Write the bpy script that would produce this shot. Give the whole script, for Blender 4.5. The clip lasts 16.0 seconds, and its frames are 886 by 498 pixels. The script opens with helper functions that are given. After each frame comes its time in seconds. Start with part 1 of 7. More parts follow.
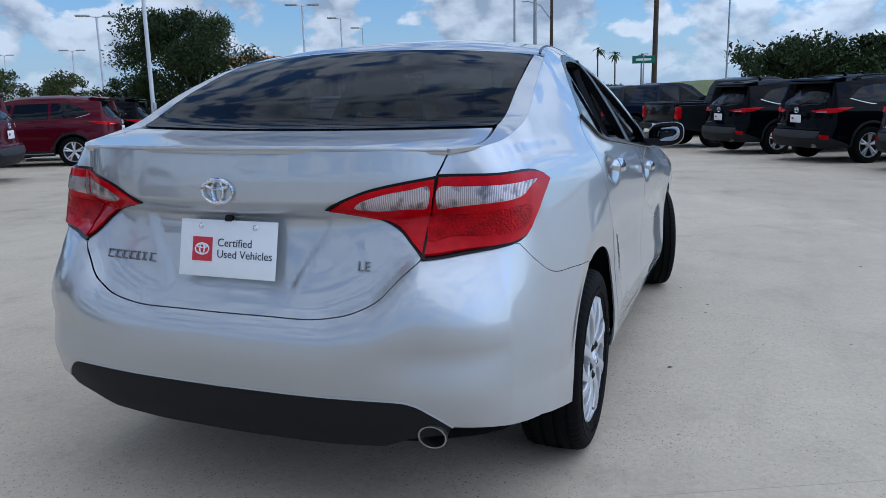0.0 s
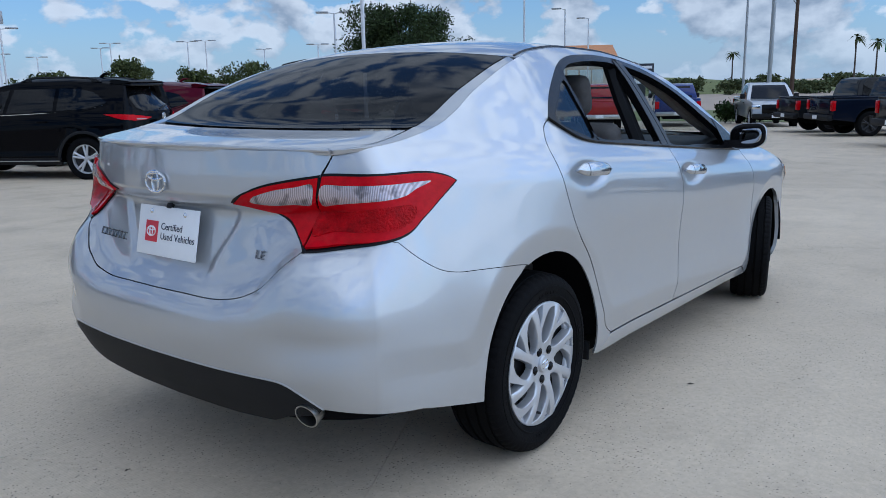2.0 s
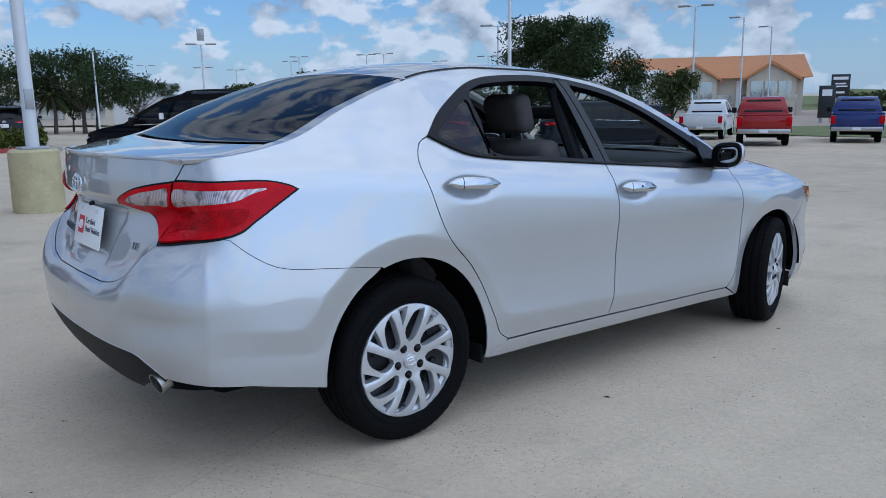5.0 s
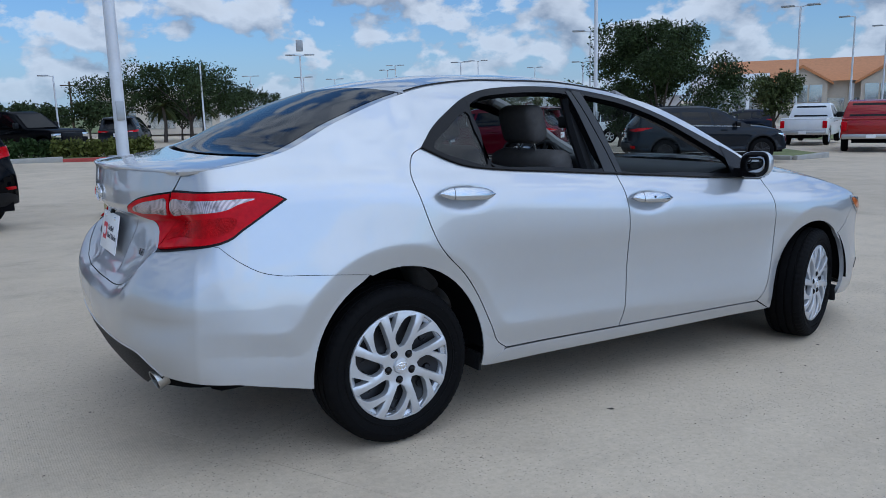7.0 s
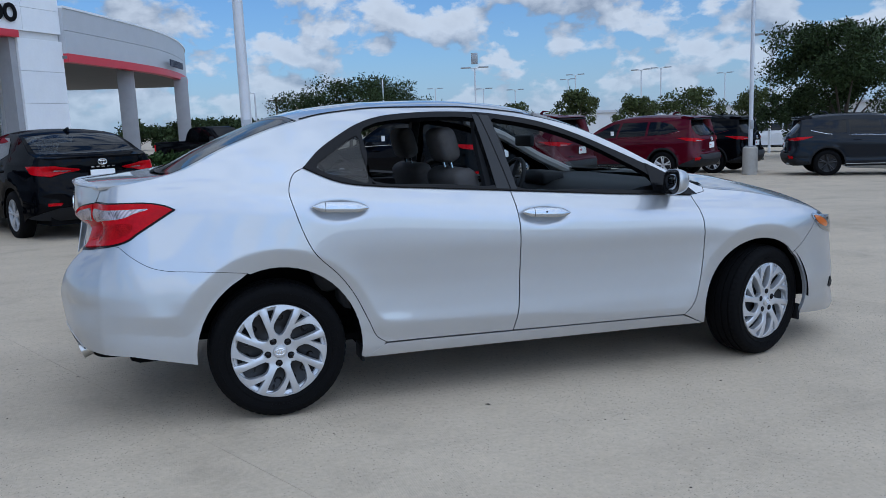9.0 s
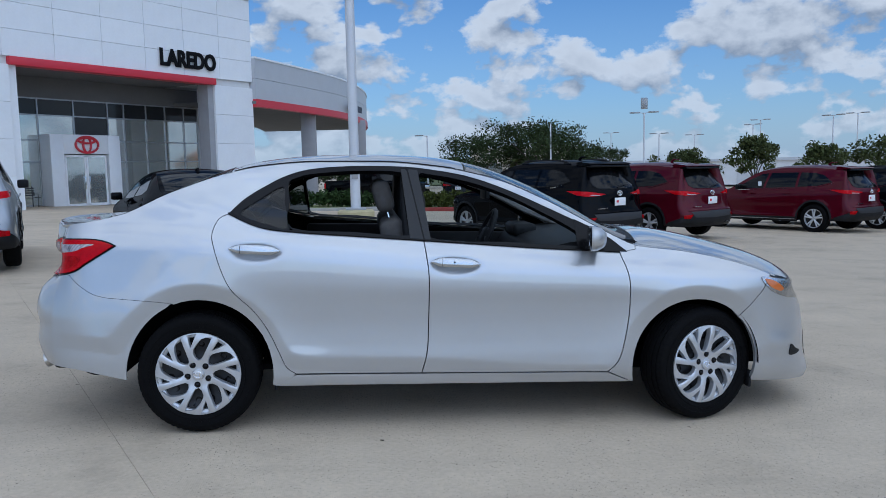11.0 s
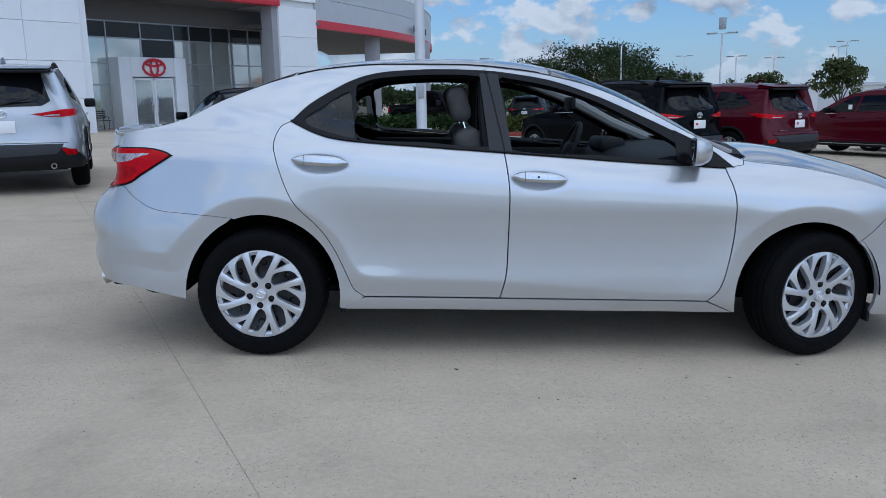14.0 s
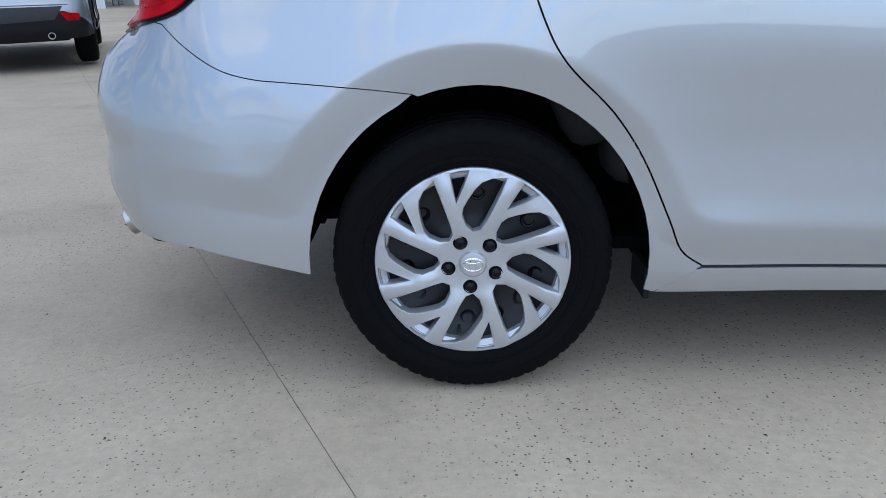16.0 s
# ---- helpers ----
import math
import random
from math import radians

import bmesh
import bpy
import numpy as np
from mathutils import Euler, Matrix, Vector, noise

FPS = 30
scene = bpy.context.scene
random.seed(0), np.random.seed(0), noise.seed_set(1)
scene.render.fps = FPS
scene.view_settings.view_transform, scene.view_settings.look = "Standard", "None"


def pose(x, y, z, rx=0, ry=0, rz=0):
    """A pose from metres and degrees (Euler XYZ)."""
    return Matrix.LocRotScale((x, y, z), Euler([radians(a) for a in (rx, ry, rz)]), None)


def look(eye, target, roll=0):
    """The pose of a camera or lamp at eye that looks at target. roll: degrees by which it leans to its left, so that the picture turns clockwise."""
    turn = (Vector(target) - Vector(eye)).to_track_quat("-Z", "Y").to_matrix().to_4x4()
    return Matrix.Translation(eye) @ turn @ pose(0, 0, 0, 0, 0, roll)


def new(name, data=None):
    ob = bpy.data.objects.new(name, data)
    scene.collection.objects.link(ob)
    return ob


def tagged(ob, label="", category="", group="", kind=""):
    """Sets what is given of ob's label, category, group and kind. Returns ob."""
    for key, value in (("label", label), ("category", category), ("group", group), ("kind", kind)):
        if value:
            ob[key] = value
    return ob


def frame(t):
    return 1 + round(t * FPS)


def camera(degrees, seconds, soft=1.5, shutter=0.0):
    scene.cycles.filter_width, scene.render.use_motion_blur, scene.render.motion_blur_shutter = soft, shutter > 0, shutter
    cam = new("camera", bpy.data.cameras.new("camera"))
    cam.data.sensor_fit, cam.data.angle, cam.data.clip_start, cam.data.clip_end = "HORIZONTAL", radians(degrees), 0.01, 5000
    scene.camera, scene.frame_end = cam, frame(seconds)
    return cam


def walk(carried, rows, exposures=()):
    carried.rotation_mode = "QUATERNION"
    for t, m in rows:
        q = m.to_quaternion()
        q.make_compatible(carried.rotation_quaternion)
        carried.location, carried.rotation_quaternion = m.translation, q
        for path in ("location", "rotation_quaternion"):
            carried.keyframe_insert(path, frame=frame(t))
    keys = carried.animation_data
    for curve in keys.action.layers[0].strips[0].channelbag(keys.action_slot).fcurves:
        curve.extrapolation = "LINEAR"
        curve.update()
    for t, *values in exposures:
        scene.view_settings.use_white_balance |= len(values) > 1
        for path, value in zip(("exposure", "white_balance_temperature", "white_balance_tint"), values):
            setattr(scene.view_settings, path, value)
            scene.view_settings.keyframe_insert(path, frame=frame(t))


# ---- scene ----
cam = camera(59.0, 16.0, soft=0.65)
PATH = [
    (0, (-2.578, -1.289, 1.242), (-0.748, -0.590, 0.839), -1.2),
    (0.5, (-2.405, -1.662, 1.236), (-0.671, -0.754, 0.825), -0.8),
    (1, (-2.281, -1.925, 1.245), (-0.636, -0.867, 0.831), -0.8),
    (1.5, (-2.221, -2.107, 1.258), (-0.636, -0.960, 0.843), -0.8),
    (2, (-2.218, -2.132, 1.263), (-0.665, -0.941, 0.848), -1.1),
    (2.5, (-2.211, -2.127, 1.262), (-0.678, -0.911, 0.849), -1.2),
    (3, (-2.207, -2.126, 1.261), (-0.699, -0.879, 0.850), -1.2),
    (3.5, (-2.165, -2.197, 1.257), (-0.700, -0.898, 0.848), -1.1),
    (4, (-2.027, -2.546, 1.280), (-0.627, -1.176, 0.877), -1.1),
    (4.2, (-1.955, -2.677, 1.274), (-0.584, -1.276, 0.874), -1.1),
    (6.3, (-1.411, -3.358, 1.289), (-0.300, -1.734, 0.928), -1.1),
    (6.5, (-1.407, -3.360, 1.291), (-0.309, -1.727, 0.929), -1.3),
    (7, (-1.395, -3.370, 1.292), (-0.336, -1.712, 0.932), -1.5),
    (7.5, (-1.322, -3.437, 1.288), (-0.322, -1.742, 0.931), -1.8),
    (8, (-1.087, -3.753, 1.309), (-0.181, -2.005, 0.958), -2.1),
    (8.5, (-0.743, -4.033, 1.308), (0.037, -2.223, 0.970), -2.3),
    (9, (-0.377, -4.360, 1.318), (0.256, -2.490, 0.996), -2.3),
    (9.2, (-0.234, -4.476, 1.333), (0.343, -2.588, 1.018), -2.1),
    (11.3, (0.977, -4.941, 1.341), (1.135, -2.957, 1.151), -1.4),
    (11.5, (1.008, -4.960, 1.339), (1.147, -2.973, 1.155), -1.6),
    (12, (1.030, -4.970, 1.342), (1.134, -2.980, 1.165), -1.8),
    (12.5, (1.036, -4.968, 1.341), (1.119, -2.978, 1.160), -1.9),
    (13, (1.035, -4.966, 1.341), (1.107, -2.979, 1.128), -1.8),
    (13.5, (1.021, -4.901, 1.317), (1.076, -2.922, 1.038), -1.4),
    (14, (0.832, -4.536, 1.236), (0.864, -2.573, 0.853), -1.1),
    (14.5, (0.584, -4.001, 1.212), (0.554, -2.076, 0.670), -1.2),
    (15, (0.337, -3.431, 1.047), (0.248, -1.514, 0.483), -1.5),
    (15.4, (0.134, -2.993, 0.990), (0.092, -1.087, 0.388), -1.4),
    (15.8, (-0.034, -2.660, 0.895), (-0.009, -0.747, 0.309), -1.3),
    (16, (-0.035, -2.460, 0.923), (-0.060, -0.576, 0.253), -2.2),
]
walk(cam, [(t, look(eye, target, roll)) for t, eye, target, roll in PATH],
     exposures=[(0, 0.20, 5400, 9), (3, 0.16, 5400, 9), (12.8, 0.0, 5450, 9), (14.5, 0.08, 5500, 9), (16, 0.22, 5500, 9)])

# world: a partly cloudy sky, and the sun behind thin cloud
SUN_AZ, SUN_EL = -76.0, 50.0
world = bpy.data.worlds.new("sky")
scene.world = world
world.use_nodes = True
wt = world.node_tree
wt.nodes.clear()


def node(tree, kind, **inputs):
    n = tree.nodes.new(kind)
    for key, value in inputs.items():
        n.inputs[int(key[1:]) if key[0] == "i" and key[1:].isdigit() else key.replace("_", " ")].default_value = value
    return n


def link(tree, a, b):
    tree.links.new(a, b)


def math_node(tree, op, a, b=None, clamp=False):
    n = tree.nodes.new("ShaderNodeMath")
    n.operation, n.use_clamp = op, clamp
    for i, v in enumerate((a, b)):
        if v is None:
            continue
        if isinstance(v, (int, float)):
            n.inputs[i].default_value = v
        else:
            tree.links.new(v, n.inputs[i])
    return n.outputs[0]


def ramp(tree, src, stops):
    n = tree.nodes.new("ShaderNodeValToRGB")
    while len(n.color_ramp.elements) < len(stops):
        n.color_ramp.elements.new(0.5)
    for e, (p, c) in zip(n.color_ramp.elements, stops):
        e.position = p
        e.color = (*c, 1) if isinstance(c, tuple) else (c, c, c, 1)
    tree.links.new(src, n.inputs[0])
    return n.outputs[0]


def mix(tree, fac, a, b, blend="MIX"):
    n = tree.nodes.new("ShaderNodeMix")
    n.data_type, n.blend_type = "RGBA", blend
    for i, v in ((0, fac), (6, a), (7, b)):
        if isinstance(v, (int, float)):
            n.inputs[i].default_value = v
        elif isinstance(v, tuple):
            n.inputs[i].default_value = (*v, 1)
        else:
            tree.links.new(v, n.inputs[i])
    return n.outputs[2]


def build_sky():
    t = wt
    sky = node(t, "ShaderNodeTexSky")
    sky.sky_type, sky.sun_disc = "NISHITA", False
    sky.sun_elevation, sky.sun_rotation = radians(SUN_EL), radians(90 - SUN_AZ)
    sky.air_density, sky.dust_density, sky.ozone_density = 1.0, 0.6, 1.5
    co = node(t, "ShaderNodeTexCoord")
    sep = node(t, "ShaderNodeSeparateXYZ")
    link(t, co.outputs["Generated"], sep.inputs[0])
    up = math_node(t, "MAXIMUM", sep.outputs[2], 0.0)
    # heaped clouds: noise over the dome, flattened, with broad clearings between the heaps
    tall = math_node(t, "MULTIPLY", sep.outputs[2], 1.6)

    def dome(lift, scale, detail, rough=0.54):
        at = node(t, "ShaderNodeCombineXYZ")
        link(t, sep.outputs[0], at.inputs[0]), link(t, sep.outputs[1], at.inputs[1]), link(t, math_node(t, "ADD", tall, lift), at.inputs[2])
        n = node(t, "ShaderNodeTexNoise", Scale=scale, Detail=detail, Roughness=rough, Distortion=0.1)
        link(t, at.outputs[0], n.inputs["Vector"])
        return n.outputs[0]
    low = ramp(t, up, [(0.0, 0.07), (0.10, 0.055), (0.20, 0.015), (0.34, 0.055), (0.55, 0.10), (1.0, 0.10)])
    low = math_node(t, "SUBTRACT", low, 0.02)
    broad = math_node(t, "MULTIPLY", math_node(t, "SUBTRACT", dome(0.7, 3.4, 2.0), 0.5), 0.42)
    low = math_node(t, "ADD", low, broad)

    def heaps(lift, scale, weight):
        """Rounded billows."""
        at = node(t, "ShaderNodeCombineXYZ")
        link(t, sep.outputs[0], at.inputs[0]), link(t, sep.outputs[1], at.inputs[1]), link(t, math_node(t, "ADD", tall, lift), at.inputs[2])
        v = node(t, "ShaderNodeTexVoronoi", Scale=scale)
        v.feature = "SMOOTH_F1"
        link(t, at.outputs[0], v.inputs["Vector"])
        return math_node(t, "MULTIPLY", math_node(t, "SUBTRACT", 0.5, v.outputs["Distance"]), weight)

    def field(lift, detail):
        both_ = math_node(t, "ADD", heaps(lift, 21.0, 0.16), heaps(lift, 55.0, 0.075))
        return math_node(t, "ADD", math_node(t, "ADD", dome(lift, 11.0, detail), both_), low)
    body, above = field(0.0, 12.0), field(0.045, 6.0)
    cover = ramp(t, body, [(0.515, 0.0), (0.545, 0.55), (0.575, 0.95), (0.62, 1.0)])
    lit = math_node(t, "ADD", math_node(t, "MULTIPLY", math_node(t, "SUBTRACT", body, above), 5.0), 0.62, True)
    lit = math_node(t, "MULTIPLY", lit, ramp(t, body, [(0.56, 1.0), (0.72, 0.70)]))
    cloud = mix(t, lit, (3.1, 3.5, 4.1), (7.2, 7.3, 7.4))
    haze = ramp(t, up, [(0.0, 0.75), (0.08, 0.30), (0.20, 0.05), (0.35, 0.0)])
    base = mix(t, haze, mix(t, 1.0, sky.outputs[0], (0.60, 0.83, 1.06), "MULTIPLY"), (4.3, 5.2, 6.2))
    fade = ramp(t, up, [(0.0, 0.35), (0.05, 0.85), (0.12, 1.0)])
    both = mix(t, math_node(t, "MULTIPLY", cover, fade), base, cloud)
    # brighter round the sun, which stands behind the thin cloud
    aim = node(t, "ShaderNodeVectorMath")
    aim.operation = "DOT_PRODUCT"
    link(t, co.outputs["Generated"], aim.inputs[0])
    aim.inputs[1].default_value = (math.cos(radians(SUN_AZ)) * math.cos(radians(SUN_EL)), math.sin(radians(SUN_AZ)) * math.cos(radians(SUN_EL)), math.sin(radians(SUN_EL)))
    near_sun = math_node(t, "MAXIMUM", aim.outputs["Value"], 0.0)
    gain = math_node(t, "ADD", 0.40, math_node(t, "MULTIPLY", math_node(t, "POWER", near_sun, 1.3), 0.34))
    bg = node(t, "ShaderNodeBackground")
    link(t, math_node(t, "MULTIPLY", gain, 0.222), bg.inputs["Strength"])
    link(t, both, bg.inputs[0])
    out = node(t, "ShaderNodeOutputWorld")
    link(t, bg.outputs[0], out.inputs[0])


build_sky()
sun_data = bpy.data.lights.new("sun", "SUN")
sun_data.energy, sun_data.angle, sun_data.color = 0.80, radians(105), (1.0, 0.96, 0.90)
sun = new("sun", sun_data)
sun.matrix_world = look((0, 0, 0), (-math.cos(radians(SUN_AZ)) * math.cos(radians(SUN_EL)), -math.sin(radians(SUN_AZ)) * math.cos(radians(SUN_EL)), -math.sin(radians(SUN_EL))))

# ---- materials ----


def material(name, color, rough=0.5, metal=0.0, grain=0.0, scale=8.0, bump=0.0, bump_scale=60.0, coat=0.0, vary=0.0, spec=0.5, rough_vary=0.0, transmission=0.0, alpha=1.0):
    """A painted or plain surface with two scales of variation, a fine relief and, for loose pieces, a random tone each."""
    m = bpy.data.materials.new(name)
    m.use_nodes = True
    t = m.node_tree
    b = t.nodes["Principled BSDF"]
    b.inputs["Roughness"].default_value, b.inputs["Metallic"].default_value = rough, metal
    b.inputs["Coat Weight"].default_value, b.inputs["Coat Roughness"].default_value = coat, 0.03
    b.inputs["Specular IOR Level"].default_value = spec
    b.inputs["Transmission Weight"].default_value, b.inputs["Alpha"].default_value = transmission, alpha
    b.inputs["Base Color"].default_value = (*color, 1)
    co = node(t, "ShaderNodeTexCoord")
    if grain or vary:
        n1 = node(t, "ShaderNodeTexNoise", Scale=scale, Detail=6.0, Roughness=0.6)
        n2 = node(t, "ShaderNodeTexNoise", Scale=scale * 9, Detail=3.0)
        link(t, co.outputs["Object"], n1.inputs["Vector"]), link(t, co.outputs["Object"], n2.inputs["Vector"])
        both = math_node(t, "ADD", math_node(t, "MULTIPLY", n1.outputs[0], 0.7), math_node(t, "MULTIPLY", n2.outputs[0], 0.3))
        tone = ramp(t, both, [(0.3, 1.0 - grain), (0.7, 1.0 + grain * 0.6)])
        col = mix(t, 1.0, color, tone, "MULTIPLY")
        if vary:
            info = node(t, "ShaderNodeObjectInfo")
            col = mix(t, 1.0, col, ramp(t, info.outputs["Random"], [(0, 1 - vary), (1, 1 + vary)]), "MULTIPLY")
        link(t, col, b.inputs["Base Color"])
        if rough_vary:
            link(t, math_node(t, "ADD", math_node(t, "MULTIPLY", both, rough_vary), rough - rough_vary / 2), b.inputs["Roughness"])
    if bump:
        n3 = node(t, "ShaderNodeTexNoise", Scale=bump_scale, Detail=4.0)
        link(t, co.outputs["Object"], n3.inputs["Vector"])
        bp = node(t, "ShaderNodeBump", Strength=bump, Distance=0.01)
        link(t, n3.outputs[0], bp.inputs["Height"]), link(t, bp.outputs[0], b.inputs["Normal"])
    return m


def glass(name, tint, clear, rough=0.0, ior=1.52, graze=1.0):
    """A thin pane: a share of it lets tinted light straight through, and it mirrors as glass does."""
    m = bpy.data.materials.new(name)
    m.use_nodes = True
    t = m.node_tree
    t.nodes.clear()
    tr, gl, df = node(t, "ShaderNodeBsdfTransparent", Color=(*tint, 1)), node(t, "ShaderNodeBsdfGlossy", Roughness=rough), node(t, "ShaderNodeBsdfDiffuse", Color=(0.005, 0.0055, 0.0065, 1))
    lw = node(t, "ShaderNodeLayerWeight", Blend=0.5)
    f0 = ((ior - 1) / (ior + 1)) ** 2
    fres = math_node(t, "ADD", math_node(t, "MULTIPLY", math_node(t, "POWER", lw.outputs["Facing"], 5.0), (1 - f0) * graze), f0)
    s1, s2 = node(t, "ShaderNodeMixShader", i0=clear), node(t, "ShaderNodeMixShader")
    link(t, df.outputs[0], s1.inputs[1]), link(t, tr.outputs[0], s1.inputs[2])
    link(t, fres, s2.inputs[0]), link(t, s1.outputs[0], s2.inputs[1]), link(t, gl.outputs[0], s2.inputs[2])
    out = node(t, "ShaderNodeOutputMaterial")
    link(t, s2.outputs[0], out.inputs[0])
    return m


def paint(name, color, metal=0.0, rough=0.35, flake=0.06, spec=0.0, coat=1.0, coat_ior=1.5):
    m = material(name, color, rough, metal, flake, 3.0, coat=coat, spec=spec)
    m.node_tree.nodes["Principled BSDF"].inputs["Coat IOR"].default_value = coat_ior
    return m


def fluted(name, color):
    """A clear lens over a bright ribbed reflector, the shade between its ribs put into the colour."""
    m = material(name, color, 0.14, 0.6, spec=0.3)
    t = m.node_tree
    b = t.nodes["Principled BSDF"]
    co = node(t, "ShaderNodeTexCoord")
    wave = node(t, "ShaderNodeTexWave", Scale=62.0, Distortion=0.3, Detail=1.0)
    wave.bands_direction = "Y"
    rows = node(t, "ShaderNodeTexNoise", Scale=26.0, Detail=2.0)
    link(t, co.outputs["Object"], wave.inputs["Vector"]), link(t, co.outputs["Object"], rows.inputs["Vector"])
    # rib hollows shaded in the colour as well as in relief, plus darker patches
    both = math_node(t, "MULTIPLY", ramp(t, wave.outputs[0], [(0.2, 0.62), (0.7, 1.0)]), ramp(t, rows.outputs[0], [(0.36, 0.42), (0.50, 1.0)]))
    link(t, mix(t, 1.0, color, both, "MULTIPLY"), b.inputs["Base Color"])
    bp = node(t, "ShaderNodeBump", Strength=0.5, Distance=0.004)
    link(t, both, bp.inputs["Height"]), link(t, bp.outputs[0], b.inputs["Normal"])
    return m


M = {}
M["silver"] = paint("silver_paint", (0.475, 0.488, 0.505), 0.68, 0.38, 0.02, coat_ior=2.0)
M["silver_bar"] = paint("bright_silver_paint", (0.50, 0.525, 0.555), 0.9, 0.16, 0.02)
M["silver_suv"] = paint("silver_blue_paint", (0.43, 0.45, 0.475), 0.65, 0.38)
M["red"] = paint("dark_red_paint", (0.075, 0.003, 0.010), 0.3, 0.35, coat=0.45)
M["black"] = paint("black_paint", (0.0015, 0.0018, 0.003), 0.0, 0.3, coat=0.2)
M["navy"] = paint("dark_blue_paint", (0.005, 0.008, 0.018), 0.1, 0.35, coat=0.35)
M["slate"] = paint("slate_blue_paint", (0.009, 0.012, 0.017), 0.2, 0.35, coat=0.45)
M["blue"] = paint("blue_paint", (0.02, 0.035, 0.16), 0.2, 0.35)
M["grey"] = paint("grey_paint", (0.012, 0.0135, 0.016), 0.2, 0.35, coat=0.4)
M["white"] = paint("white_paint", (0.72, 0.73, 0.74), 0.0, 0.35)
M["bright_red"] = paint("red_paint", (0.30, 0.012, 0.012), 0.1, 0.35)
M["plastic"] = material("black_plastic", (0.008, 0.0085, 0.010), 0.6, 0, 0.1, 20, 0.15, 300, spec=0.25)
M["gloss_black"] = material("gloss_black_trim", (0.004, 0.004, 0.005), 0.25, 0, 0.05, 10, spec=0.2)
M["frame_grey"] = material("pillar_film", (0.017, 0.0175, 0.019), 0.40, 0, 0.05, 10, spec=0.35)
M["under"] = material("dark_underbody", (0.005, 0.005, 0.0055), 0.95, 0, 0.1, 10, spec=0.05)
M["rubber"] = material("tyre_rubber", (0.0035, 0.0035, 0.004), 0.75, 0, 0.25, 30, 0.2, 160, spec=0.10)
M["cap_silver"] = material("wheel_cover_silver", (0.57, 0.58, 0.60), 0.34, 0.6, 0.05, 20)
M["steel_dark"] = material("black_steel_wheel", (0.015, 0.015, 0.017), 0.42, 0.0, 0.3, 20, spec=0.4)
M["chrome"] = material("chrome", (0.82, 0.83, 0.85), 0.09, 1.0)
M["dark_chrome"] = material("dark_chrome", (0.22, 0.22, 0.23), 0.15, 1.0)
M["rub_grey"] = material("grey_bumper_plastic", (0.035, 0.036, 0.039), 0.6, 0, 0.1, 20, 0.1, 200, spec=0.3)
M["steel"] = material("brushed_steel", (0.50, 0.49, 0.47), 0.32, 1.0, 0.15, 30)
M["lamp_red"] = material("red_lens", (0.47, 0.0012, 0.006), 0.05, 0, 0.3, 40, coat=0.06, spec=0.10)
M["lamp_dark_red"] = material("deep_red_lens", (0.40, 0.001, 0.004), 0.08, 0, 0.7, 30, 0.5, 140, coat=0.0, spec=0.10)
M["lamp_clear"] = fluted("clear_lens", (0.58, 0.49, 0.50))
M["mirror"] = material("mirror_glass", (0.40, 0.42, 0.45), 0.02, 1.0)
M["headlight"] = material("headlight_inside", (0.45, 0.47, 0.50), 0.12, 1.0, 0.5, 30, 0.4, 60, coat=0.6)
M["amber"] = material("amber_lens", (0.60, 0.15, 0.025), 0.2, 0, 0.2, 40, coat=1.0)
M["plate"] = material("plate_white", (0.82, 0.82, 0.82), 0.35, 0, 0.03, 20)
M["ink"] = material("dark_ink", (0.03, 0.035, 0.06), 0.5)
M["sign_red"] = material("sign_red", (0.55, 0.025, 0.045), 0.4)
M["glass_dark"] = glass("privacy_glass", (0.30, 0.33, 0.36), 0.14, 0.0, 1.42)
M["glass_rear"] = glass("rear_privacy_glass", (0.30, 0.33, 0.36), 0.12, 0.04, 1.15, 0.7)
M["glass_quarter"] = glass("tinted_quarter_glass", (0.42, 0.46, 0.48), 0.6)
M["glass_tint"] = glass("tinted_glass", (0.74, 0.79, 0.80), 0.92)
M["glass_clear"] = glass("clear_glass", (0.86, 0.92, 0.90), 0.97)
M["seat"] = material("grey_cloth", (0.085, 0.080, 0.077), 0.95, 0, 0.2, 40, 0.3, 500)
M["dash"] = material("black_dashboard", (0.010, 0.0105, 0.012), 0.6, 0, 0.1, 20, spec=0.2)
M["liner"] = material("grey_headliner", (0.28, 0.27, 0.26), 0.95, 0, 0.1, 20)

# ---- geometry helpers ----


def smooth(a, b, x):
    t = np.clip((np.asarray(x, float) - a) / (b - a), 0, 1)
    return t * t * (3 - 2 * t)


class Curve:
    """A smooth curve through (x, y) pairs that never overshoots."""

    def __init__(self, *pairs):
        self.x, self.y = np.array(pairs, float).T
        h, d = np.diff(self.x), np.diff(self.y) / np.diff(self.x)
        m = np.zeros(len(self.x))
        m[0], m[-1] = d[0], d[-1]
        for i in range(1, len(d)):
            if d[i - 1] * d[i] > 0:
                w1, w2 = 2 * h[i] + h[i - 1], h[i] + 2 * h[i - 1]
                m[i] = (w1 + w2) / (w1 / d[i - 1] + w2 / d[i])
        self.m, self.h = m, h

    def __call__(self, x):
        x = np.clip(np.asarray(x, float), self.x[0], self.x[-1])
        i = np.clip(np.searchsorted(self.x, x) - 1, 0, len(self.h) - 1)
        h, t = self.h[i], (x - self.x[i]) / self.h[i]
        return ((1 + 2 * t) * (1 - t) ** 2 * self.y[i] + t * (1 - t) ** 2 * h * self.m[i] + t * t * (3 - 2 * t) * self.y[i + 1] + t * t * (t - 1) * h * self.m[i + 1])


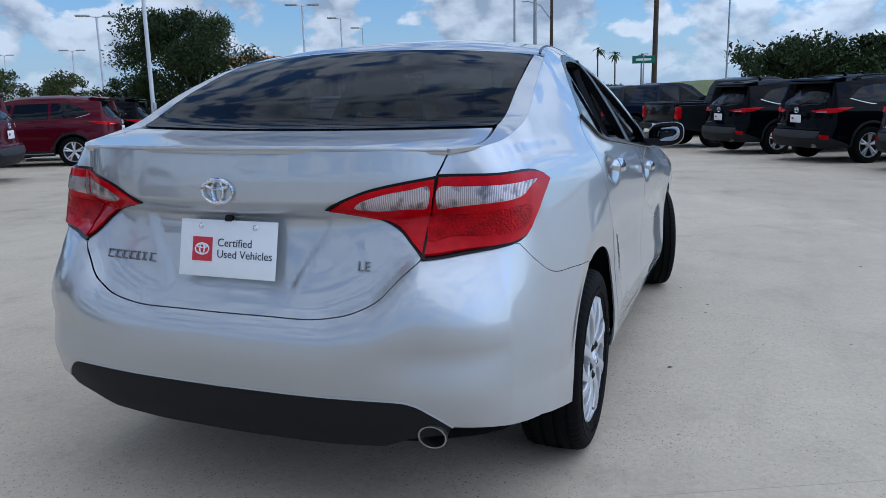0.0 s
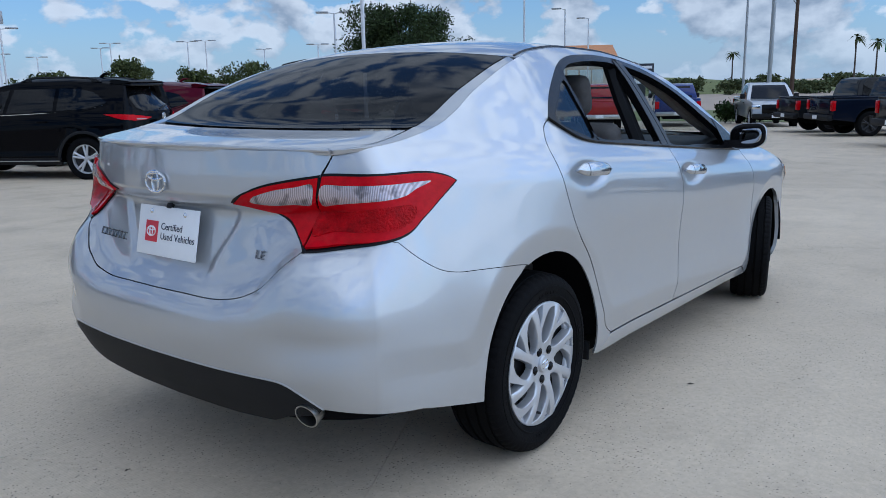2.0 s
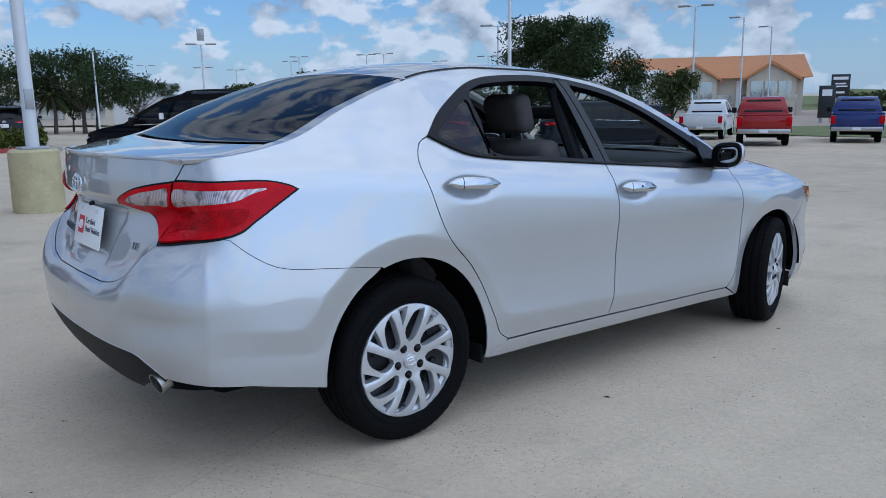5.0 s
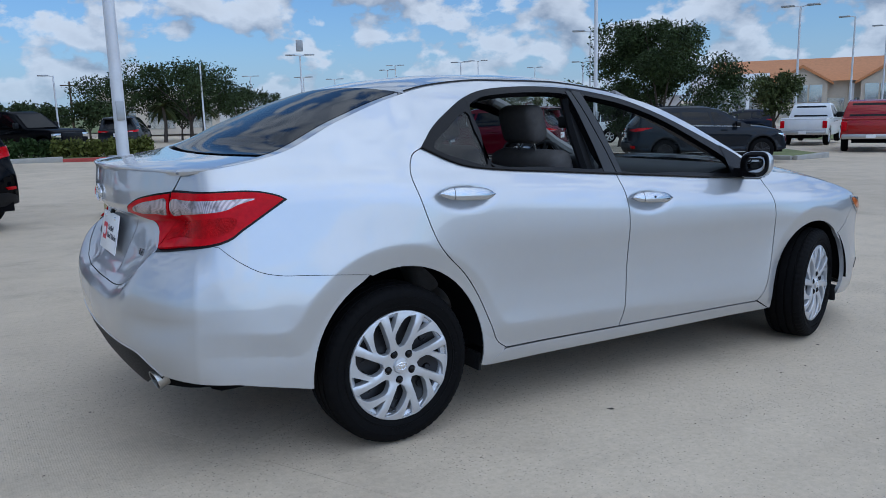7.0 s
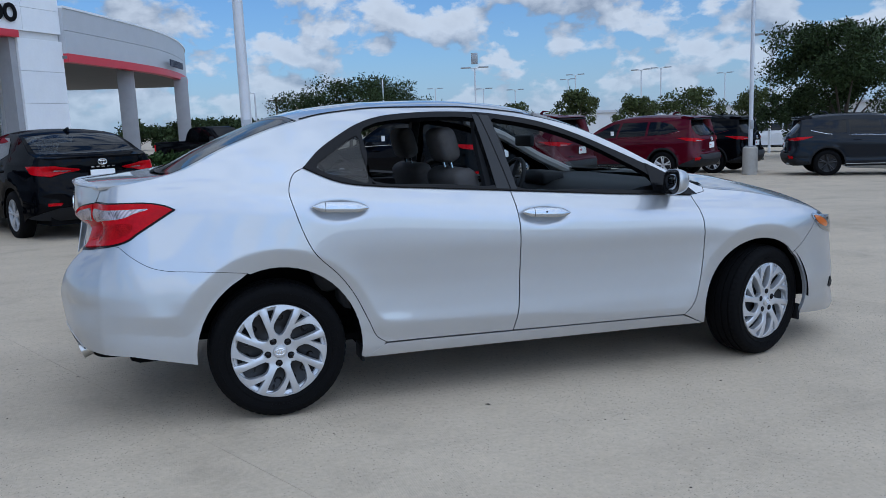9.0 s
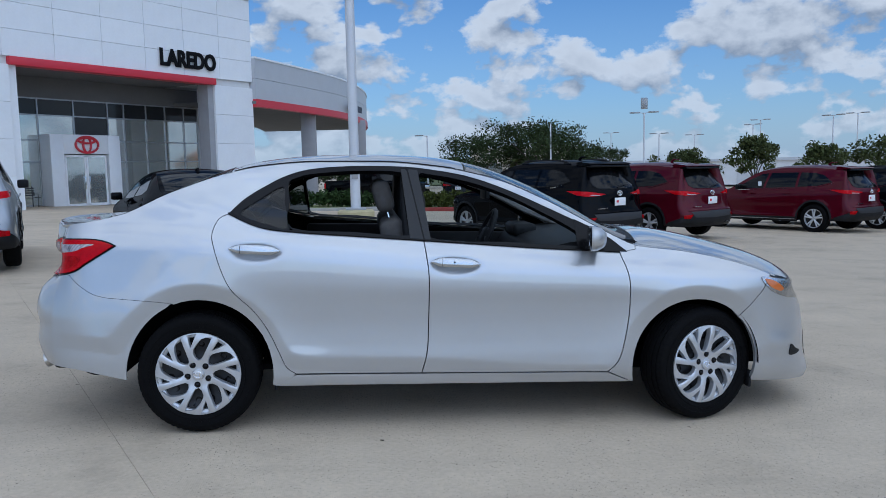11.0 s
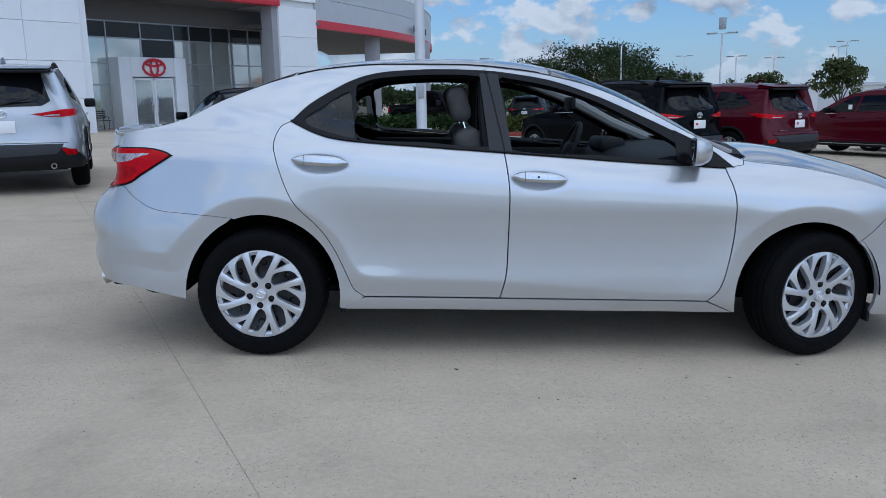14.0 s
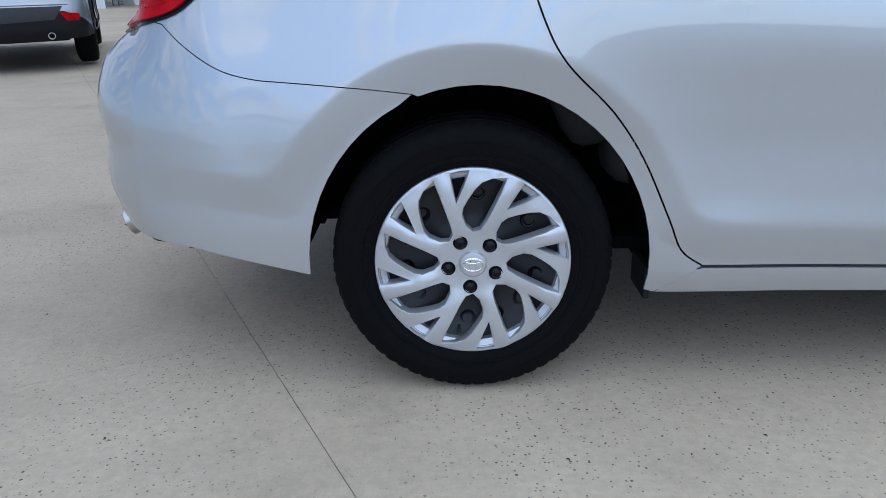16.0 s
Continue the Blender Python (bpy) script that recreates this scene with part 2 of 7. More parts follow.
def spline(points, n=8, closed=False):
    """A Catmull-Rom line through the points."""
    p = np.array(points, float)
    k = len(p)
    out = []
    for i in range(k if closed else k - 1):
        a, b = p[i], p[(i + 1) % k]
        before, after = (p[i - 1], p[(i + 2) % k]) if closed else (p[max(i - 1, 0)], p[min(i + 2, k - 1)])
        for t in np.arange(n) / n:
            out.append(0.5 * (2 * a + (b - before) * t + (2 * before - 5 * a + 4 * b - after) * t * t + (3 * a - before - 3 * b + after) * t ** 3))
    if not closed:
        out.append(p[-1])
    return [tuple(q) for q in out]


def clip_half(poly, axis, value, keep_less):
    out = []
    for i, b in enumerate(poly):
        a = poly[i - 1]
        ia, ib = (a[axis] <= value) == keep_less or a[axis] == value, (b[axis] <= value) == keep_less or b[axis] == value
        if ia != ib:
            t = (value - a[axis]) / (b[axis] - a[axis])
            q = [a[0] + t * (b[0] - a[0]), a[1] + t * (b[1] - a[1])]
            q[axis] = value
            out.append(tuple(q))
        if ib:
            out.append(b)
    return out


def area(poly):
    return 0.5 * sum(a[0] * b[1] - b[0] * a[1] for a, b in zip(poly, poly[1:] + poly[:1]))


def shrink(poly, d):
    """The closed outline moved inwards by d."""
    sign = 1 if area(poly) > 0 else -1
    out = []
    k = len(poly)
    for i in range(k):
        a, b, c = (np.array(poly[j % k]) for j in (i - 1, i, i + 1))
        u, v = b - a, c - b
        u, v = u / (np.linalg.norm(u) + 1e-9), v / (np.linalg.norm(v) + 1e-9)
        n = np.array([-u[1] - v[1], u[0] + v[0]])
        n = n / (np.linalg.norm(n) + 1e-9)
        cosine = max(0.5, float(n @ np.array([-u[1], u[0]])))
        out.append(tuple(b + sign * n * d / cosine))
    return out


def loops(face):
    """Parts a ring of corners that meets itself into plain rings."""
    out, path = [], []
    for f in face:
        if f in path:
            k = path.index(f)
            out.append(path[k:])
            path = path[:k]
        path.append(f)
    return out + [path]


def patch(name, poly, surface, material_, parent, cell=0.035, gap=0.0, flange=0.012, lift=0.0, sign=1, mirror=False, label=""):
    """A panel of a curved surface(u, v) -> x, y, z inside an outline, with edges turned inwards; its shading follows the surface."""
    poly = [tuple(map(float, p)) for p in poly]
    if gap:
        poly = shrink(poly, gap)
    if area(poly) < 0:
        poly = poly[::-1]
    cu, cv = cell if isinstance(cell, tuple) else (cell, cell)
    u0, u1 = min(p[0] for p in poly), max(p[0] for p in poly)
    v0, v1 = min(p[1] for p in poly), max(p[1] for p in poly)
    index, coords, faces = {}, [], []
    for i in range(int(math.floor(u0 / cu)), int(math.ceil(u1 / cu))):
        strip = clip_half(clip_half(poly, 0, i * cu, False), 0, (i + 1) * cu, True)
        if len(strip) < 3:
            continue
        w0, w1 = min(p[1] for p in strip), max(p[1] for p in strip)
        for j in range(int(math.floor(w0 / cv)), int(math.ceil(w1 / cv))):
            piece = clip_half(clip_half(strip, 1, j * cv, False), 1, (j + 1) * cv, True)
            face = []
            for p in piece:
                key = (round(p[0], 5), round(p[1], 5))
                if key not in index:
                    index[key] = len(coords)
                    coords.append(key)
                if not face or face[-1] != index[key]:
                    face.append(index[key])
            for loop in loops(face):
                if len(loop) >= 3 and abs(area([coords[f] for f in loop])) > 1e-8:
                    faces.append(loop)
    uv = np.array(coords)
    e = 0.002
    p = surface(uv[:, 0], uv[:, 1])
    du = surface(uv[:, 0] + e, uv[:, 1]) - surface(uv[:, 0] - e, uv[:, 1])
    dv = surface(uv[:, 0], uv[:, 1] + e) - surface(uv[:, 0], uv[:, 1] - e)
    n = np.cross(du, dv) * sign
    n /= np.linalg.norm(n, axis=1)[:, None] + 1e-12
    p = p + n * lift
    if sign < 0:
        faces = [f[::-1] for f in faces]
    seen = {}
    for f in faces:
        for a, b in zip(f, f[1:] + f[:1]):
            seen[(a, b)] = 1
    rim = [ab for ab in seen if (ab[1], ab[0]) not in seen]
    verts, normals = [tuple(q) for q in p], [tuple(q) for q in n]
    flat_from = len(faces)
    if flange:
        at = {}
        for a in {v for ab in rim for v in ab}:
            at[a] = len(verts)
            verts += [tuple(p[a]), tuple(p[a] - n[a] * flange)]
            normals += [(0, 0, 0), (0, 0, 0)]
        faces += [[at[b], at[a], at[a] + 1, at[b] + 1] for a, b in rim]
    if mirror:
        verts, normals = [(x, -y, z) for x, y, z in verts], [(x, -y, z) for x, y, z in normals]
        faces = [f[::-1] for f in faces]
    me = bpy.data.meshes.new(name)
    me.from_pydata(verts, [], faces)
    me.materials.append(material_)
    if me.validate(clean_customdata=False):
        print("mended", name)
    me.shade_smooth()
    me.normals_split_custom_set_from_vertices(normals)
    ob = new(name, me)
    ob.parent = parent
    return tagged(ob, label)


def thing(name, label, category, group="", at=(0, 0, 0), turn=0.0, kind=""):
    ob = new(name)
    ob.empty_display_size = 0.1
    ob.matrix_basis = pose(*at, 0, 0, turn)
    return tagged(ob, label, category, group, kind)


def part(name, bm, material_, parent, label="", flat=False, m=None):
    """Links a bmesh as one mesh object under a thing or a part."""
    me = bpy.data.meshes.new(name)
    if not flat:
        for f in bm.faces:
            f.smooth = True
        for e in bm.edges:
            if len(e.link_faces) == 2 and e.calc_face_angle(0) > radians(38):
                e.smooth = False
    bm.to_mesh(me)
    bm.free()
    me.materials.append(material_)
    ob = new(name, me)
    ob.parent = parent
    if m is not None:
        ob.matrix_basis = m
    return tagged(ob, label)


def box(bm, x0, x1, y0, y1, z0, z1, bevel=0.0, seg=2):
    r = bmesh.ops.create_cube(bm, size=1.0, matrix=Matrix.LocRotScale(((x0 + x1) / 2, (y0 + y1) / 2, (z0 + z1) / 2), None, (abs(x1 - x0), abs(y1 - y0), abs(z1 - z0))))
    if bevel:
        edges = list({e for v in r["verts"] for e in v.link_edges})
        bmesh.ops.bevel(bm, geom=edges, offset=bevel, segments=seg, affect="EDGES", profile=0.5)
    return bm


def boxed(x0, x1, y0, y1, z0, z1, bevel=0.0, seg=2):
    return box(bmesh.new(), x0, x1, y0, y1, z0, z1, bevel, seg)


def lathe(bm, profile, seg=48, axis="y", m=None):
    """Turns (radius, along) pairs round an axis."""
    rings = []
    for k in range(seg):
        a = 2 * math.pi * k / seg
        ring = []
        for r, h in profile:
            c, s = r * math.cos(a), r * math.sin(a)
            v = {"y": (c, h, s), "z": (c, s, h), "x": (h, c, s)}[axis]
            ring.append(bm.verts.new(m @ Vector(v) if m is not None else v))
        rings.append(ring)
    for k in range(seg):
        a, b = rings[k], rings[(k + 1) % seg]
        for i in range(len(profile) - 1):
            bm.faces.new((a[i], a[i + 1], b[i + 1], b[i]))
    bmesh.ops.recalc_face_normals(bm, faces=bm.faces[:])
    return bm


def tube(bm, points, radius, sides=8, caps=True):
    """A round bar along points; radius is one number or one for each point."""
    pts = [Vector(p) for p in points]
    rad = radius if isinstance(radius, (list, tuple)) else [radius] * len(pts)
    rings = []
    for i, p in enumerate(pts):
        d = (pts[min(i + 1, len(pts) - 1)] - pts[max(i - 1, 0)]).normalized()
        ref = Vector((0, 0, 1)) if abs(d.z) < 0.9 else Vector((1, 0, 0))
        a = d.cross(ref).normalized()
        b = d.cross(a)
        rings.append([bm.verts.new(p + rad[i] * (math.cos(2 * math.pi * k / sides) * a + math.sin(2 * math.pi * k / sides) * b)) for k in range(sides)])
    for r0, r1 in zip(rings, rings[1:]):
        for k in range(sides):
            bm.faces.new((r0[k], r0[(k + 1) % sides], r1[(k + 1) % sides], r1[k]))
    if caps:
        bm.faces.new(rings[0][::-1]), bm.faces.new(rings[-1])
    bmesh.ops.recalc_face_normals(bm, faces=bm.faces[:])
    return bm


def prism(bm, outline, y0, y1, plane="xz"):
    """An outline pulled straight from y0 to y1."""
    def at(a, b, h):
        return {"xz": (a, h, b), "xy": (a, b, h), "yz": (h, a, b)}[plane]
    lo = [bm.verts.new(at(a, b, y0)) for a, b in outline]
    hi = [bm.verts.new(at(a, b, y1)) for a, b in outline]
    bm.faces.new(lo), bm.faces.new(hi[::-1])
    for i in range(len(lo)):
        bm.faces.new((lo[i - 1], hi[i - 1], hi[i], lo[i]))
    bmesh.ops.recalc_face_normals(bm, faces=bm.faces[:])
    return bm


def lettering(name, text, size, depth, material_, parent, m, label="", bold=0.0):
    """Letters in the built-in font, as a mesh."""
    cu = bpy.data.curves.new(name, "FONT")
    cu.body, cu.size, cu.extrude, cu.resolution_u, cu.offset = text, size, depth, 3, bold
    tmp = new(name, cu)
    me = bpy.data.meshes.new_from_object(tmp.evaluated_get(bpy.context.evaluated_depsgraph_get()))
    bpy.data.objects.remove(tmp)
    bpy.data.curves.remove(cu)
    me.materials.clear()
    me.materials.append(material_)
    ob = new(name, me)
    ob.parent, ob.matrix_basis = parent, m
    return tagged(ob, label)


TILT = 1.489


def fall(x, y):
    """The lot's height: an even cross fall of one in forty round the sedan, easing off far away, and a gentle drop beyond it."""
    return -math.tan(radians(TILT)) * 45.0 * np.tanh(np.asarray(x, float) / 45.0) - 0.72 * np.tanh(np.maximum(np.asarray(y, float) - 2.0, 0.0) / 60.0)


# ---- the lot ----


def ground_material():
    m = bpy.data.materials.new("concrete")
    m.use_nodes = True
    t = m.node_tree
    b = t.nodes["Principled BSDF"]
    co = node(t, "ShaderNodeNewGeometry")
    vec = co.outputs["Position"]

    def noise_tex(scale, detail=6.0, rough=0.6):
        n = node(t, "ShaderNodeTexNoise", Scale=scale, Detail=detail, Roughness=rough)
        link(t, vec, n.inputs["Vector"])
        return n.outputs[0]
    broad, blotch, fine = noise_tex(0.22), noise_tex(1.6, 8.0, 0.65), noise_tex(45.0, 5.0, 0.7)
    col = mix(t, ramp(t, broad, [(0.35, 0.0), (0.65, 1.0)]), (0.500, 0.412, 0.298), (0.565, 0.470, 0.345))
    col = mix(t, 1.0, col, ramp(t, blotch, [(0.28, 0.76), (0.44, 0.95), (0.58, 1.0), (0.75, 1.10)]), "MULTIPLY")
    col = mix(t, 1.0, col, ramp(t, fine, [(0.3, 0.88), (0.7, 1.1)]), "MULTIPLY")
    worn = noise_tex(0.55, 7.0, 0.7)
    col = mix(t, 1.0, col, ramp(t, worn, [(0.36, 0.88), (0.46, 1.0), (0.62, 1.0), (0.72, 1.07)]), "MULTIPLY")
    # small dark pits and aggregate showing through, in patches
    vo = node(t, "ShaderNodeTexVoronoi", Scale=75.0)
    link(t, vec, vo.inputs["Vector"])
    pit = math_node(t, "LESS_THAN", vo.outputs["Distance"], 0.19)
    vo2 = node(t, "ShaderNodeTexVoronoi", Scale=46.0)
    link(t, vec, vo2.inputs["Vector"])
    coarse = math_node(t, "MULTIPLY", math_node(t, "LESS_THAN", vo2.outputs["Distance"], math_node(t, "MULTIPLY", noise_tex(160.0, 2.0), 0.26)), ramp(t, vo2.outputs["Color"], [(0.44, 0.0), (0.50, 1.0)]))
    pit = math_node(t, "MULTIPLY", pit, ramp(t, noise_tex(0.9, 5.0), [(0.39, 0.12), (0.56, 1.0)]))
    pit = math_node(t, "MULTIPLY", pit, ramp(t, vo.outputs["Color"], [(0.35, 0.0), (0.5, 0.8)]))
    coarse = math_node(t, "MULTIPLY", coarse, ramp(t, noise_tex(0.7, 5.0), [(0.42, 0.0), (0.54, 0.9)]))
    pit = math_node(t, "MAXIMUM", pit, coarse)
    # long scuffs and dried run-off, drawn out along the lanes
    lane = node(t, "ShaderNodeMapping")
    lane.inputs["Scale"].default_value = (0.35, 2.6, 1.0)
    lane.inputs["Rotation"].default_value = (0, 0, 0.25)
    link(t, vec, lane.inputs["Vector"])
    drawn = node(t, "ShaderNodeTexNoise", Scale=1.1, Detail=8.0, Roughness=0.62)
    link(t, lane.outputs[0], drawn.inputs["Vector"])
    col = mix(t, 1.0, col, ramp(t, drawn.outputs[0], [(0.34, 0.94), (0.47, 1.0), (0.60, 1.01), (0.72, 1.05)]), "MULTIPLY")
    col = mix(t, pit, col, (0.055, 0.048, 0.042))
    # tyre dust and drips
    spot = ramp(t, noise_tex(3.1, 9.0, 0.72), [(0.66, 0.0), (0.74, 0.35)])
    col = mix(t, spot, col, (0.11, 0.10, 0.09))
    info = node(t, "ShaderNodeObjectInfo")
    col = mix(t, 1.0, col, ramp(t, info.outputs["Random"], [(0, 0.95), (1, 1.05)]), "MULTIPLY")
    link(t, col, b.inputs["Base Color"])
    b.inputs["Roughness"].default_value = 0.72
    b.inputs["Specular IOR Level"].default_value = 0.35
    bump = node(t, "ShaderNodeBump", Strength=0.35, Distance=0.004)
    # broom finish: fine ridges
    wave = node(t, "ShaderNodeTexWave", Scale=34.0, Distortion=3.0, Detail=2.0)
    wave.bands_direction = "X"
    link(t, vec, wave.inputs["Vector"])
    h = math_node(t, "ADD", math_node(t, "MULTIPLY", fine, 1.0), math_node(t, "MULTIPLY", wave.outputs[0], 0.18))
    h = math_node(t, "SUBTRACT", h, math_node(t, "MULTIPLY", pit, 0.8))
    link(t, h, bump.inputs["Height"]), link(t, bump.outputs[0], b.inputs["Normal"])
    return m


M["concrete"] = ground_material()


def spaced(far, step):
    """Coordinates that are dense near the sedan and wide far off."""
    out = [0.0]
    while out[-1] < far:
        out.append(out[-1] + step)
        step *= 1.16
    return out


def build_ground():
    side = spaced(900.0, 0.8)
    xs = sorted({-x for x in side} | set(side))
    bm = bmesh.new()
    grid = [[bm.verts.new((x, y, float(fall(x, y)) - 0.006)) for y in xs] for x in xs]
    for i in range(len(xs) - 1):
        for j in range(len(xs) - 1):
            bm.faces.new((grid[i][j], grid[i + 1][j], grid[i + 1][j + 1], grid[i][j + 1]))
    g = part("ground", bm, M["concrete"], None)
    return tagged(g, "pale worn concrete paving of a dealer's lot", "ground", kind="structure")


ground = build_ground()
# the paving's own grid: joints run along A and along B
AX, BX = np.array([0.891, 0.454]), np.array([0.454, -0.891])


def build_paving():
    """Cast slabs with open joints between them, their tops on the lot's slope."""
    pav = thing("pavement", "large cast concrete slabs with narrow joints", "pavement", kind="structure")
    step, gap, n = 4.62, 0.0019, 6
    for i in range(-5, 9):
        for j in range(-9, 4):
            a0, b0 = -0.77 + step * i, 4.86 + step * j
            bm = bmesh.new()
            us, vs = np.linspace(gap / 2, step - gap / 2, n + 1), np.linspace(gap / 2, step - gap / 2, n + 1)
            rows = []
            for u in us:
                row = []
                for v in vs:
                    x, y = AX * (a0 + u) + BX * (b0 + v)
                    row.append(bm.verts.new((x, y, float(fall(x, y)))))
                rows.append(row)
            for p, q in zip(rows, rows[1:]):
                for k in range(n):
                    bm.faces.new((p[k], p[k + 1], q[k + 1], q[k]))
            rim = [e for e in bm.edges if len(e.link_faces) == 1]
            low = bmesh.ops.extrude_edge_only(bm, edges=rim)["geom"]
            bmesh.ops.translate(bm, verts=[v for v in low if isinstance(v, bmesh.types.BMVert)], vec=(0, 0, -0.03))
            bmesh.ops.recalc_face_normals(bm, faces=bm.faces[:])
            part("slab", bm, M["concrete"], pav, flat=True)


build_paving()


def build_litter():
    """Dry leaf scraps and grit lying about on the slabs."""
    rng = np.random.default_rng(12)
    bm = bmesh.new()
    for _ in range(420):
        x, y = rng.uniform(-4.5, 4.5), rng.uniform(-6.0, 0.5)
        if -0.9 < x < 3.6 and y > -0.95:
            continue
        s, a = rng.uniform(0.002, 0.0055) * (2.6 if rng.random() < 0.06 else 1.0), rng.uniform(0, math.pi)
        z = float(fall(x, y))
        pts = [(x + s * k * math.cos(a + b), y + s * k * math.sin(a + b), z + h) for b, k, h in ((0, 1.4, 0.001), (1.4, 0.6, 0.004), (3.1, 1.2, 0.001), (4.6, 0.7, 0.003))]
        vs = [bm.verts.new(p) for p in pts]
        bm.faces.new(vs)
    o = part("litter", bm, M["dry_leaf"], None)
    return tagged(o, "dark dry leaf scraps and grit on the concrete", "litter", kind="stuff")


M["dry_leaf"] = material("dry_leaf", (0.05, 0.038, 0.028), 0.9, 0, 0.4, 60)
build_litter()

# ---- vehicle shells ----


class Shell:
    """The skin of a vehicle, x ahead from the rear axle, y to its left, z up. flank(s, z) is its side and ends, s running along the plan
    outline from the middle of the tail round the right side to the middle of the nose; top(x, v) is bonnet, glass, roof and deck,
    v from 0 in the middle to 1 at the right edge."""

    def __init__(self, plan, side, tail, nose, belt, rail, middle, bow, wheels, haunch=0.07, crown=2.4, arch=0.38, flare=0.012, shelf=None, tail_curve=0.2, crease=None, corner=0.0, pocket=0.0, droop=(0.0, 0.0)):
        self.crease, self.corner, self.pocket, self.dents, self.droop = crease, corner, pocket, [], droop
        fine = np.array(spline(plan, 24))
        step = np.r_[0, np.cumsum(np.linalg.norm(np.diff(fine, axis=0), axis=1))]
        self.s = np.linspace(0, step[-1], 900)
        self.x, self.y = np.interp(self.s, step, fine[:, 0]), np.interp(self.s, step, fine[:, 1])
        tx, ty = np.gradient(self.x), np.gradient(self.y)
        k = np.hypot(tx, ty)
        pad = 25
        def soft(a, odd):
            ext = np.r_[(-1 if odd else 1) * a[pad:0:-1], a, (-1 if odd else 1) * a[-2:-pad - 2:-1]]
            return np.convolve(ext, np.ones(2 * pad + 1) / (2 * pad + 1), "valid")
        nx, ny = soft(ty / k, False), soft(-tx / k, True)
        k = np.hypot(nx, ny)
        self.nx, self.ny = nx / k, ny / k
        self.side, self.tail, self.nose, self.belt, self.rail, self.middle, self.bow = side, tail, nose, belt, rail, middle, bow
        self.wheels, self.haunch, self.crown, self.arch, self.flare, self.shelf, self.tail_curve = wheels, haunch, crown, arch, flare, shelf, tail_curve

    def sx(self, x):
        """s on the right side at x."""
        lo, hi = np.searchsorted(-self.y, 0.62), 899 - np.searchsorted(-self.y[::-1], 0.62)
        return float(np.interp(x, self.x[lo:hi], self.s[lo:hi]))

    def s_at(self, x, z):
        """s of the point of the right side that really lies at x, at that height."""
        s = self.sx(x)
        for _ in range(6):
            s = s + (x - float(self.flank(s, z)[0])) * 0.8
        return s

    def sy(self, y):
        """s on the tail at y (right is negative)."""
        hi = int(np.argmax(-self.y))
        return float(np.interp(-y, -self.y[:hi], self.s[:hi]))

    def sn(self, y):
        """s on the nose at y."""
        lo = int(np.argmax(-self.y))
        return float(np.interp(y, self.y[lo:], self.s[lo:]))

    def ease(self, p):
        """Lets the tail sink and narrow a little towards its end."""
        k, side = 1 - smooth(-0.8, -0.15, p[..., 0]), 1 - smooth(-0.85, -0.50, p[..., 0])
        return np.stack([p[..., 0], p[..., 1] * (1 - self.droop[1] * side), p[..., 2] - self.droop[0] * k * (0.25 + 0.75 * smooth(0.42, 0.72, p[..., 2]))], -1)

    def flank(self, s, z):
        return self.ease(self.plain_flank(s, z))

    def plain_flank(self, s, z):
        s, z = np.asarray(s, float), np.asarray(z, float)
        mirror = np.where(s < 0, -1.0, 1.0)
        end = self.s[-1]
        mirror = np.where(s > end, -1.0, mirror)
        s = np.where(s < 0, -s, np.where(s > end, 2 * end - s, s))
        x, y, nx, ny = (np.interp(s, self.s, a) for a in (self.x, self.y, self.nx, self.ny))
        up = z - (self.belt(x) - 0.98) * smooth(0.62, 0.95, z)
        d = self.side(up) + self.haunch * (1 - smooth(-0.55, 0.25, x)) * smooth(0.55, 1.0, z)
        ay = np.abs(y)
        if self.crease is None:
            for xw, zw in self.wheels:
                r = np.hypot(x - xw, z - zw)
                d = d - self.flare * np.exp(-((r - self.arch) / 0.055) ** 2)
        else:
            # one ridge runs low along the doors and round each wheel opening
            gaps = [z - self.crease(x)] + [np.hypot(x - xw, z - zw) - rr for (xw, zw), rr in zip(self.wheels, (0.466, 0.440))]
            q = -np.log(sum(np.exp(-45.0 * np.clip(g, -0.4, 0.8)) for g in gaps)) / 45.0
            soft = 0.009
            above, below = 0.5 * (q + np.sqrt(q * q + soft ** 2)), 0.5 * (np.sqrt(q * q + soft ** 2) - q)
            d = d + (0.3 + 0.7 * smooth(-0.72, -0.42, x)) * (0.15 * np.minimum(below, 0.085) - 0.014 * (1 - 0.6 * smooth(0.45, 0.75, x) * (1 - smooth(1.95, 2.25, x))) * np.exp(-above / 0.085))
            # soft upright edge where the rear bumper turns the corner
            d = d - 0.011 * np.exp(-np.sqrt((s - self.corner) ** 2 + 0.005 ** 2) / 0.05) * smooth(0.30, 0.42, z) * (1 - smooth(0.72, 0.88, z))
        for hx, hz, rx, rz, depth in self.dents:
            d = d + depth * np.exp(-(((x - hx) / rx) ** 2 + ((z - hz) / rz) ** 2) ** 2) * (y < 0)
        zt = z - (self.shelf(ay) * smooth(0.45, 0.6, z) * (1 - smooth(0.86, 0.95, z)) if self.shelf else 0)
        dt = self.tail(zt) + self.tail_curve * ay ** 2 * smooth(0.6, 0.92, z)
        if self.pocket:
            # dished panel round the number plate
            reach = 0.19 + 0.10 * smooth(0.72, 0.93, z)
            dt = dt + self.pocket * (1 - smooth(reach, reach + 0.040, ay)) * smooth(0.70, 0.75, z) * (1 - smooth(0.92, 0.935, z))
        wr, wf = smooth(0.30, 0.93, -nx), smooth(0.30, 0.93, nx)
        d = d * (1 - wr - wf) + dt * wr + self.nose(z) * wf
        return np.stack([x - nx * d, mirror * (y - ny * d), z], -1)

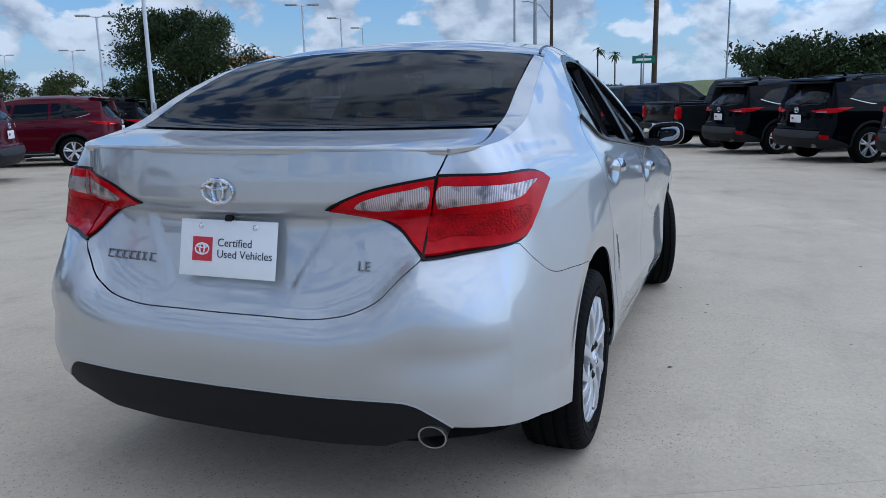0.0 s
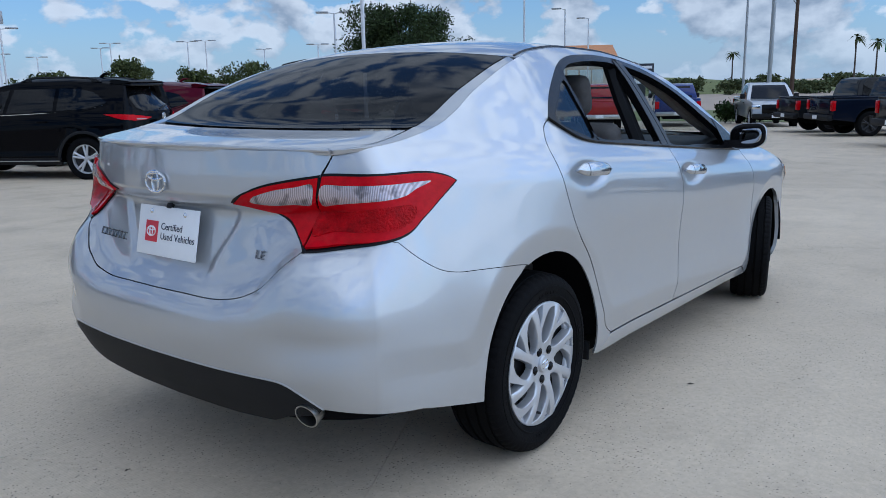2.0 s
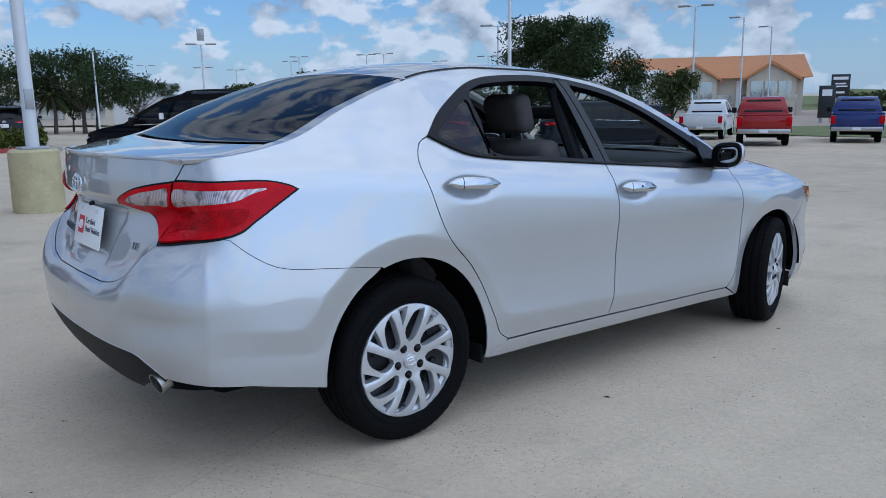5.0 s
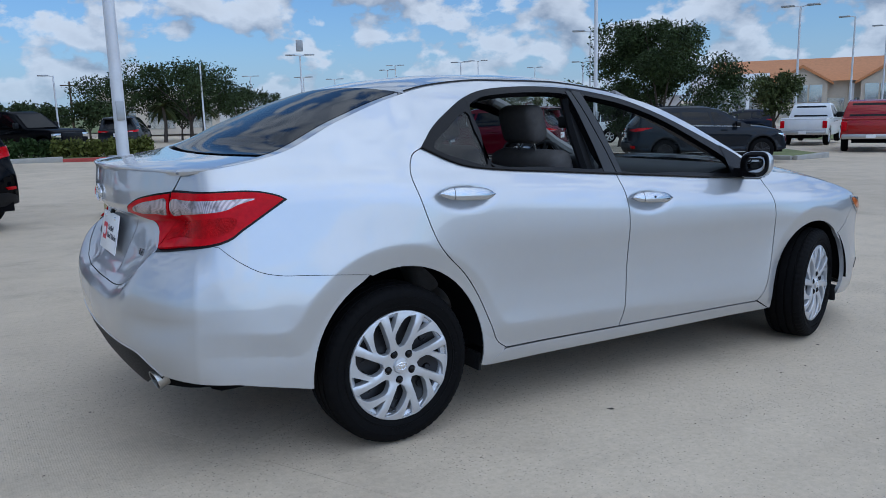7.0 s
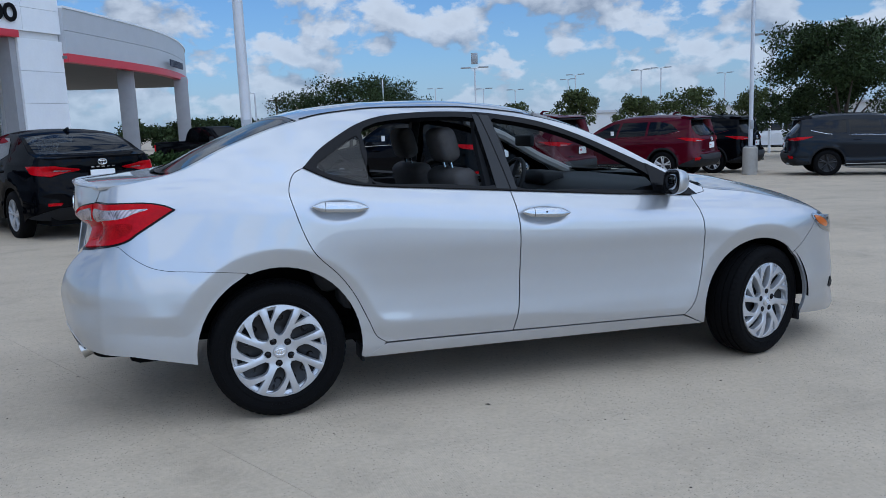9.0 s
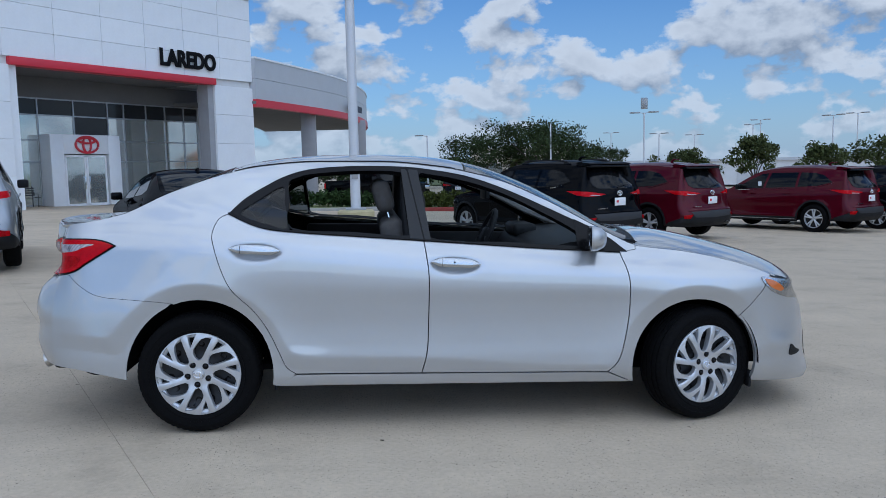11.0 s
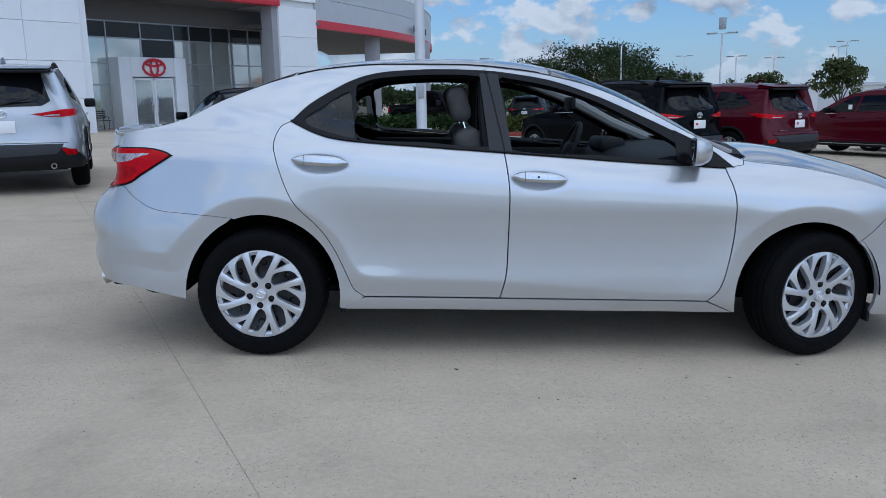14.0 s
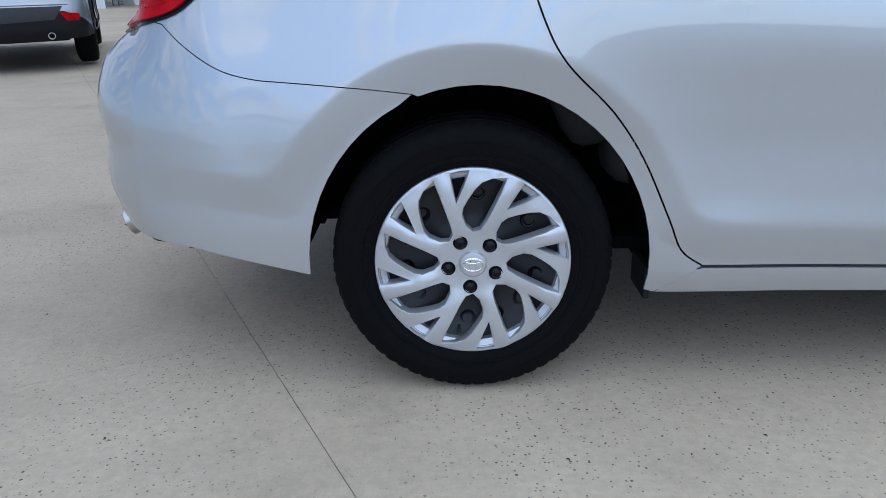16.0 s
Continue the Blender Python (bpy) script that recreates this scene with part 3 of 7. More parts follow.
    def edge(self, x0):
        """The right edge of the top, met with the flank."""
        xe = np.asarray(x0 + self.bow(x0), float)
        z = self.rail(xe)
        lo, hi = np.searchsorted(-self.y, 0.45), 899 - np.searchsorted(-self.y[::-1], 0.45)
        s = np.interp(xe, self.x[lo:hi], self.s[lo:hi])
        for _ in range(3):
            p = self.plain_flank(s, z)
            s = s + (xe - p[..., 0]) * 0.9
        p = self.plain_flank(s, z)
        return xe, p[..., 1], z

    def top(self, x0, v):
        x0, v = np.asarray(x0, float), np.asarray(v, float)
        xe, ye, ze = self.edge(x0)
        av = np.abs(v)
        z = ze + (self.middle(x0) - ze) * (1 - av ** self.crown)
        return self.ease(np.stack([x0 + self.bow(x0) * av ** 2, ye * v, z], -1))


def line(shell, pts, n=6, curved=True):
    """A line of (x, z) on the right side as (s, z)."""
    pts = spline(pts, n) if curved else pts
    return [(shell.s_at(float(x), float(z)), float(z)) for x, z in pts]


def arch_line(shell, xw, zw, r, z_end, n=28, widen=1.0):
    """The wheel opening, from its rear foot over to its front foot."""
    a0 = math.asin(max(-1, min(1, (z_end - zw) / r)))
    angles = [math.pi - a0 + (2 * a0 - math.pi) * i / n for i in range(n + 1)]
    return [(shell.sx(xw + widen * r * math.cos(a)), zw + r * math.sin(a)) for a in angles]


sedan_shell = Shell(
    plan=[(-0.955, 0), (-0.945, -0.3), (-0.915, -0.55), (-0.83, -0.735), (-0.68, -0.82), (-0.48, -0.85), (-0.2, -0.866), (0.3, -0.872), (1.2, -0.876),
          (2.2, -0.872), (2.7, -0.866), (3.0, -0.845), (3.25, -0.775), (3.43, -0.64), (3.54, -0.45), (3.60, -0.2), (3.62, 0)],
    side=Curve((0.15, 0.075), (0.20, 0.045), (0.25, 0.022), (0.30, 0.012), (0.38, 0.010), (0.47, 0.014), (0.56, 0.016), (0.66, 0.012), (0.76, 0.005), (0.84, 0.010),
               (0.91, 0.030), (0.98, 0.072), (1.08, 0.125), (1.18, 0.185), (1.28, 0.25), (1.36, 0.315), (1.42, 0.38)),
    tail=Curve((0.15, 0.22), (0.26, 0.12), (0.34, 0.06), (0.45, 0.016), (0.56, 0.0), (0.61, 0.004), (0.645, 0.020), (0.675, 0.046), (0.70, 0.066), (0.74, 0.083), (0.80, 0.096), (0.91, 0.112),
               (0.945, 0.088), (0.97, 0.070), (1.02, 0.071), (1.07, 0.076), (1.12, 0.082)),
    nose=Curve((0.12, 0.05), (0.2, 0.0), (0.32, 0.03), (0.45, 0.04), (0.58, 0.06), (0.70, 0.13), (0.8, 0.25), (0.95, 0.5)),
    belt=Curve((-0.95, 1.115), (-0.4, 1.10), (0.2, 1.06), (1.15, 0.985), (2.3, 0.90), (3.6, 0.80)),
    rail=Curve((-0.78, 1.095), (-0.55, 1.115), (-0.40, 1.14), (-0.15, 1.245), (0.1, 1.335), (0.3, 1.382), (0.6, 1.408), (0.95, 1.410), (1.27, 1.385), (1.57, 1.325), (1.84, 1.215),
               (2.05, 1.105), (2.21, 1.02), (2.33, 0.968), (2.6, 0.935), (2.95, 0.86), (3.13, 0.79), (3.3, 0.70), (3.42, 0.62)),
    middle=Curve((-0.91, 1.105), (-0.7, 1.122), (-0.52, 1.128), (-0.3, 1.215), (0.0, 1.342), (0.13, 1.388), (0.3, 1.425), (0.6, 1.455), (0.95, 1.463), (1.25, 1.45), (1.5, 1.41), (1.8, 1.31),
                 (2.1, 1.165), (2.4, 1.025), (2.65, 1.01), (3.0, 0.945), (3.3, 0.86), (3.5, 0.76), (3.58, 0.69)),
    bow=Curve((-0.91, 0.165), (-0.52, 0.09), (0.13, 0.05), (0.7, 0.0), (1.3, -0.05), (1.8, -0.1), (2.4, -0.17), (3.0, -0.16), (3.58, -0.2)),
    wheels=[(0.0, 0.318), (2.665, 0.318)], crease=Curve((-0.95, 0.56), (-0.6, 0.535), (-0.42, 0.51), (0.43, 0.44), (0.50, 0.412), (0.60, 0.402), (1.15, 0.382), (2.1, 0.325), (2.3, 0.33), (3.1, 0.42), (3.6, 0.42)), corner=0.86, pocket=0.013, droop=(0.030, 0.035),
    shelf=Curve((0.0, 0.0), (0.28, 0.0), (0.44, 0.035), (0.60, 0.15), (0.8, 0.17)))


def tyre_mesh():
    """The tyre, its axle along y, the outer face towards -y."""
    R, w = 0.314, 0.103
    bm = bmesh.new()
    prof = [(0.205, -0.075), (0.222, -0.094), (0.2345, -0.0985), (0.236, -0.102), (0.240, -0.102), (0.242, -0.1), (0.260, -w - 0.001), (0.268, -w - 0.001), (0.2685, -w - 0.0025), (0.2715, -w - 0.0025), (0.272, -w - 0.0005), (0.280, -w), (0.295, -0.097), (0.304, -0.089)]
    for g in (-0.062, -0.022, 0.022, 0.062):
        prof += [(R - 0.0005 - 0.06 * g * g * 10, g - 0.006), (R - 0.009, g - 0.005), (R - 0.009, g + 0.005), (R - 0.0005 - 0.06 * g * g * 10, g + 0.006)]
    prof += [(0.304, 0.089), (0.295, 0.097), (0.280, w), (0.25, w), (0.222, 0.09), (0.205, 0.075)]
    lathe(bm, prof, 240)
    # shoulder blocks: notches round the edge of the tread
    for v in bm.verts:
        r = math.hypot(v.co.x, v.co.z)
        k = round(math.atan2(v.co.z, v.co.x) / (2 * math.pi) * 240)
        if k % 4 == 0 and r > 0.290 and abs(v.co.y) > 0.066:
            v.co.x, v.co.z = v.co.x * (1 - 0.0032 / r), v.co.z * (1 - 0.0032 / r)
    # raised marks on the sidewall
    for mid, n in ((178, 9), (2, 9), (90, 6), (270, 6)):
        for i in range(n):
            a = radians(mid + (i - (n - 1) / 2) * 4.2)
            m = Matrix.Rotation(-a, 4, "Y") @ Matrix.Translation((0.252, -0.1025, 0))
            bmesh.ops.create_cube(bm, size=1.0, matrix=m @ Matrix.Diagonal((0.013, 0.0024, 0.009 if i % 3 else 0.005, 1)))
    return bm


def wheel_cover():
    """A moulded disc: eight spokes with a hooked branch each, left between rounded windows and narrow slits."""
    bm = bmesh.new()
    mm = 0.00129
    window = [(-18, 86), (-16, 99), (-7, 115), (4, 131), (15, 142), (32, 148), (55, 148), (46, 126), (33, 99), (21, 75), (12, 61), (0, 57), (-11, 67)]
    slit = [(-28, 108), (-34, 136), (-38, 157), (-22, 161), (-7, 162), (-16, 137)]

    def face_at(x, z):
        r = math.hypot(x, z)
        a = (math.degrees(math.atan2(z, x)) - 64.0 - 9.0 * (1 - r / 0.21) + 22.5) % 45.0 - 22.5
        ridge = math.exp(-(radians(a) * r / 0.017) ** 4) * float(smooth(0.05, 0.10, r))
        return -0.004 - 0.008 * float(smooth(0.04, 0.14, r)) + 0.006 * float(smooth(0.175, 0.216, r)) - 0.0045 * ridge

    def turned(pts, k):
        c, s_ = math.cos(radians(45 * k)), math.sin(radians(45 * k))
        return [(mm * (x * c - z * s_), mm * (x * s_ + z * c)) for x, z in pts]
    holes = [turned(window, k) for k in range(8)] + [turned(slit, k) for k in range(8)]
    edges = []

    def rim(points, d):
        """One edge of the face, rolled over and carried to the back."""
        n = len(points)
        rows = []
        for inset, drop in ((d * 2.2, 0.0), (d * 0.8, 0.0012), (0.0, 0.0045), (0.0, None)):
            loop = shrink(points, inset) if inset else points
            rows.append([bm.verts.new((x, 0.020 if drop is None else face_at(x, z) + drop, z)) for x, z in loop])
        for p, q in zip(rows, rows[1:]):
            for i in range(n):
                bm.faces.new((p[i - 1], p[i], q[i], q[i - 1]))
        edges.extend(bm.edges.get((rows[0][i - 1], rows[0][i])) for i in range(n))
    rim([(0.2165 * math.cos(2 * math.pi * i / 96), 0.2165 * math.sin(2 * math.pi * i / 96)) for i in range(96)], 0.0015)
    for i, h in enumerate(holes):
        rim(h, -0.0008 if i < 8 else -0.0006)
    # a ring half way gives the face its dish
    made = bmesh.ops.triangle_fill(bm, edges=edges, use_beauty=True, use_dissolve=False)
    faces = [g for g in made["geom"] if isinstance(g, bmesh.types.BMFace)]
    bmesh.ops.recalc_face_normals(bm, faces=bm.faces[:])
    inner = [e for e in {e for f in faces for e in f.edges} if len(e.link_faces) == 2 and e.calc_length() > 0.02 and all(f in faces for f in e.link_faces)]
    cut = bmesh.ops.subdivide_edges(bm, edges=inner, cuts=4, use_grid_fill=False)
    for v in cut["geom_inner"]:
        if isinstance(v, bmesh.types.BMVert):
            v.co.y = face_at(v.co.x, v.co.z)
    bmesh.ops.triangulate(bm, faces=[f for f in bm.faces if len(f.verts) > 4])
    # middle cap and a set-back ring behind the slits
    lathe(bm, [(0.0, -0.0145), (0.018, -0.015), (0.027, -0.013), (0.0305, -0.008), (0.032, 0.0)], 48)
    lathe(bm, [(0.190, 0.020), (0.193, 0.010), (0.202, 0.004), (0.2145, 0.001)], 96)
    return bm


def wheel(parent, at, turn=0.0, right=True, cover_turn=0.0, cover=None, name="wheel"):
    w = new(name)
    w.empty_display_size = 0.1
    w.parent = parent
    w.matrix_basis = pose(*at, 0, 0, turn + (0 if right else 180))
    part("tyre", tyre_mesh(), M["rubber"], w)
    spin = pose(0, -0.088, 0, 0, cover_turn, 0)
    bm = bmesh.new()
    lathe(bm, [(0.0, -0.055), (0.06, -0.055), (0.08, -0.045), (0.11, -0.04), (0.155, -0.05), (0.185, -0.06), (0.20, -0.075), (0.207, -0.086)], 48)
    rim_disc = part("rim", bm, M["steel_dark"], w, "black pressed steel rim")
    for k in range(14):
        a = 2 * math.pi * (k + 0.35) / 14
        bm = lathe(bmesh.new(), [(0.0, -0.0515), (0.0105, -0.0515), (0.0125, -0.056), (0.0155, -0.0570), (0.018, -0.0535), (0.018, -0.045)], 16)
        part("vent_hole", bm, M["gloss_black"] if k % 2 else M["steel_dark"], rim_disc, m=pose(0.150 * math.cos(a), 0.004, 0.150 * math.sin(a)))
    bm = lathe(bmesh.new(), [(0.0, -0.104), (0.004, -0.104), (0.0048, -0.100), (0.0048, -0.085), (0.0035, -0.084), (0.0035, -0.05)], 10)
    part("valve", bm, M["rub_grey"], rim_disc, m=pose(-0.030, 0, -0.168))
    part("wheel_cover", wheel_cover(), M["cap_silver"], w, "silver plastic cover with split spokes", m=spin)
    for k in range(5):
        a = 2 * math.pi * k / 5 + radians(120)
        bm = bmesh.new()
        lathe(bm, [(0.0, -0.0075), (0.006, -0.0068), (0.0105, -0.004), (0.0125, 0.0), (0.0150, -0.0012), (0.0162, 0.0005), (0.0162, 0.012)], 24)
        part("nut_cap", bm, M["gloss_black"], w, "black nut recess", m=spin @ pose(0.0555 * math.cos(a), -0.006, 0.0555 * math.sin(a)))
    bm = bmesh.new()
    oval_emblem(bm, 0.022, 0.015, 0.0016)
    part("badge", bm, M["chrome"], w, "chrome oval badge", m=spin @ pose(0, -0.0145, 0))
    bm = bmesh.new()
    lathe(bm, [(0.0, 0.06), (0.06, 0.06), (0.14, 0.02), (0.145, 0.0), (0.06, -0.02), (0.0, -0.02)], 32)
    part("brake_disc", bm, M["steel_dark"], w, "dark brake drum")
    return w


def oval_emblem(bm, a, b, r):
    """A ring with two loops inside, lying in the xz plane and facing -y."""
    def ring(ra, rb, cx=0, cz=0, n=32):
        tube(bm, [(cx + ra * math.cos(2 * math.pi * k / n), 0, cz + rb * math.sin(2 * math.pi * k / n)) for k in range(n + 1)], r, 6, False)
    ring(a, b)
    ring(a * 0.34, b * 0.97, 0, 0.0)
    ring(a * 0.72, b * 0.33, 0, b * 0.52)
    return bm

# ---- the silver sedan ----
HUB = 0.314


def build_sedan():
    sh = sedan_shell
    sh.dents = [(0.298, 0.944, 0.118, 0.042, 0.016), (1.331, 0.870, 0.118, 0.042, 0.016)]
    car = thing("sedan", "silver four-door sedan with open side windows, parked on the concrete", "car")
    car.matrix_basis = pose(0, 0, 0, 0, TILT, 0)
    F, T = sh.flank, sh.top
    end = sh.s[-1]

    def both(name, poly, surface, mat, sign, label="", **kw):
        """The same panel on the right and on the left side."""
        fine = kw.pop("cell", 0.02)
        return [patch(name, poly, surface, mat, car, sign=sign, mirror=side, label=label, cell=0.05 if side and fine <= 0.02 else fine, **kw) for side in (False, True)]

    def whole(name, half, surface, mat, sign, label="", **kw):
        """A panel right across the middle, from the outline of its right half."""
        flip = {F: lambda p: (-p[0], p[1]), T: lambda p: (p[0], -p[1])}[surface] if surface in (F, T) else None
        middle = (lambda p: abs(p[0]) < 1e-6) if surface == F else (lambda p: abs(p[1]) < 1e-6)
        return patch(name, half + [flip(p) for p in half[::-1] if not middle(p)], surface, mat, car, sign=sign, label=label, **kw)

    def across(name, half, mat, label="", **kw):
        """The same over the middle of the nose."""
        mids = [i for i, p in enumerate(half) if abs(p[0] - end) < 1e-6]
        if len(mids) == 2 and mids[1] == mids[0] + 1:
            half = half[mids[1]:] + half[:mids[1]]
        return patch(name, half + [(2 * end - u, w) for u, w in half[::-1] if abs(u - end) > 1e-6], F, mat, car, sign=1, label=label, **kw)

    # outlines on the right side, in x and z
    door_rear = [(0.155, 1.138), (0.105, 1.11), (0.078, 1.04), (0.09, 0.97), (0.135, 0.835), (0.185, 0.745), (0.285, 0.645), (0.355, 0.545), (0.415, 0.42), (0.45, 0.345), (0.50, 0.308)]
    b_line = [(1.155, 0.30), (1.183, 0.42), (1.19, 0.57), (1.192, 0.80), (1.18, 0.92), (1.168, 0.997)]
    belt_r = [(0.155, 1.138), (0.27, 1.085), (0.37, 1.058), (0.54, 1.040), (0.79, 1.023), (1.168, 0.997)]
    belt_f = [(1.168, 0.997), (1.45, 0.978), (1.75, 0.957), (2.02, 0.942), (2.238, 0.930)]
    door_front = [(2.238, 0.930), (2.272, 0.80), (2.278, 0.68), (2.272, 0.57), (2.245, 0.42), (2.215, 0.34), (2.165, 0.288)]
    frame_r = [(0.155, 1.138), (0.235, 1.215), (0.34, 1.282), (0.45, 1.338), (0.58, 1.372), (0.78, 1.388), (0.94, 1.390), (1.085, 1.386)]
    frame_f = [(1.085, 1.386), (1.20, 1.375), (1.42, 1.338), (1.63, 1.268), (1.84, 1.176), (2.05, 1.076), (2.155, 1.006), (2.238, 0.930)]
    rl, bl, fl = (line(sh, p) for p in (belt_r, b_line, belt_f))
    dr, df = line(sh, door_rear), line(sh, door_front)
    fr, ff = line(sh, frame_r), line(sh, frame_f)

    # doors
    both("rear_door", dr + bl[0:] + rl[::-1][1:-1], F, M["silver"], 1, cell=0.0125, gap=0.0028, flange=0.02)
    both("front_door", [bl[0]] + df[::-1] + fl[::-1][1:-1] + bl[::-1][:-1], F, M["silver"], 1, cell=0.0125, gap=0.0028, flange=0.02)

    # quarter panel with the roof pillar behind the rear door
    tail_low = [(sh.sy(-0.605), 0.828), (sh.sy(-0.70), 0.835), (sh.sx(-0.66), 0.862), (sh.sx(-0.575), 0.903), (sh.sx(-0.50), 0.943), (sh.sx(-0.423), 0.984)]
    tail_up = [(sh.sx(-0.423), 0.984), (sh.sx(-0.455), 1.0), (sh.sx(-0.52), 1.017), (sh.sx(-0.62), 1.026), (sh.sy(-0.72), 1.03), (sh.sy(-0.655), 1.03)]
    tail_low, tail_up = spline(tail_low, 5), spline(tail_up, 5)
    seam = line(sh, [(-0.655, 0.853), (-0.60, 0.80), (-0.53, 0.752), (-0.46, 0.728), (-0.38, 0.716), (-0.25, 0.700), (-0.125, 0.684)])
    k_seam = min(range(len(tail_low)), key=lambda i: abs(tail_low[i][0] - sh.s_at(-0.69, 0.85)))
    seam[0] = tail_low[k_seam]
    seam = [seam[0]] + [p for p in seam[1:] if p[0] > seam[0][0] + 0.01]
    arch_r = arch_line(sh, 0.012, HUB, 0.388, 0.25, 30, 0.955)
    up_r = [p for p in arch_r if p[0] > seam[-1][0]]
    sill_rear = [(arch_r[-1][0], 0.25), (sh.sx(0.395), 0.245)]
    rail = [(sh.s_at(float(x), float(sh.rail(x))), float(sh.rail(x))) for x in np.linspace(-0.735, 2.33, 90)]
    sill_top = line(sh, [(0.50, 0.304), (1.155, 0.296), (2.165, 0.284)], curved=False)
    sill_low = line(sh, [(2.30, 0.225), (1.25, 0.235), (0.40, 0.243)], curved=False)
    quarter = seam + [p for p in up_r if p[1] > 0.25] + sill_low[::-1][:1] + [dr[-1]] + dr[::-1][1:]
    i_top = max(i for i, p in enumerate(rail) if p[0] < fr[-1][0] + 0.02)
    roof_side = rail[:i_top + 1]
    quarter += fr[1:] + roof_side[::-1] + [(sh.sy(-0.712), 1.095), (sh.sy(-0.672), 1.05), (sh.sy(-0.655), 1.03)] + tail_up[::-1][1:] + tail_low[k_seam + 1:-1][::-1]
    both("quarter_panel", quarter, F, M["silver"], 1, cell=0.0095, gap=0.0012, flange=0.006)
    # the roof edge runs on as the windscreen pillar
    front_rail = [p for p in rail if p[0] >= rail[i_top][0]]
    both("roof_pillar", ff + [(sh.sx(2.33), 0.945)] + front_rail[::-1], F, M["silver"], 1, gap=0.001, flange=0.02)
    both("side_sill", sill_top + sill_low, F, M["silver"], 1, gap=0.0012, flange=0.02)

    both("sill_joint", line(sh, [(0.39, 0.250), (0.40, 0.30), (0.50, 0.300), (0.56, 0.28), (0.56, 0.245)], curved=False), F, M["silver"], 1, lift=-0.0012, flange=0.0)

    # front wing, bumpers
    arch_f = arch_line(sh, 2.662, HUB, 0.362, 0.225, 30, 0.985)
    wing_seam = line(sh, [(3.075, 0.782), (3.04, 0.72), (2.985, 0.66), (2.90, 0.575)])
    j = min(range(len(arch_f)), key=lambda i: abs(arch_f[i][0] - wing_seam[-1][0]) + abs(arch_f[i][1] - wing_seam[-1][1]))
    hood_edge = [(sh.s_at(float(x), float(sh.rail(x))), float(sh.rail(x))) for x in np.linspace(2.33, 3.10, 20)]
    wing = df[::-1] + [(sh.sx(2.245), 0.932), (sh.sx(2.33), 0.946)] + hood_edge + wing_seam + arch_f[:j][::-1] + [(sh.sx(2.30), 0.225)]
    both("front_wing", wing, F, M["silver"], 1, cell=0.0125, gap=0.0028, flange=0.02)
    nose_top = [(sh.sx(3.10), 0.79), (sh.sx(3.2), 0.74), (sh.sn(-0.62), 0.68), (sh.sn(-0.5), 0.655), (sh.sn(-0.3), 0.665), (end, 0.67)]
    front = wing_seam[::-1] + spline(nose_top, 5) + [(end, 0.17), (sh.sn(-0.5), 0.16), (sh.sx(3.2), 0.19), (sh.sx(3.02), 0.205)] + arch_f[::-1][:len(arch_f) - j - 1]
    across("front_bumper", front, M["silver"], gap=0.0015, flange=0.02)
    grille = spline([(end, 0.50), (sh.sn(-0.3), 0.50), (sh.sn(-0.47), 0.47), (sh.sn(-0.55), 0.36), (sh.sn(-0.5), 0.27), (sh.sn(-0.3), 0.25), (end, 0.25)], 5)
    across("lower_grille", grille, M["plastic"], lift=0.004, flange=0.01, label="black plastic lower grille")
    vent = spline([(sh.sx(3.265), 0.400), (sh.sx(3.31), 0.372), (sh.sx(3.37), 0.345), (sh.sx(3.33), 0.333), (sh.sx(3.265), 0.335), (sh.sx(3.255), 0.365)], 6, True)
    both("bumper_vent", vent, F, M["plastic"], 1, lift=0.004, flange=0.01, label="black slatted vent")
    lamp = spline([(sh.sx(3.035), 0.792), (sh.sx(3.12), 0.782), (sh.sn(-0.69), 0.748), (sh.sn(-0.60), 0.69), (sh.sn(-0.58), 0.648), (sh.sn(-0.66), 0.645), (sh.sx(3.2), 0.676), (sh.sx(3.08), 0.728)], 5, True)
    both("headlight", lamp, F, M["headlight"], 1, lift=0.006, flange=0.02, label="clear headlight with a chrome inside")
    amber = spline([(sh.sx(3.055), 0.781), (sh.sx(3.12), 0.766), (sh.sx(3.175), 0.728), (sh.sx(3.15), 0.713), (sh.sx(3.085), 0.740)], 5, True)
    both("side_marker", amber, F, M["amber"], 1, lift=0.0085, flange=0.004, label="amber side marker")

    # rear bumper: from the middle round the corner to the wheel opening
    lid_low = [(sh.sy(-y), 0.668 + float(sh.shelf(y))) for y in (0.0, 0.15, 0.28, 0.36, 0.42, 0.48, 0.54)] + [(sh.sy(-0.597), 0.824)]
    lid_low = spline(lid_low, 6)
    valance_up = spline([(0.0, 0.452), (sh.sy(-0.3), 0.452), (sh.sy(-0.50), 0.455), (sh.sy(-0.57), 0.447), (sh.sy(-0.625), 0.415), (sh.sy(-0.68), 0.375)], 6)
    low_r = line(sh, [(-0.62, 0.352), (-0.5, 0.325), (-0.36, 0.292)])
    arch_b = [p for p in arch_r if p[0] <= seam[-1][0] and p[1] > 0.29]
    bumper = lid_low + [(sh.sy(-0.605), 0.828)] + tail_low[1:k_seam + 1] + seam[1:] + arch_b[::-1] + low_r[::-1] + valance_up[::-1]
    whole("rear_bumper", bumper, F, M["silver"], 1, cell=0.0105, gap=0.0010, flange=0.006)
    valance = valance_up + [(sh.sy(-0.66), 0.350), (sh.sy(-0.56), 0.335), (sh.sy(-0.48), 0.300), (sh.sy(-0.3), 0.285), (0.0, 0.283)]
    whole("valance", valance, F, M["plastic"], 1, gap=0.0015, flange=0.03, label="black textured lower bumper")
    bm = bmesh.new()
    vp = np.array([F(u, w) for u, w in valance_up])
    tube(bm, [tuple(p) for p in vp[::-1]] + [(x, -y, z) for x, y, z in vp[1:]], 0.003, 5)
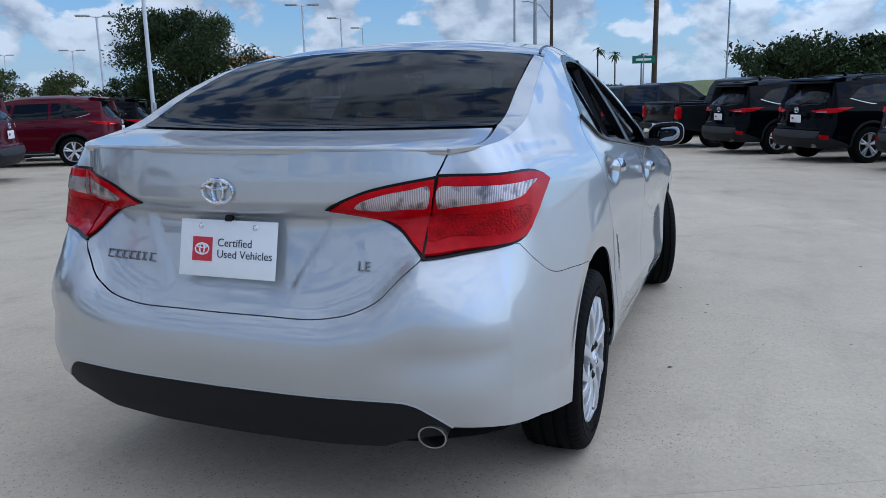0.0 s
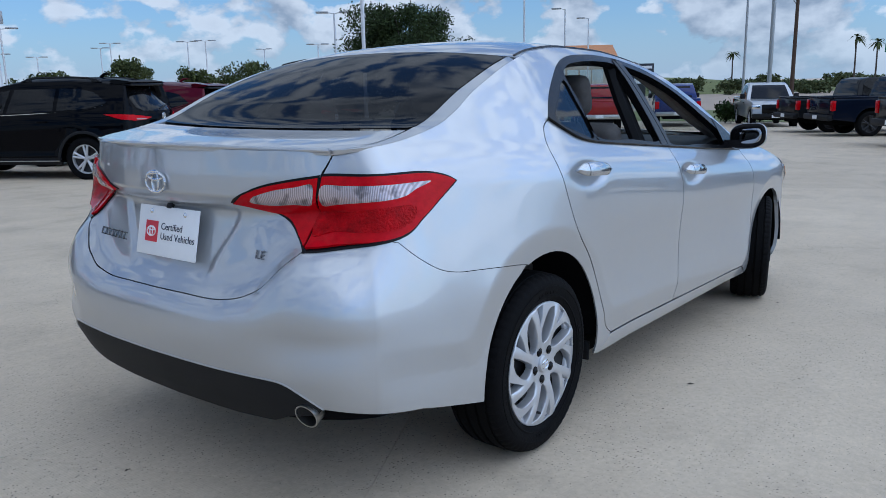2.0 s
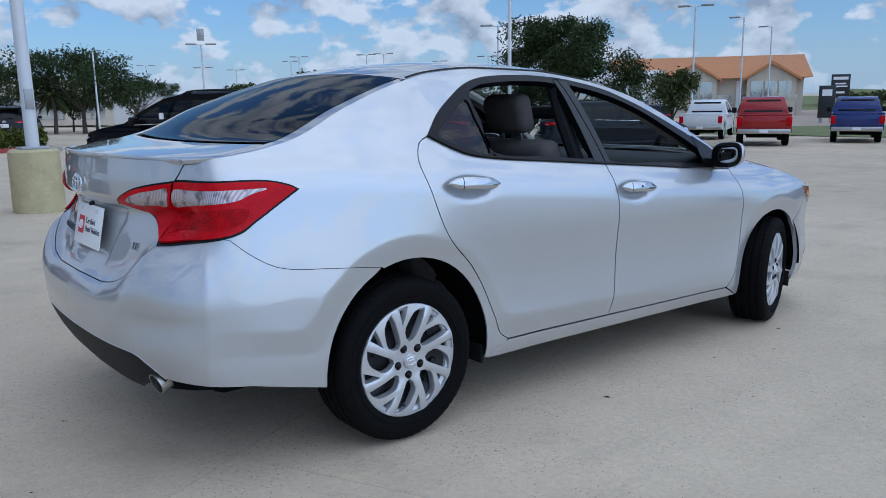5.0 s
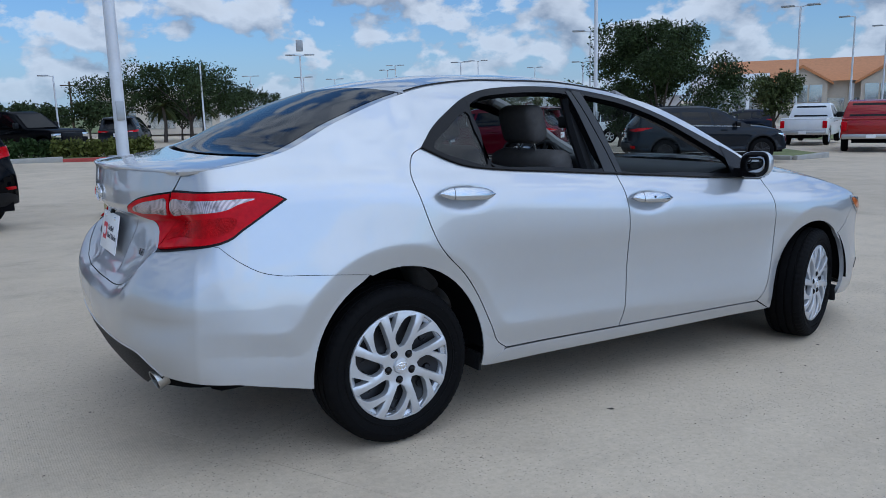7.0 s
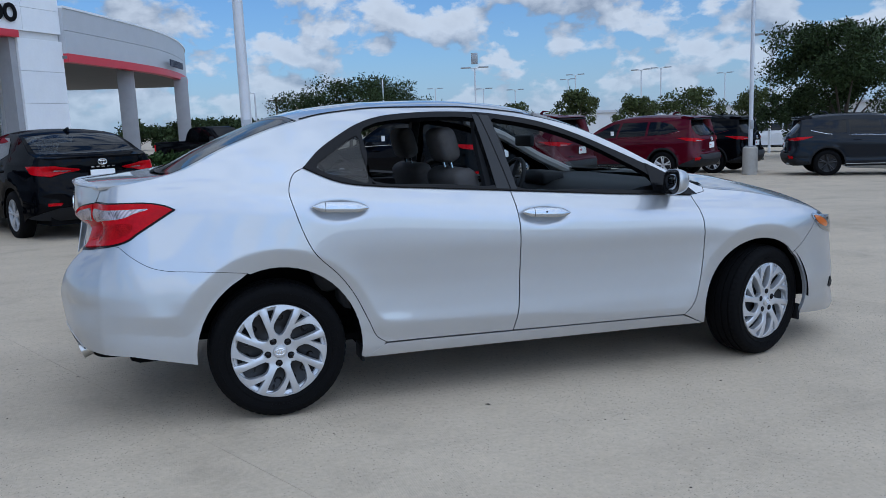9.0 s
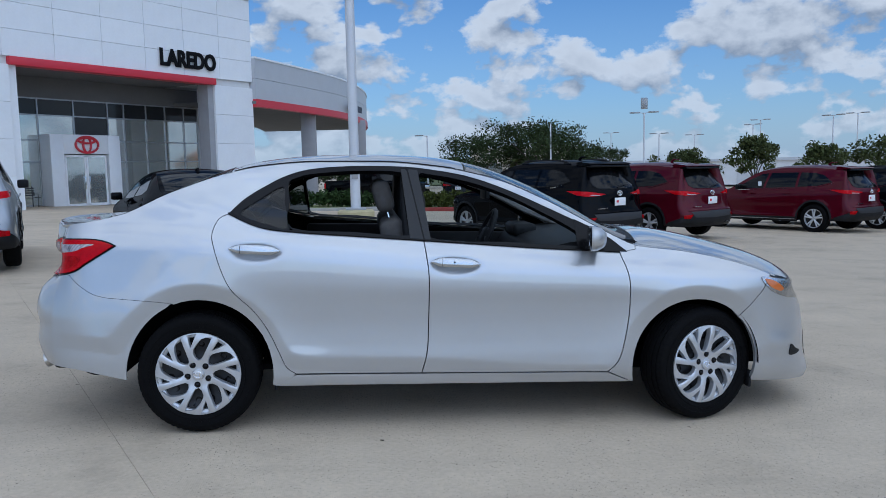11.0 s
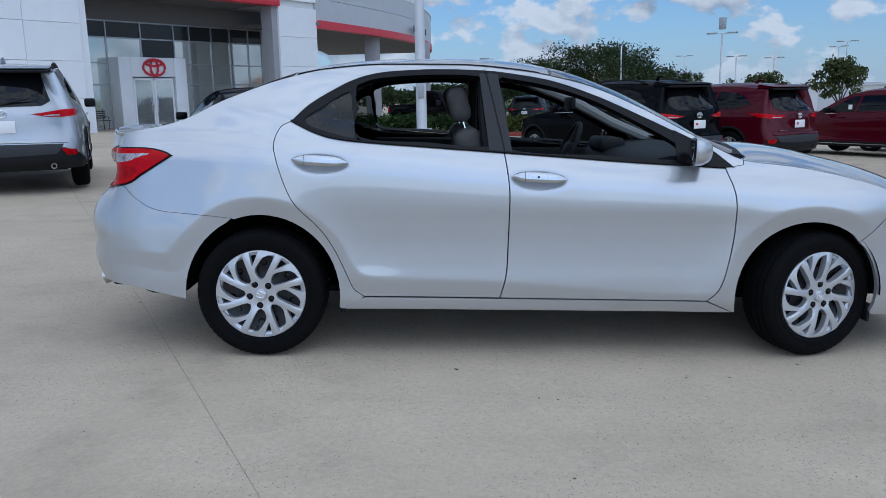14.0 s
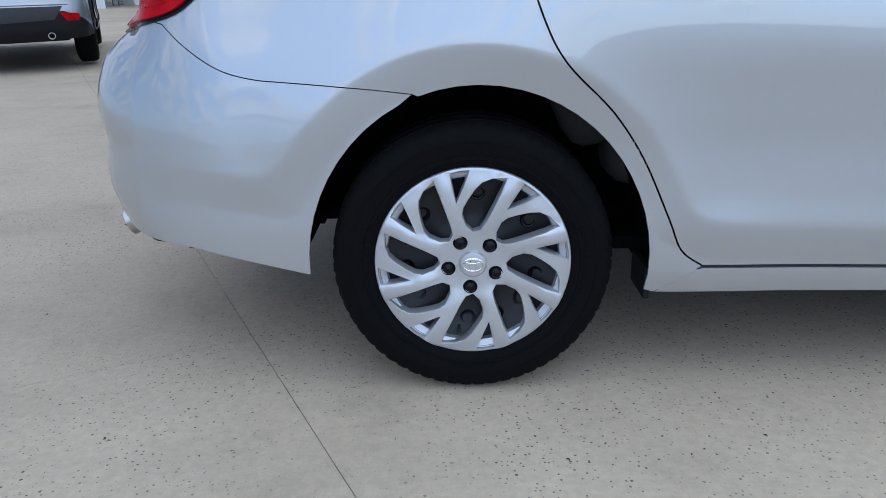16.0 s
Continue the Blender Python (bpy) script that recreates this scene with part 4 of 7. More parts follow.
    part("valance_trim", bm, M["silver"], car)

    # boot lid: its upright face and its top
    lid_r = [(sh.sy(-0.597), 0.826), (sh.sy(-0.615), 0.90), (sh.sy(-0.632), 0.98), (sh.sy(-0.650), 1.03), (sh.sy(-0.668), 1.051), (sh.sy(-0.706), 1.094)]
    face = lid_low[:-1] + spline(lid_r, 5) + [(sh.sy(y), 1.100) for y in (-0.5, -0.3, -0.15)] + [(0.0, 1.102)]
    whole("boot_lid", face, F, M["silver"], 1, gap=0.002, flange=0.02, cell=0.012)
    deck = [(-0.886, 0), (-0.886, 0.982), (-0.53, 0.90), (-0.525, 0.5), (-0.52, 0)]
    whole("boot_top", deck, T, M["silver"], -1, gap=0.002, flange=0.015)
    bm = bmesh.new()
    lip = [T(-0.885, v) for v in np.linspace(-0.975, 0.975, 41)]
    tube(bm, [(p[0] + 0.004, p[1], p[2] - 0.001) for p in lip], 0.007, 8)
    part("lip_spoiler", bm, M["silver"], car)
    corner = [(-0.886, 0.982), (-0.886, 1.0), (-0.3, 1.0), (0.07, 1.0), (0.10, 0.945), (-0.50, 0.905)]
    both("deck_side", spline(corner, 1, True), T, M["silver"], -1, flange=0.01)

    # glass and roof
    rear_glass = [(-0.50, 0), (-0.50, 0.6), (-0.505, 0.885), (-0.49, 0.905), (0.075, 0.935), (0.10, 0.92), (0.11, 0.6), (0.115, 0)]
    whole("rear_window", rear_glass, T, M["glass_rear"], -1, flange=0.004, lift=0.0015, label="dark tinted rear window")
    roof = [(0.12, 0), (0.118, 0.5), (0.105, 0.96), (0.10, 1.0)] + [(float(x), 1.0) for x in np.linspace(0.2, 1.42, 20)] + [(1.47, 0.95), (1.44, 0.5), (1.43, 0)]
    whole("roof", roof, T, M["silver"], -1, flange=0.01)
    wind = [(1.44, 0), (1.45, 0.5), (1.48, 0.93), (2.36, 0.95), (2.40, 0.5), (2.41, 0)]
    whole("windscreen", wind, T, M["glass_clear"], -1, flange=0.004, label="clear windscreen")
    both("windscreen_edge", [(1.42, 0.95), (1.42, 1.0), (2.5, 1.0), (2.36, 0.955), (1.48, 0.93)], T, M["gloss_black"], -1, flange=0.004)
    hood = [(2.45, 0), (2.45, 0.5), (2.50, 0.965)] + [(float(x), 0.965) for x in np.linspace(2.7, 3.3, 8)] + [(3.5, 0.8), (3.57, 0.4), (3.575, 0)]
    whole("bonnet", hood, T, M["silver"], -1, gap=0.002, flange=0.02)
    whole("cowl", [(2.41, 0), (2.40, 0.5), (2.36, 1.0), (2.5, 1.0), (2.455, 0.5), (2.455, 0)], T, M["plastic"], -1, lift=-0.006, flange=0.0, label="black cowl below the windscreen")
    both("bonnet_edge", [(2.49, 0.965), (2.49, 1.0), (3.3, 1.0), (3.3, 0.965)], T, M["silver"], -1, lift=-0.001, flange=0.0)
    for side in (1, -1):
        bm = bmesh.new()
        pts = [T(float(x), 0.972) for x in np.linspace(0.12, 1.42, 24)]
        tube(bm, [(p[0], side * p[1], p[2] + 0.001) for p in pts], 0.005, 5)
        part("roof_strip", bm, M["gloss_black"], car, "black strip along the roof edge")

    # window surrounds: black rings round the openings
    def ring(name, outer, inner, mat, side, label="", lift=0.0006, n=110, depth=0.03):
        c = np.mean(np.array(inner), axis=0)
        def reach(loop, a):
            d, best = np.array([math.cos(a), math.sin(a)]), None
            for p, q in zip(loop, loop[1:] + loop[:1]):
                p, e = np.array(p) - c, np.array(q) - np.array(p)
                den = d[0] * e[1] - d[1] * e[0]
                if abs(den) < 1e-12:
                    continue
                t_, u_ = (p[0] * e[1] - p[1] * e[0]) / den, (p[0] * d[1] - p[1] * d[0]) / den
                if t_ > 0 and -1e-9 <= u_ <= 1 + 1e-9 and (best is None or t_ > best):
                    best = t_
            return c + d * best
        corners = [math.atan2(p[1] - c[1], p[0] - c[0]) for p in outer[::3] + inner[::2]]
        angles = sorted(set(np.round(list(np.linspace(-math.pi, math.pi, n, False)) + corners, 4)))
        o, i = np.array([reach(outer, a) for a in angles]), np.array([reach(inner, a) for a in angles])
        verts, faces, normals, k = [], [], [], len(angles)
        sgn = -1 if side else 1
        rows = [o, o * 0.5 + i * 0.5, i]
        for uv in rows:
            p = F(uv[:, 0], uv[:, 1])
            nn = np.cross(F(uv[:, 0] + 0.002, uv[:, 1]) - F(uv[:, 0] - 0.002, uv[:, 1]), F(uv[:, 0], uv[:, 1] + 0.002) - F(uv[:, 0], uv[:, 1] - 0.002))
            nn /= np.linalg.norm(nn, axis=1)[:, None]
            verts += [(x, sgn * y, z) for x, y, z in p + nn * lift]
            normals += [(x, sgn * y, z) for x, y, z in nn]
        verts += [(x, sgn * y, z) for x, y, z in p + nn * lift] + [(x, sgn * y, z) for x, y, z in p - nn * depth]
        normals += [(0, 0, 0)] * (2 * k)
        for r in (0, 1, 3):
            for j in range(k):
                f = [r * k + j, r * k + (j + 1) % k, (r + 1) * k + (j + 1) % k, (r + 1) * k + j]
                faces.append(f if side else f[::-1])
        me = bpy.data.meshes.new(name)
        me.from_pydata(verts, [], [f[::-1] for f in faces])
        me.materials.append(mat)
        me.shade_smooth()
        me.normals_split_custom_set_from_vertices(normals)
        ob = new(name, me)
        ob.parent = car
        return tagged(ob, label)
    split = line(sh, [(0.470, 1.066), (0.445, 1.335)], curved=False)
    rear_out = [split[0]] + [p for p in rl if p[0] > split[0][0] + 0.01] + [p for p in fr[::-1] if p[0] > split[1][0] + 0.01] + [split[1]]
    split_q = line(sh, [(0.47, 1.045), (0.45, 1.336)], curved=False)
    quarter_out = [p for p in rl if p[0] < split_q[0][0] - 0.01] + split_q + [p for p in fr[::-1] if p[0] < split_q[1][0] - 0.01]
    front_out = fl[:-1] + ff[::-1]
    rear_in = line(sh, spline([(0.482, 1.066), (0.465, 1.20), (0.455, 1.295), (0.50, 1.325), (0.58, 1.345), (0.80, 1.362), (1.05, 1.357), (1.062, 1.30), (1.085, 1.10), (1.09, 1.025), (0.80, 1.043)], 4, True), curved=False)
    quarter_in = line(sh, spline([(0.215, 1.135), (0.30, 1.205), (0.425, 1.278), (0.44, 1.2), (0.457, 1.068), (0.37, 1.080)], 3, True), curved=False)
    front_in = line(sh, spline([(1.21, 1.012), (1.185, 1.20), (1.155, 1.34), (1.22, 1.345), (1.42, 1.308), (1.62, 1.242), (1.82, 1.145), (2.00, 1.045), (2.04, 0.985), (2.0, 0.965), (1.60, 0.988)], 4, True), curved=False)
    for side in (False, True):
        ring("rear_window_frame", rear_out, rear_in, M["gloss_black"], side, "black window surround")
        ring("quarter_window_frame", quarter_out, quarter_in, M["gloss_black"], side, "black window surround", 0.0003)
        ring("front_window_frame", front_out, front_in, M["gloss_black"], side, "black window surround")
        patch("quarter_glass", quarter_in, F, M["glass_quarter"], car, sign=1, mirror=side, flange=0.0, lift=-0.006, label="fixed dark quarter glass")
        post = line(sh, [(1.092, 1.375), (1.108, 1.375), (1.185, 1.01), (1.168, 1.003), (1.10, 1.012)], curved=False)
        patch("pillar_cover", line(sh, [(1.057, 1.372), (1.086, 1.374), (1.166, 1.003), (1.096, 1.008)], curved=False), F, M["frame_grey"], car, sign=1, mirror=side, flange=0.004, lift=0.003)
        patch("pillar_cover", line(sh, [(1.094, 1.374), (1.148, 1.366), (1.206, 1.002), (1.174, 1.003)], curved=False), F, M["frame_grey"], car, sign=1, mirror=side, flange=0.004, lift=0.003)
    patch("front_side_glass", front_in, F, M["glass_tint"], car, sign=1, mirror=True, flange=0.0, lift=-0.012, label="wound-up tinted side window")
    for side in (1, -1):
        bm = bmesh.new()
        for pts in (rl, fl):
            pp = [F(u, w) for u, w in pts]
            tube(bm, [(p[0], side * p[1] - side * 0.004, p[2] + 0.004) for p in pp], 0.006, 6)
        part("belt_moulding", bm, M["gloss_black"], car)

    # tail lights
    inner_top = [(sh.sy(-0.322), 0.950), (sh.sy(-0.38), 0.975), (sh.sy(-0.45), 0.998), (sh.sy(-0.55), 1.016), (sh.sy(-0.640), 1.026)]
    inner_low = [(sh.sy(-0.600), 0.832), (sh.sy(-0.565), 0.862), (sh.sy(-0.52), 0.898), (sh.sy(-0.45), 0.928), (sh.sy(-0.38), 0.942)]
    seam_in = [(sh.sy(-0.640), 1.026), (sh.sy(-0.626), 0.95), (sh.sy(-0.606), 0.87), (sh.sy(-0.600), 0.832)]
    inner = spline(inner_top, 4)[:-1] + spline(seam_in, 4)[:-1] + spline(inner_low, 4)
    outer = tail_up[::-1] + tail_low[::-1][1:] + spline([(sh.sy(-0.606), 0.832), (sh.sy(-0.618), 0.90), (sh.sy(-0.636), 0.97), (sh.sy(-0.655), 1.03)], 4)[1:-1]
    for side in (False, True):
        for name, shape in (("tail_light_inner", inner), ("tail_light", outer)):
            patch("lamp_housing", shrink(shape, -0.006), F, M["gloss_black"], car, cell=0.02, sign=1, mirror=side, lift=0.0035, flange=0.012, label="black lamp housing")
        patch("tail_light_inner", inner, F, M["lamp_red"], car, cell=0.015, sign=1, mirror=side, lift=0.010, flange=0.02, gap=0.001, label="red tail light on the boot lid")
        patch("tail_light", outer, F, M["lamp_red"], car, cell=0.015, sign=1, mirror=side, lift=0.012, flange=0.025, gap=0.002, label="red and clear tail light")
        clear_in = spline([(sh.sy(-0.40), 0.962), (sh.sy(-0.48), 0.988), (sh.sy(-0.56), 1.0), (sh.sy(-0.617), 1.006), (sh.sy(-0.610), 0.958), (sh.sy(-0.55), 0.958), (sh.sy(-0.47), 0.954)], 4, True)
        patch("clear_lens", clear_in, F, M["lamp_clear"], car, cell=0.015, sign=1, mirror=side, lift=0.0115, flange=0.004, label="clear reversing lens")
        clear_out = spline([(sh.sy(-0.654), 1.003), (sh.sy(-0.74), 1.003), (sh.sx(-0.64), 1.001), (sh.sx(-0.53), 0.996), (sh.sx(-0.59), 0.983), (sh.sx(-0.66), 0.965), (sh.sy(-0.72), 0.958), (sh.sy(-0.650), 0.958)], 4, True)
        patch("clear_lens", clear_out, F, M["lamp_clear"], car, cell=0.015, sign=1, mirror=side, lift=0.0135, flange=0.004, label="clear signal lens")
        deep = spline([(sh.sy(-0.628), 0.935), (sh.sy(-0.71), 0.935), (sh.sx(-0.64), 0.945), (sh.sx(-0.60), 0.925), (sh.sx(-0.655), 0.885), (sh.sy(-0.70), 0.868), (sh.sy(-0.617), 0.862)], 4, True)
        patch("brake_lens", deep, F, M["lamp_dark_red"], car, cell=0.015, sign=1, mirror=side, lift=0.0135, flange=0.003, label="deep red brake lens")

    # badges, plate, handle bar of the lid
    def on_tail(y, z, out=0.004):
        s = sh.sy(y) if y <= 0 else -sh.sy(-y)
        p, q, r = F(s, z), F(s + 0.01, z), F(s, z + 0.01)
        right, up = Vector(q - p).normalized(), Vector(r - p).normalized()
        n = right.cross(up).normalized()
        up = n.cross(right)
        m = Matrix.Identity(4)
        for i, v in enumerate((right, -n, up)):
            for k in range(3):
                m[k][i] = v[k]
        m.translation = Vector(p) + n * out
        return m
    bm = oval_emblem(bmesh.new(), 0.047, 0.032, 0.0042)
    part("badge", bm, M["chrome"], car, "chrome oval badge", m=on_tail(0.0, 0.994, 0.006))
    pl = thing("plate", "", "")
    pl.parent = car
    pl.matrix_basis = pose(-0.862, 0, 0.804, -11, 0, -90)
    part("plate_board", boxed(-0.155, 0.155, -0.002, 0.002, -0.078, 0.078, 0.0018), M["plate"], pl, "white dealer plate")
    part("plate_logo", boxed(-0.112, -0.048, -0.0035, -0.002, -0.036, 0.030), M["sign_red"], pl, "red square with a white oval")
    bm = oval_emblem(bmesh.new(), 0.022, 0.015, 0.0022)
    part("plate_oval", bm, M["plate"], pl, m=pose(-0.08, -0.004, -0.003))
    lettering("plate_words", "Certified\nUsed Vehicles", 0.031, 0.0004, M["ink"], pl, pose(-0.032, -0.0028, 0.006, 90, 0, 0), "dark lettering")
    for x in (-0.087, 0.087):
        bm = bmesh.new()
        lathe(bm, [(0, -0.006), (0.004, -0.006), (0.0085, -0.003), (0.0085, 0)], 12)
        part("plate_screw", bm, M["chrome"], pl, m=pose(x, -0.001, 0.060))
    part("camera_boss", boxed(-0.012, 0.012, -0.008, 0.01, -0.008, 0.006, 0.004), M["plastic"], car, m=on_tail(0.0, 0.925, 0.012))
    name_bars = [(-0.10, 0.022), (-0.071, 0.022), (-0.042, 0.020), (-0.013, 0.022), (0.016, 0.014), (0.042, 0.014), (0.070, 0.022)]
    bm = bmesh.new()
    for x, w in name_bars:
        box(bm, x, x + w, -0.003, 0.003, 0.0085, 0.0125, 0.001, 1)
        box(bm, x, x + w, -0.003, 0.003, -0.0125, -0.0085, 0.001, 1)
        box(bm, x, x + 0.0045, -0.003, 0.003, -0.0125, 0.0125, 0.001, 1)
    part("name_badge", bm, M["dark_chrome"], car, "small dark chrome name badge", m=on_tail(0.375, 0.792, 0.003))
    lettering("trim_badge", "LE", 0.036, 0.002, M["dark_chrome"], car, on_tail(-0.40, 0.790, 0.004) @ pose(0, 0, 0, 90, 0, 0), "small chrome letters")

    # door handles: a dished recess, a bar
    for side in (False, True):
        for hx, hz, tilt in ((0.298, 0.948, 3), (1.331, 0.874, 3)):
            sg = 1 if side else -1
            s = sh.sx(hx)
            keep, sh.dents = sh.dents, []
            p = F(s, hz)
            h = new("door_handle")
            h.empty_display_size, h.parent = 0.05, car
            lean = math.degrees(math.atan2(float(F(s, hz + 0.02)[1] - F(s, hz - 0.02)[1]), 0.04))
            sh.dents = keep
            h.matrix_basis = pose(float(p[0]), sg * abs(float(p[1])), hz, (lean if side else -lean) * 1.0, tilt, 0)
            tagged(h, "silver pull handle over a dished recess in the door")
            bm = bmesh.new()
            n = 14
            rings = []
            for i in range(n + 1):
                u = i / n * 2 - 1
                wz = 0.0220 * (1 - abs(u) ** 5) + 0.003
                y = 0.034 - 0.018 * u * u
                rings.append([bm.verts.new((0.130 * u, sg * (y + 0.010 * math.cos(a)), 0.006 + wz * math.sin(a))) for a in np.linspace(0, 2 * math.pi, 12, False)])
            for a, b in zip(rings, rings[1:]):
                for i in range(12):
                    bm.faces.new((a[i - 1], a[i], b[i], b[i - 1]))
            bm.faces.new(rings[0]), bm.faces.new(rings[-1])
            bmesh.ops.recalc_face_normals(bm, faces=bm.faces[:])
            part("handle_bar", bm, M["silver_bar"], h)
            # the joint between the bar and its rear cap
            bm = bmesh.new()
            ua = -0.55
            wz, y = 0.0220 * (1 - abs(ua) ** 5) + 0.0036, 0.034 - 0.018 * ua * ua
            ra, rb = ([bm.verts.new((0.130 * ua + dx, sg * (y + 0.0108 * math.cos(a)), 0.006 + wz * math.sin(a))) for a in np.linspace(0, 2 * math.pi, 12, False)] for dx in (-0.0011, 0.0011))
            for i in range(12):
                bm.faces.new((ra[i - 1], ra[i], rb[i], rb[i - 1]))
            bm.faces.new(ra), bm.faces.new(rb)
            bmesh.ops.recalc_face_normals(bm, faces=bm.faces[:])
            part("cap_joint", bm, M["gloss_black"], h)
            if hx > 1:
                bm = lathe(bmesh.new(), [(0, sg * 0.046), (0.005, sg * 0.046), (0.006, sg * 0.040)], 12)
                part("key_lock", bm, M["gloss_black"], h, m=pose(-0.01, 0, 0.004))

    both("mirror_sail", line(sh, [(2.005, 0.957), (2.282, 0.931), (2.20, 0.998), (2.10, 1.058), (2.0, 1.105)], curved=False), F, M["gloss_black"], 1, lift=0.003, flange=0.004, label="black corner piece behind the mirror")

    # mirrors
    for sg in (-1, 1):
        mi = new("side_mirror")
        mi.empty_display_size, mi.parent = 0.05, car
        tagged(mi, "silver door mirror with a black base")
        def dome(name, mat, x_front, x_rear, wy, wz, label=""):
            bm = bmesh.new()
            bmesh.ops.create_uvsphere(bm, u_segments=28, v_segments=18, radius=1.0)
            for v in bm.verts:
                x, y, z = v.co
                yy, zz = math.copysign(abs(y) ** 0.7, y), math.copysign(abs(z) ** 0.7, z)
                out = y * sg
                v.co = (2.045 + (x_front * x if x > 0 else x_rear * x) - 0.02 * out, sg * (0.885 + wy * yy * sg), 1.012 + wz * zz * (1 + 0.12 * out if z > 0 else 1 - 0.18 * out) + 0.004 * out)
            return part(name, bm, mat, mi, label)
        dome("mirror_cap", M["silver"], 0.085, 0.004, 0.100, 0.068)
        dome("mirror_rim", M["gloss_black"], 0.0, 0.014, 0.097, 0.0655)
        dome("mirror_glass", M["mirror"], 0.0, 0.0175, 0.078, 0.049, "mirror glass")
        bm = prism(bmesh.new(), [(2.03, 0.952), (2.12, 0.945), (2.10, 0.985), (2.04, 0.99)], sg * 0.76, sg * 0.90)
        part("mirror_foot", bm, M["gloss_black"], mi)

    # exhaust
    ex = new("exhaust")
    ex.empty_display_size, ex.parent = 0.05, car
    bm = bmesh.new()
    lathe(bm, [(0.027, 0.30), (0.034, 0.22), (0.037, 0.02), (0.038, 0.0), (0.034, 0.0), (0.033, 0.10)], 24, "x")
    part("tail_pipe", bm, M["steel"], ex, "steel tail pipe", m=pose(-0.850, -0.585, 0.340, 0, -20, 8))
    bm = boxed(-0.66, -0.42, -0.62, 0.25, 0.25, 0.38, 0.05)
    part("muffler", bm, M["under"], ex)

    # underbody, inner shell, arch liners
    inner_poly = [(0.0, 0.29), (sh.sy(-0.6), 0.30)] + line(sh, [(-0.62, 0.36), (-0.36, 0.30)], curved=False) + arch_line(sh, 0.012, HUB, 0.40, 0.335, 24) + line(sh, [(0.42, 0.25), (2.28, 0.24)], curved=False) \
        + arch_line(sh, 2.662, HUB, 0.375, 0.24, 24) + [(sh.sx(3.05), 0.21), (sh.sn(-0.5), 0.19), (end, 0.19), (end, 0.62), (sh.sn(-0.4), 0.62), (sh.sx(3.2), 0.68), (sh.sx(2.9), 0.83), (sh.sx(2.36), 0.92)] \
        + line(sh, [(2.2, 0.925), (1.2, 0.985), (0.5, 1.03), (0.2, 1.11), (-0.1, 1.16)], curved=False) + [(sh.sx(-0.4), 1.07), (sh.sy(-0.62), 1.07), (0.0, 1.07)]
    both("inner_body", inner_poly, F, M["under"], 1, lift=-0.021, flange=0.0, cell=0.05)
    bm = bmesh.new()
    for x0, x1, w in ((-0.70, -0.36, 0.60), (-0.36, 0.42, 0.56), (0.42, 2.26, 0.79), (2.26, 3.05, 0.56), (3.05, 3.40, 0.48)):
        box(bm, x0, x1, -w, w, 0.23 if x0 > -0.3 else 0.33, 0.36)
    part("floor_pan", bm, M["under"], car)
    part("axle_beam", boxed(-0.06, 0.06, -0.66, 0.66, 0.24, 0.34, 0.03), M["under"], car)
    for xw, rr in ((0.012, 0.40), (2.662, 0.375)):
        for sg in (-1, 1):
            bm = bmesh.new()
            pts = [(xw + rr * math.cos(a) * 0.98, HUB + rr * math.sin(a)) for a in np.linspace(0.0, math.pi, 30)]
            lo, hi = [bm.verts.new((x, sg * 0.845, z)) for x, z in pts], [bm.verts.new((x, sg * 0.50, z)) for x, z in pts]
            for i in range(1, len(pts)):
                bm.faces.new((lo[i - 1], lo[i], hi[i], hi[i - 1]))
            bm.faces.new(hi)
            part("arch_liner", bm, M["under"], car)
    # flap behind the front and ahead of the rear wheel
    for sg in (-1, 1):
        part("mud_flap", boxed(0.385, 0.40, sg * 0.70, sg * 0.825, 0.215, 0.29, 0.004), M["plastic"], car)
        part("mud_flap", boxed(3.00, 3.015, sg * 0.62, sg * 0.80, 0.165, 0.26, 0.004), M["plastic"], car)

    # wheels: the front pair turned to the left
    wheel(car, (0, -0.755, HUB), 0, True, 0)
    wheel(car, (0, 0.755, HUB), 0, False, 20)
    wheel(car, (2.70, -0.757, HUB), 16, True, 30)
    wheel(car, (2.70, 0.757, HUB), 14, False, 50)

    build_cabin(car)
    return car


def cushion(bm, x0, x1, y0, y1, z0, z1, round_=0.05):
    return box(bm, x0, x1, y0, y1, z0, z1, round_, 3)


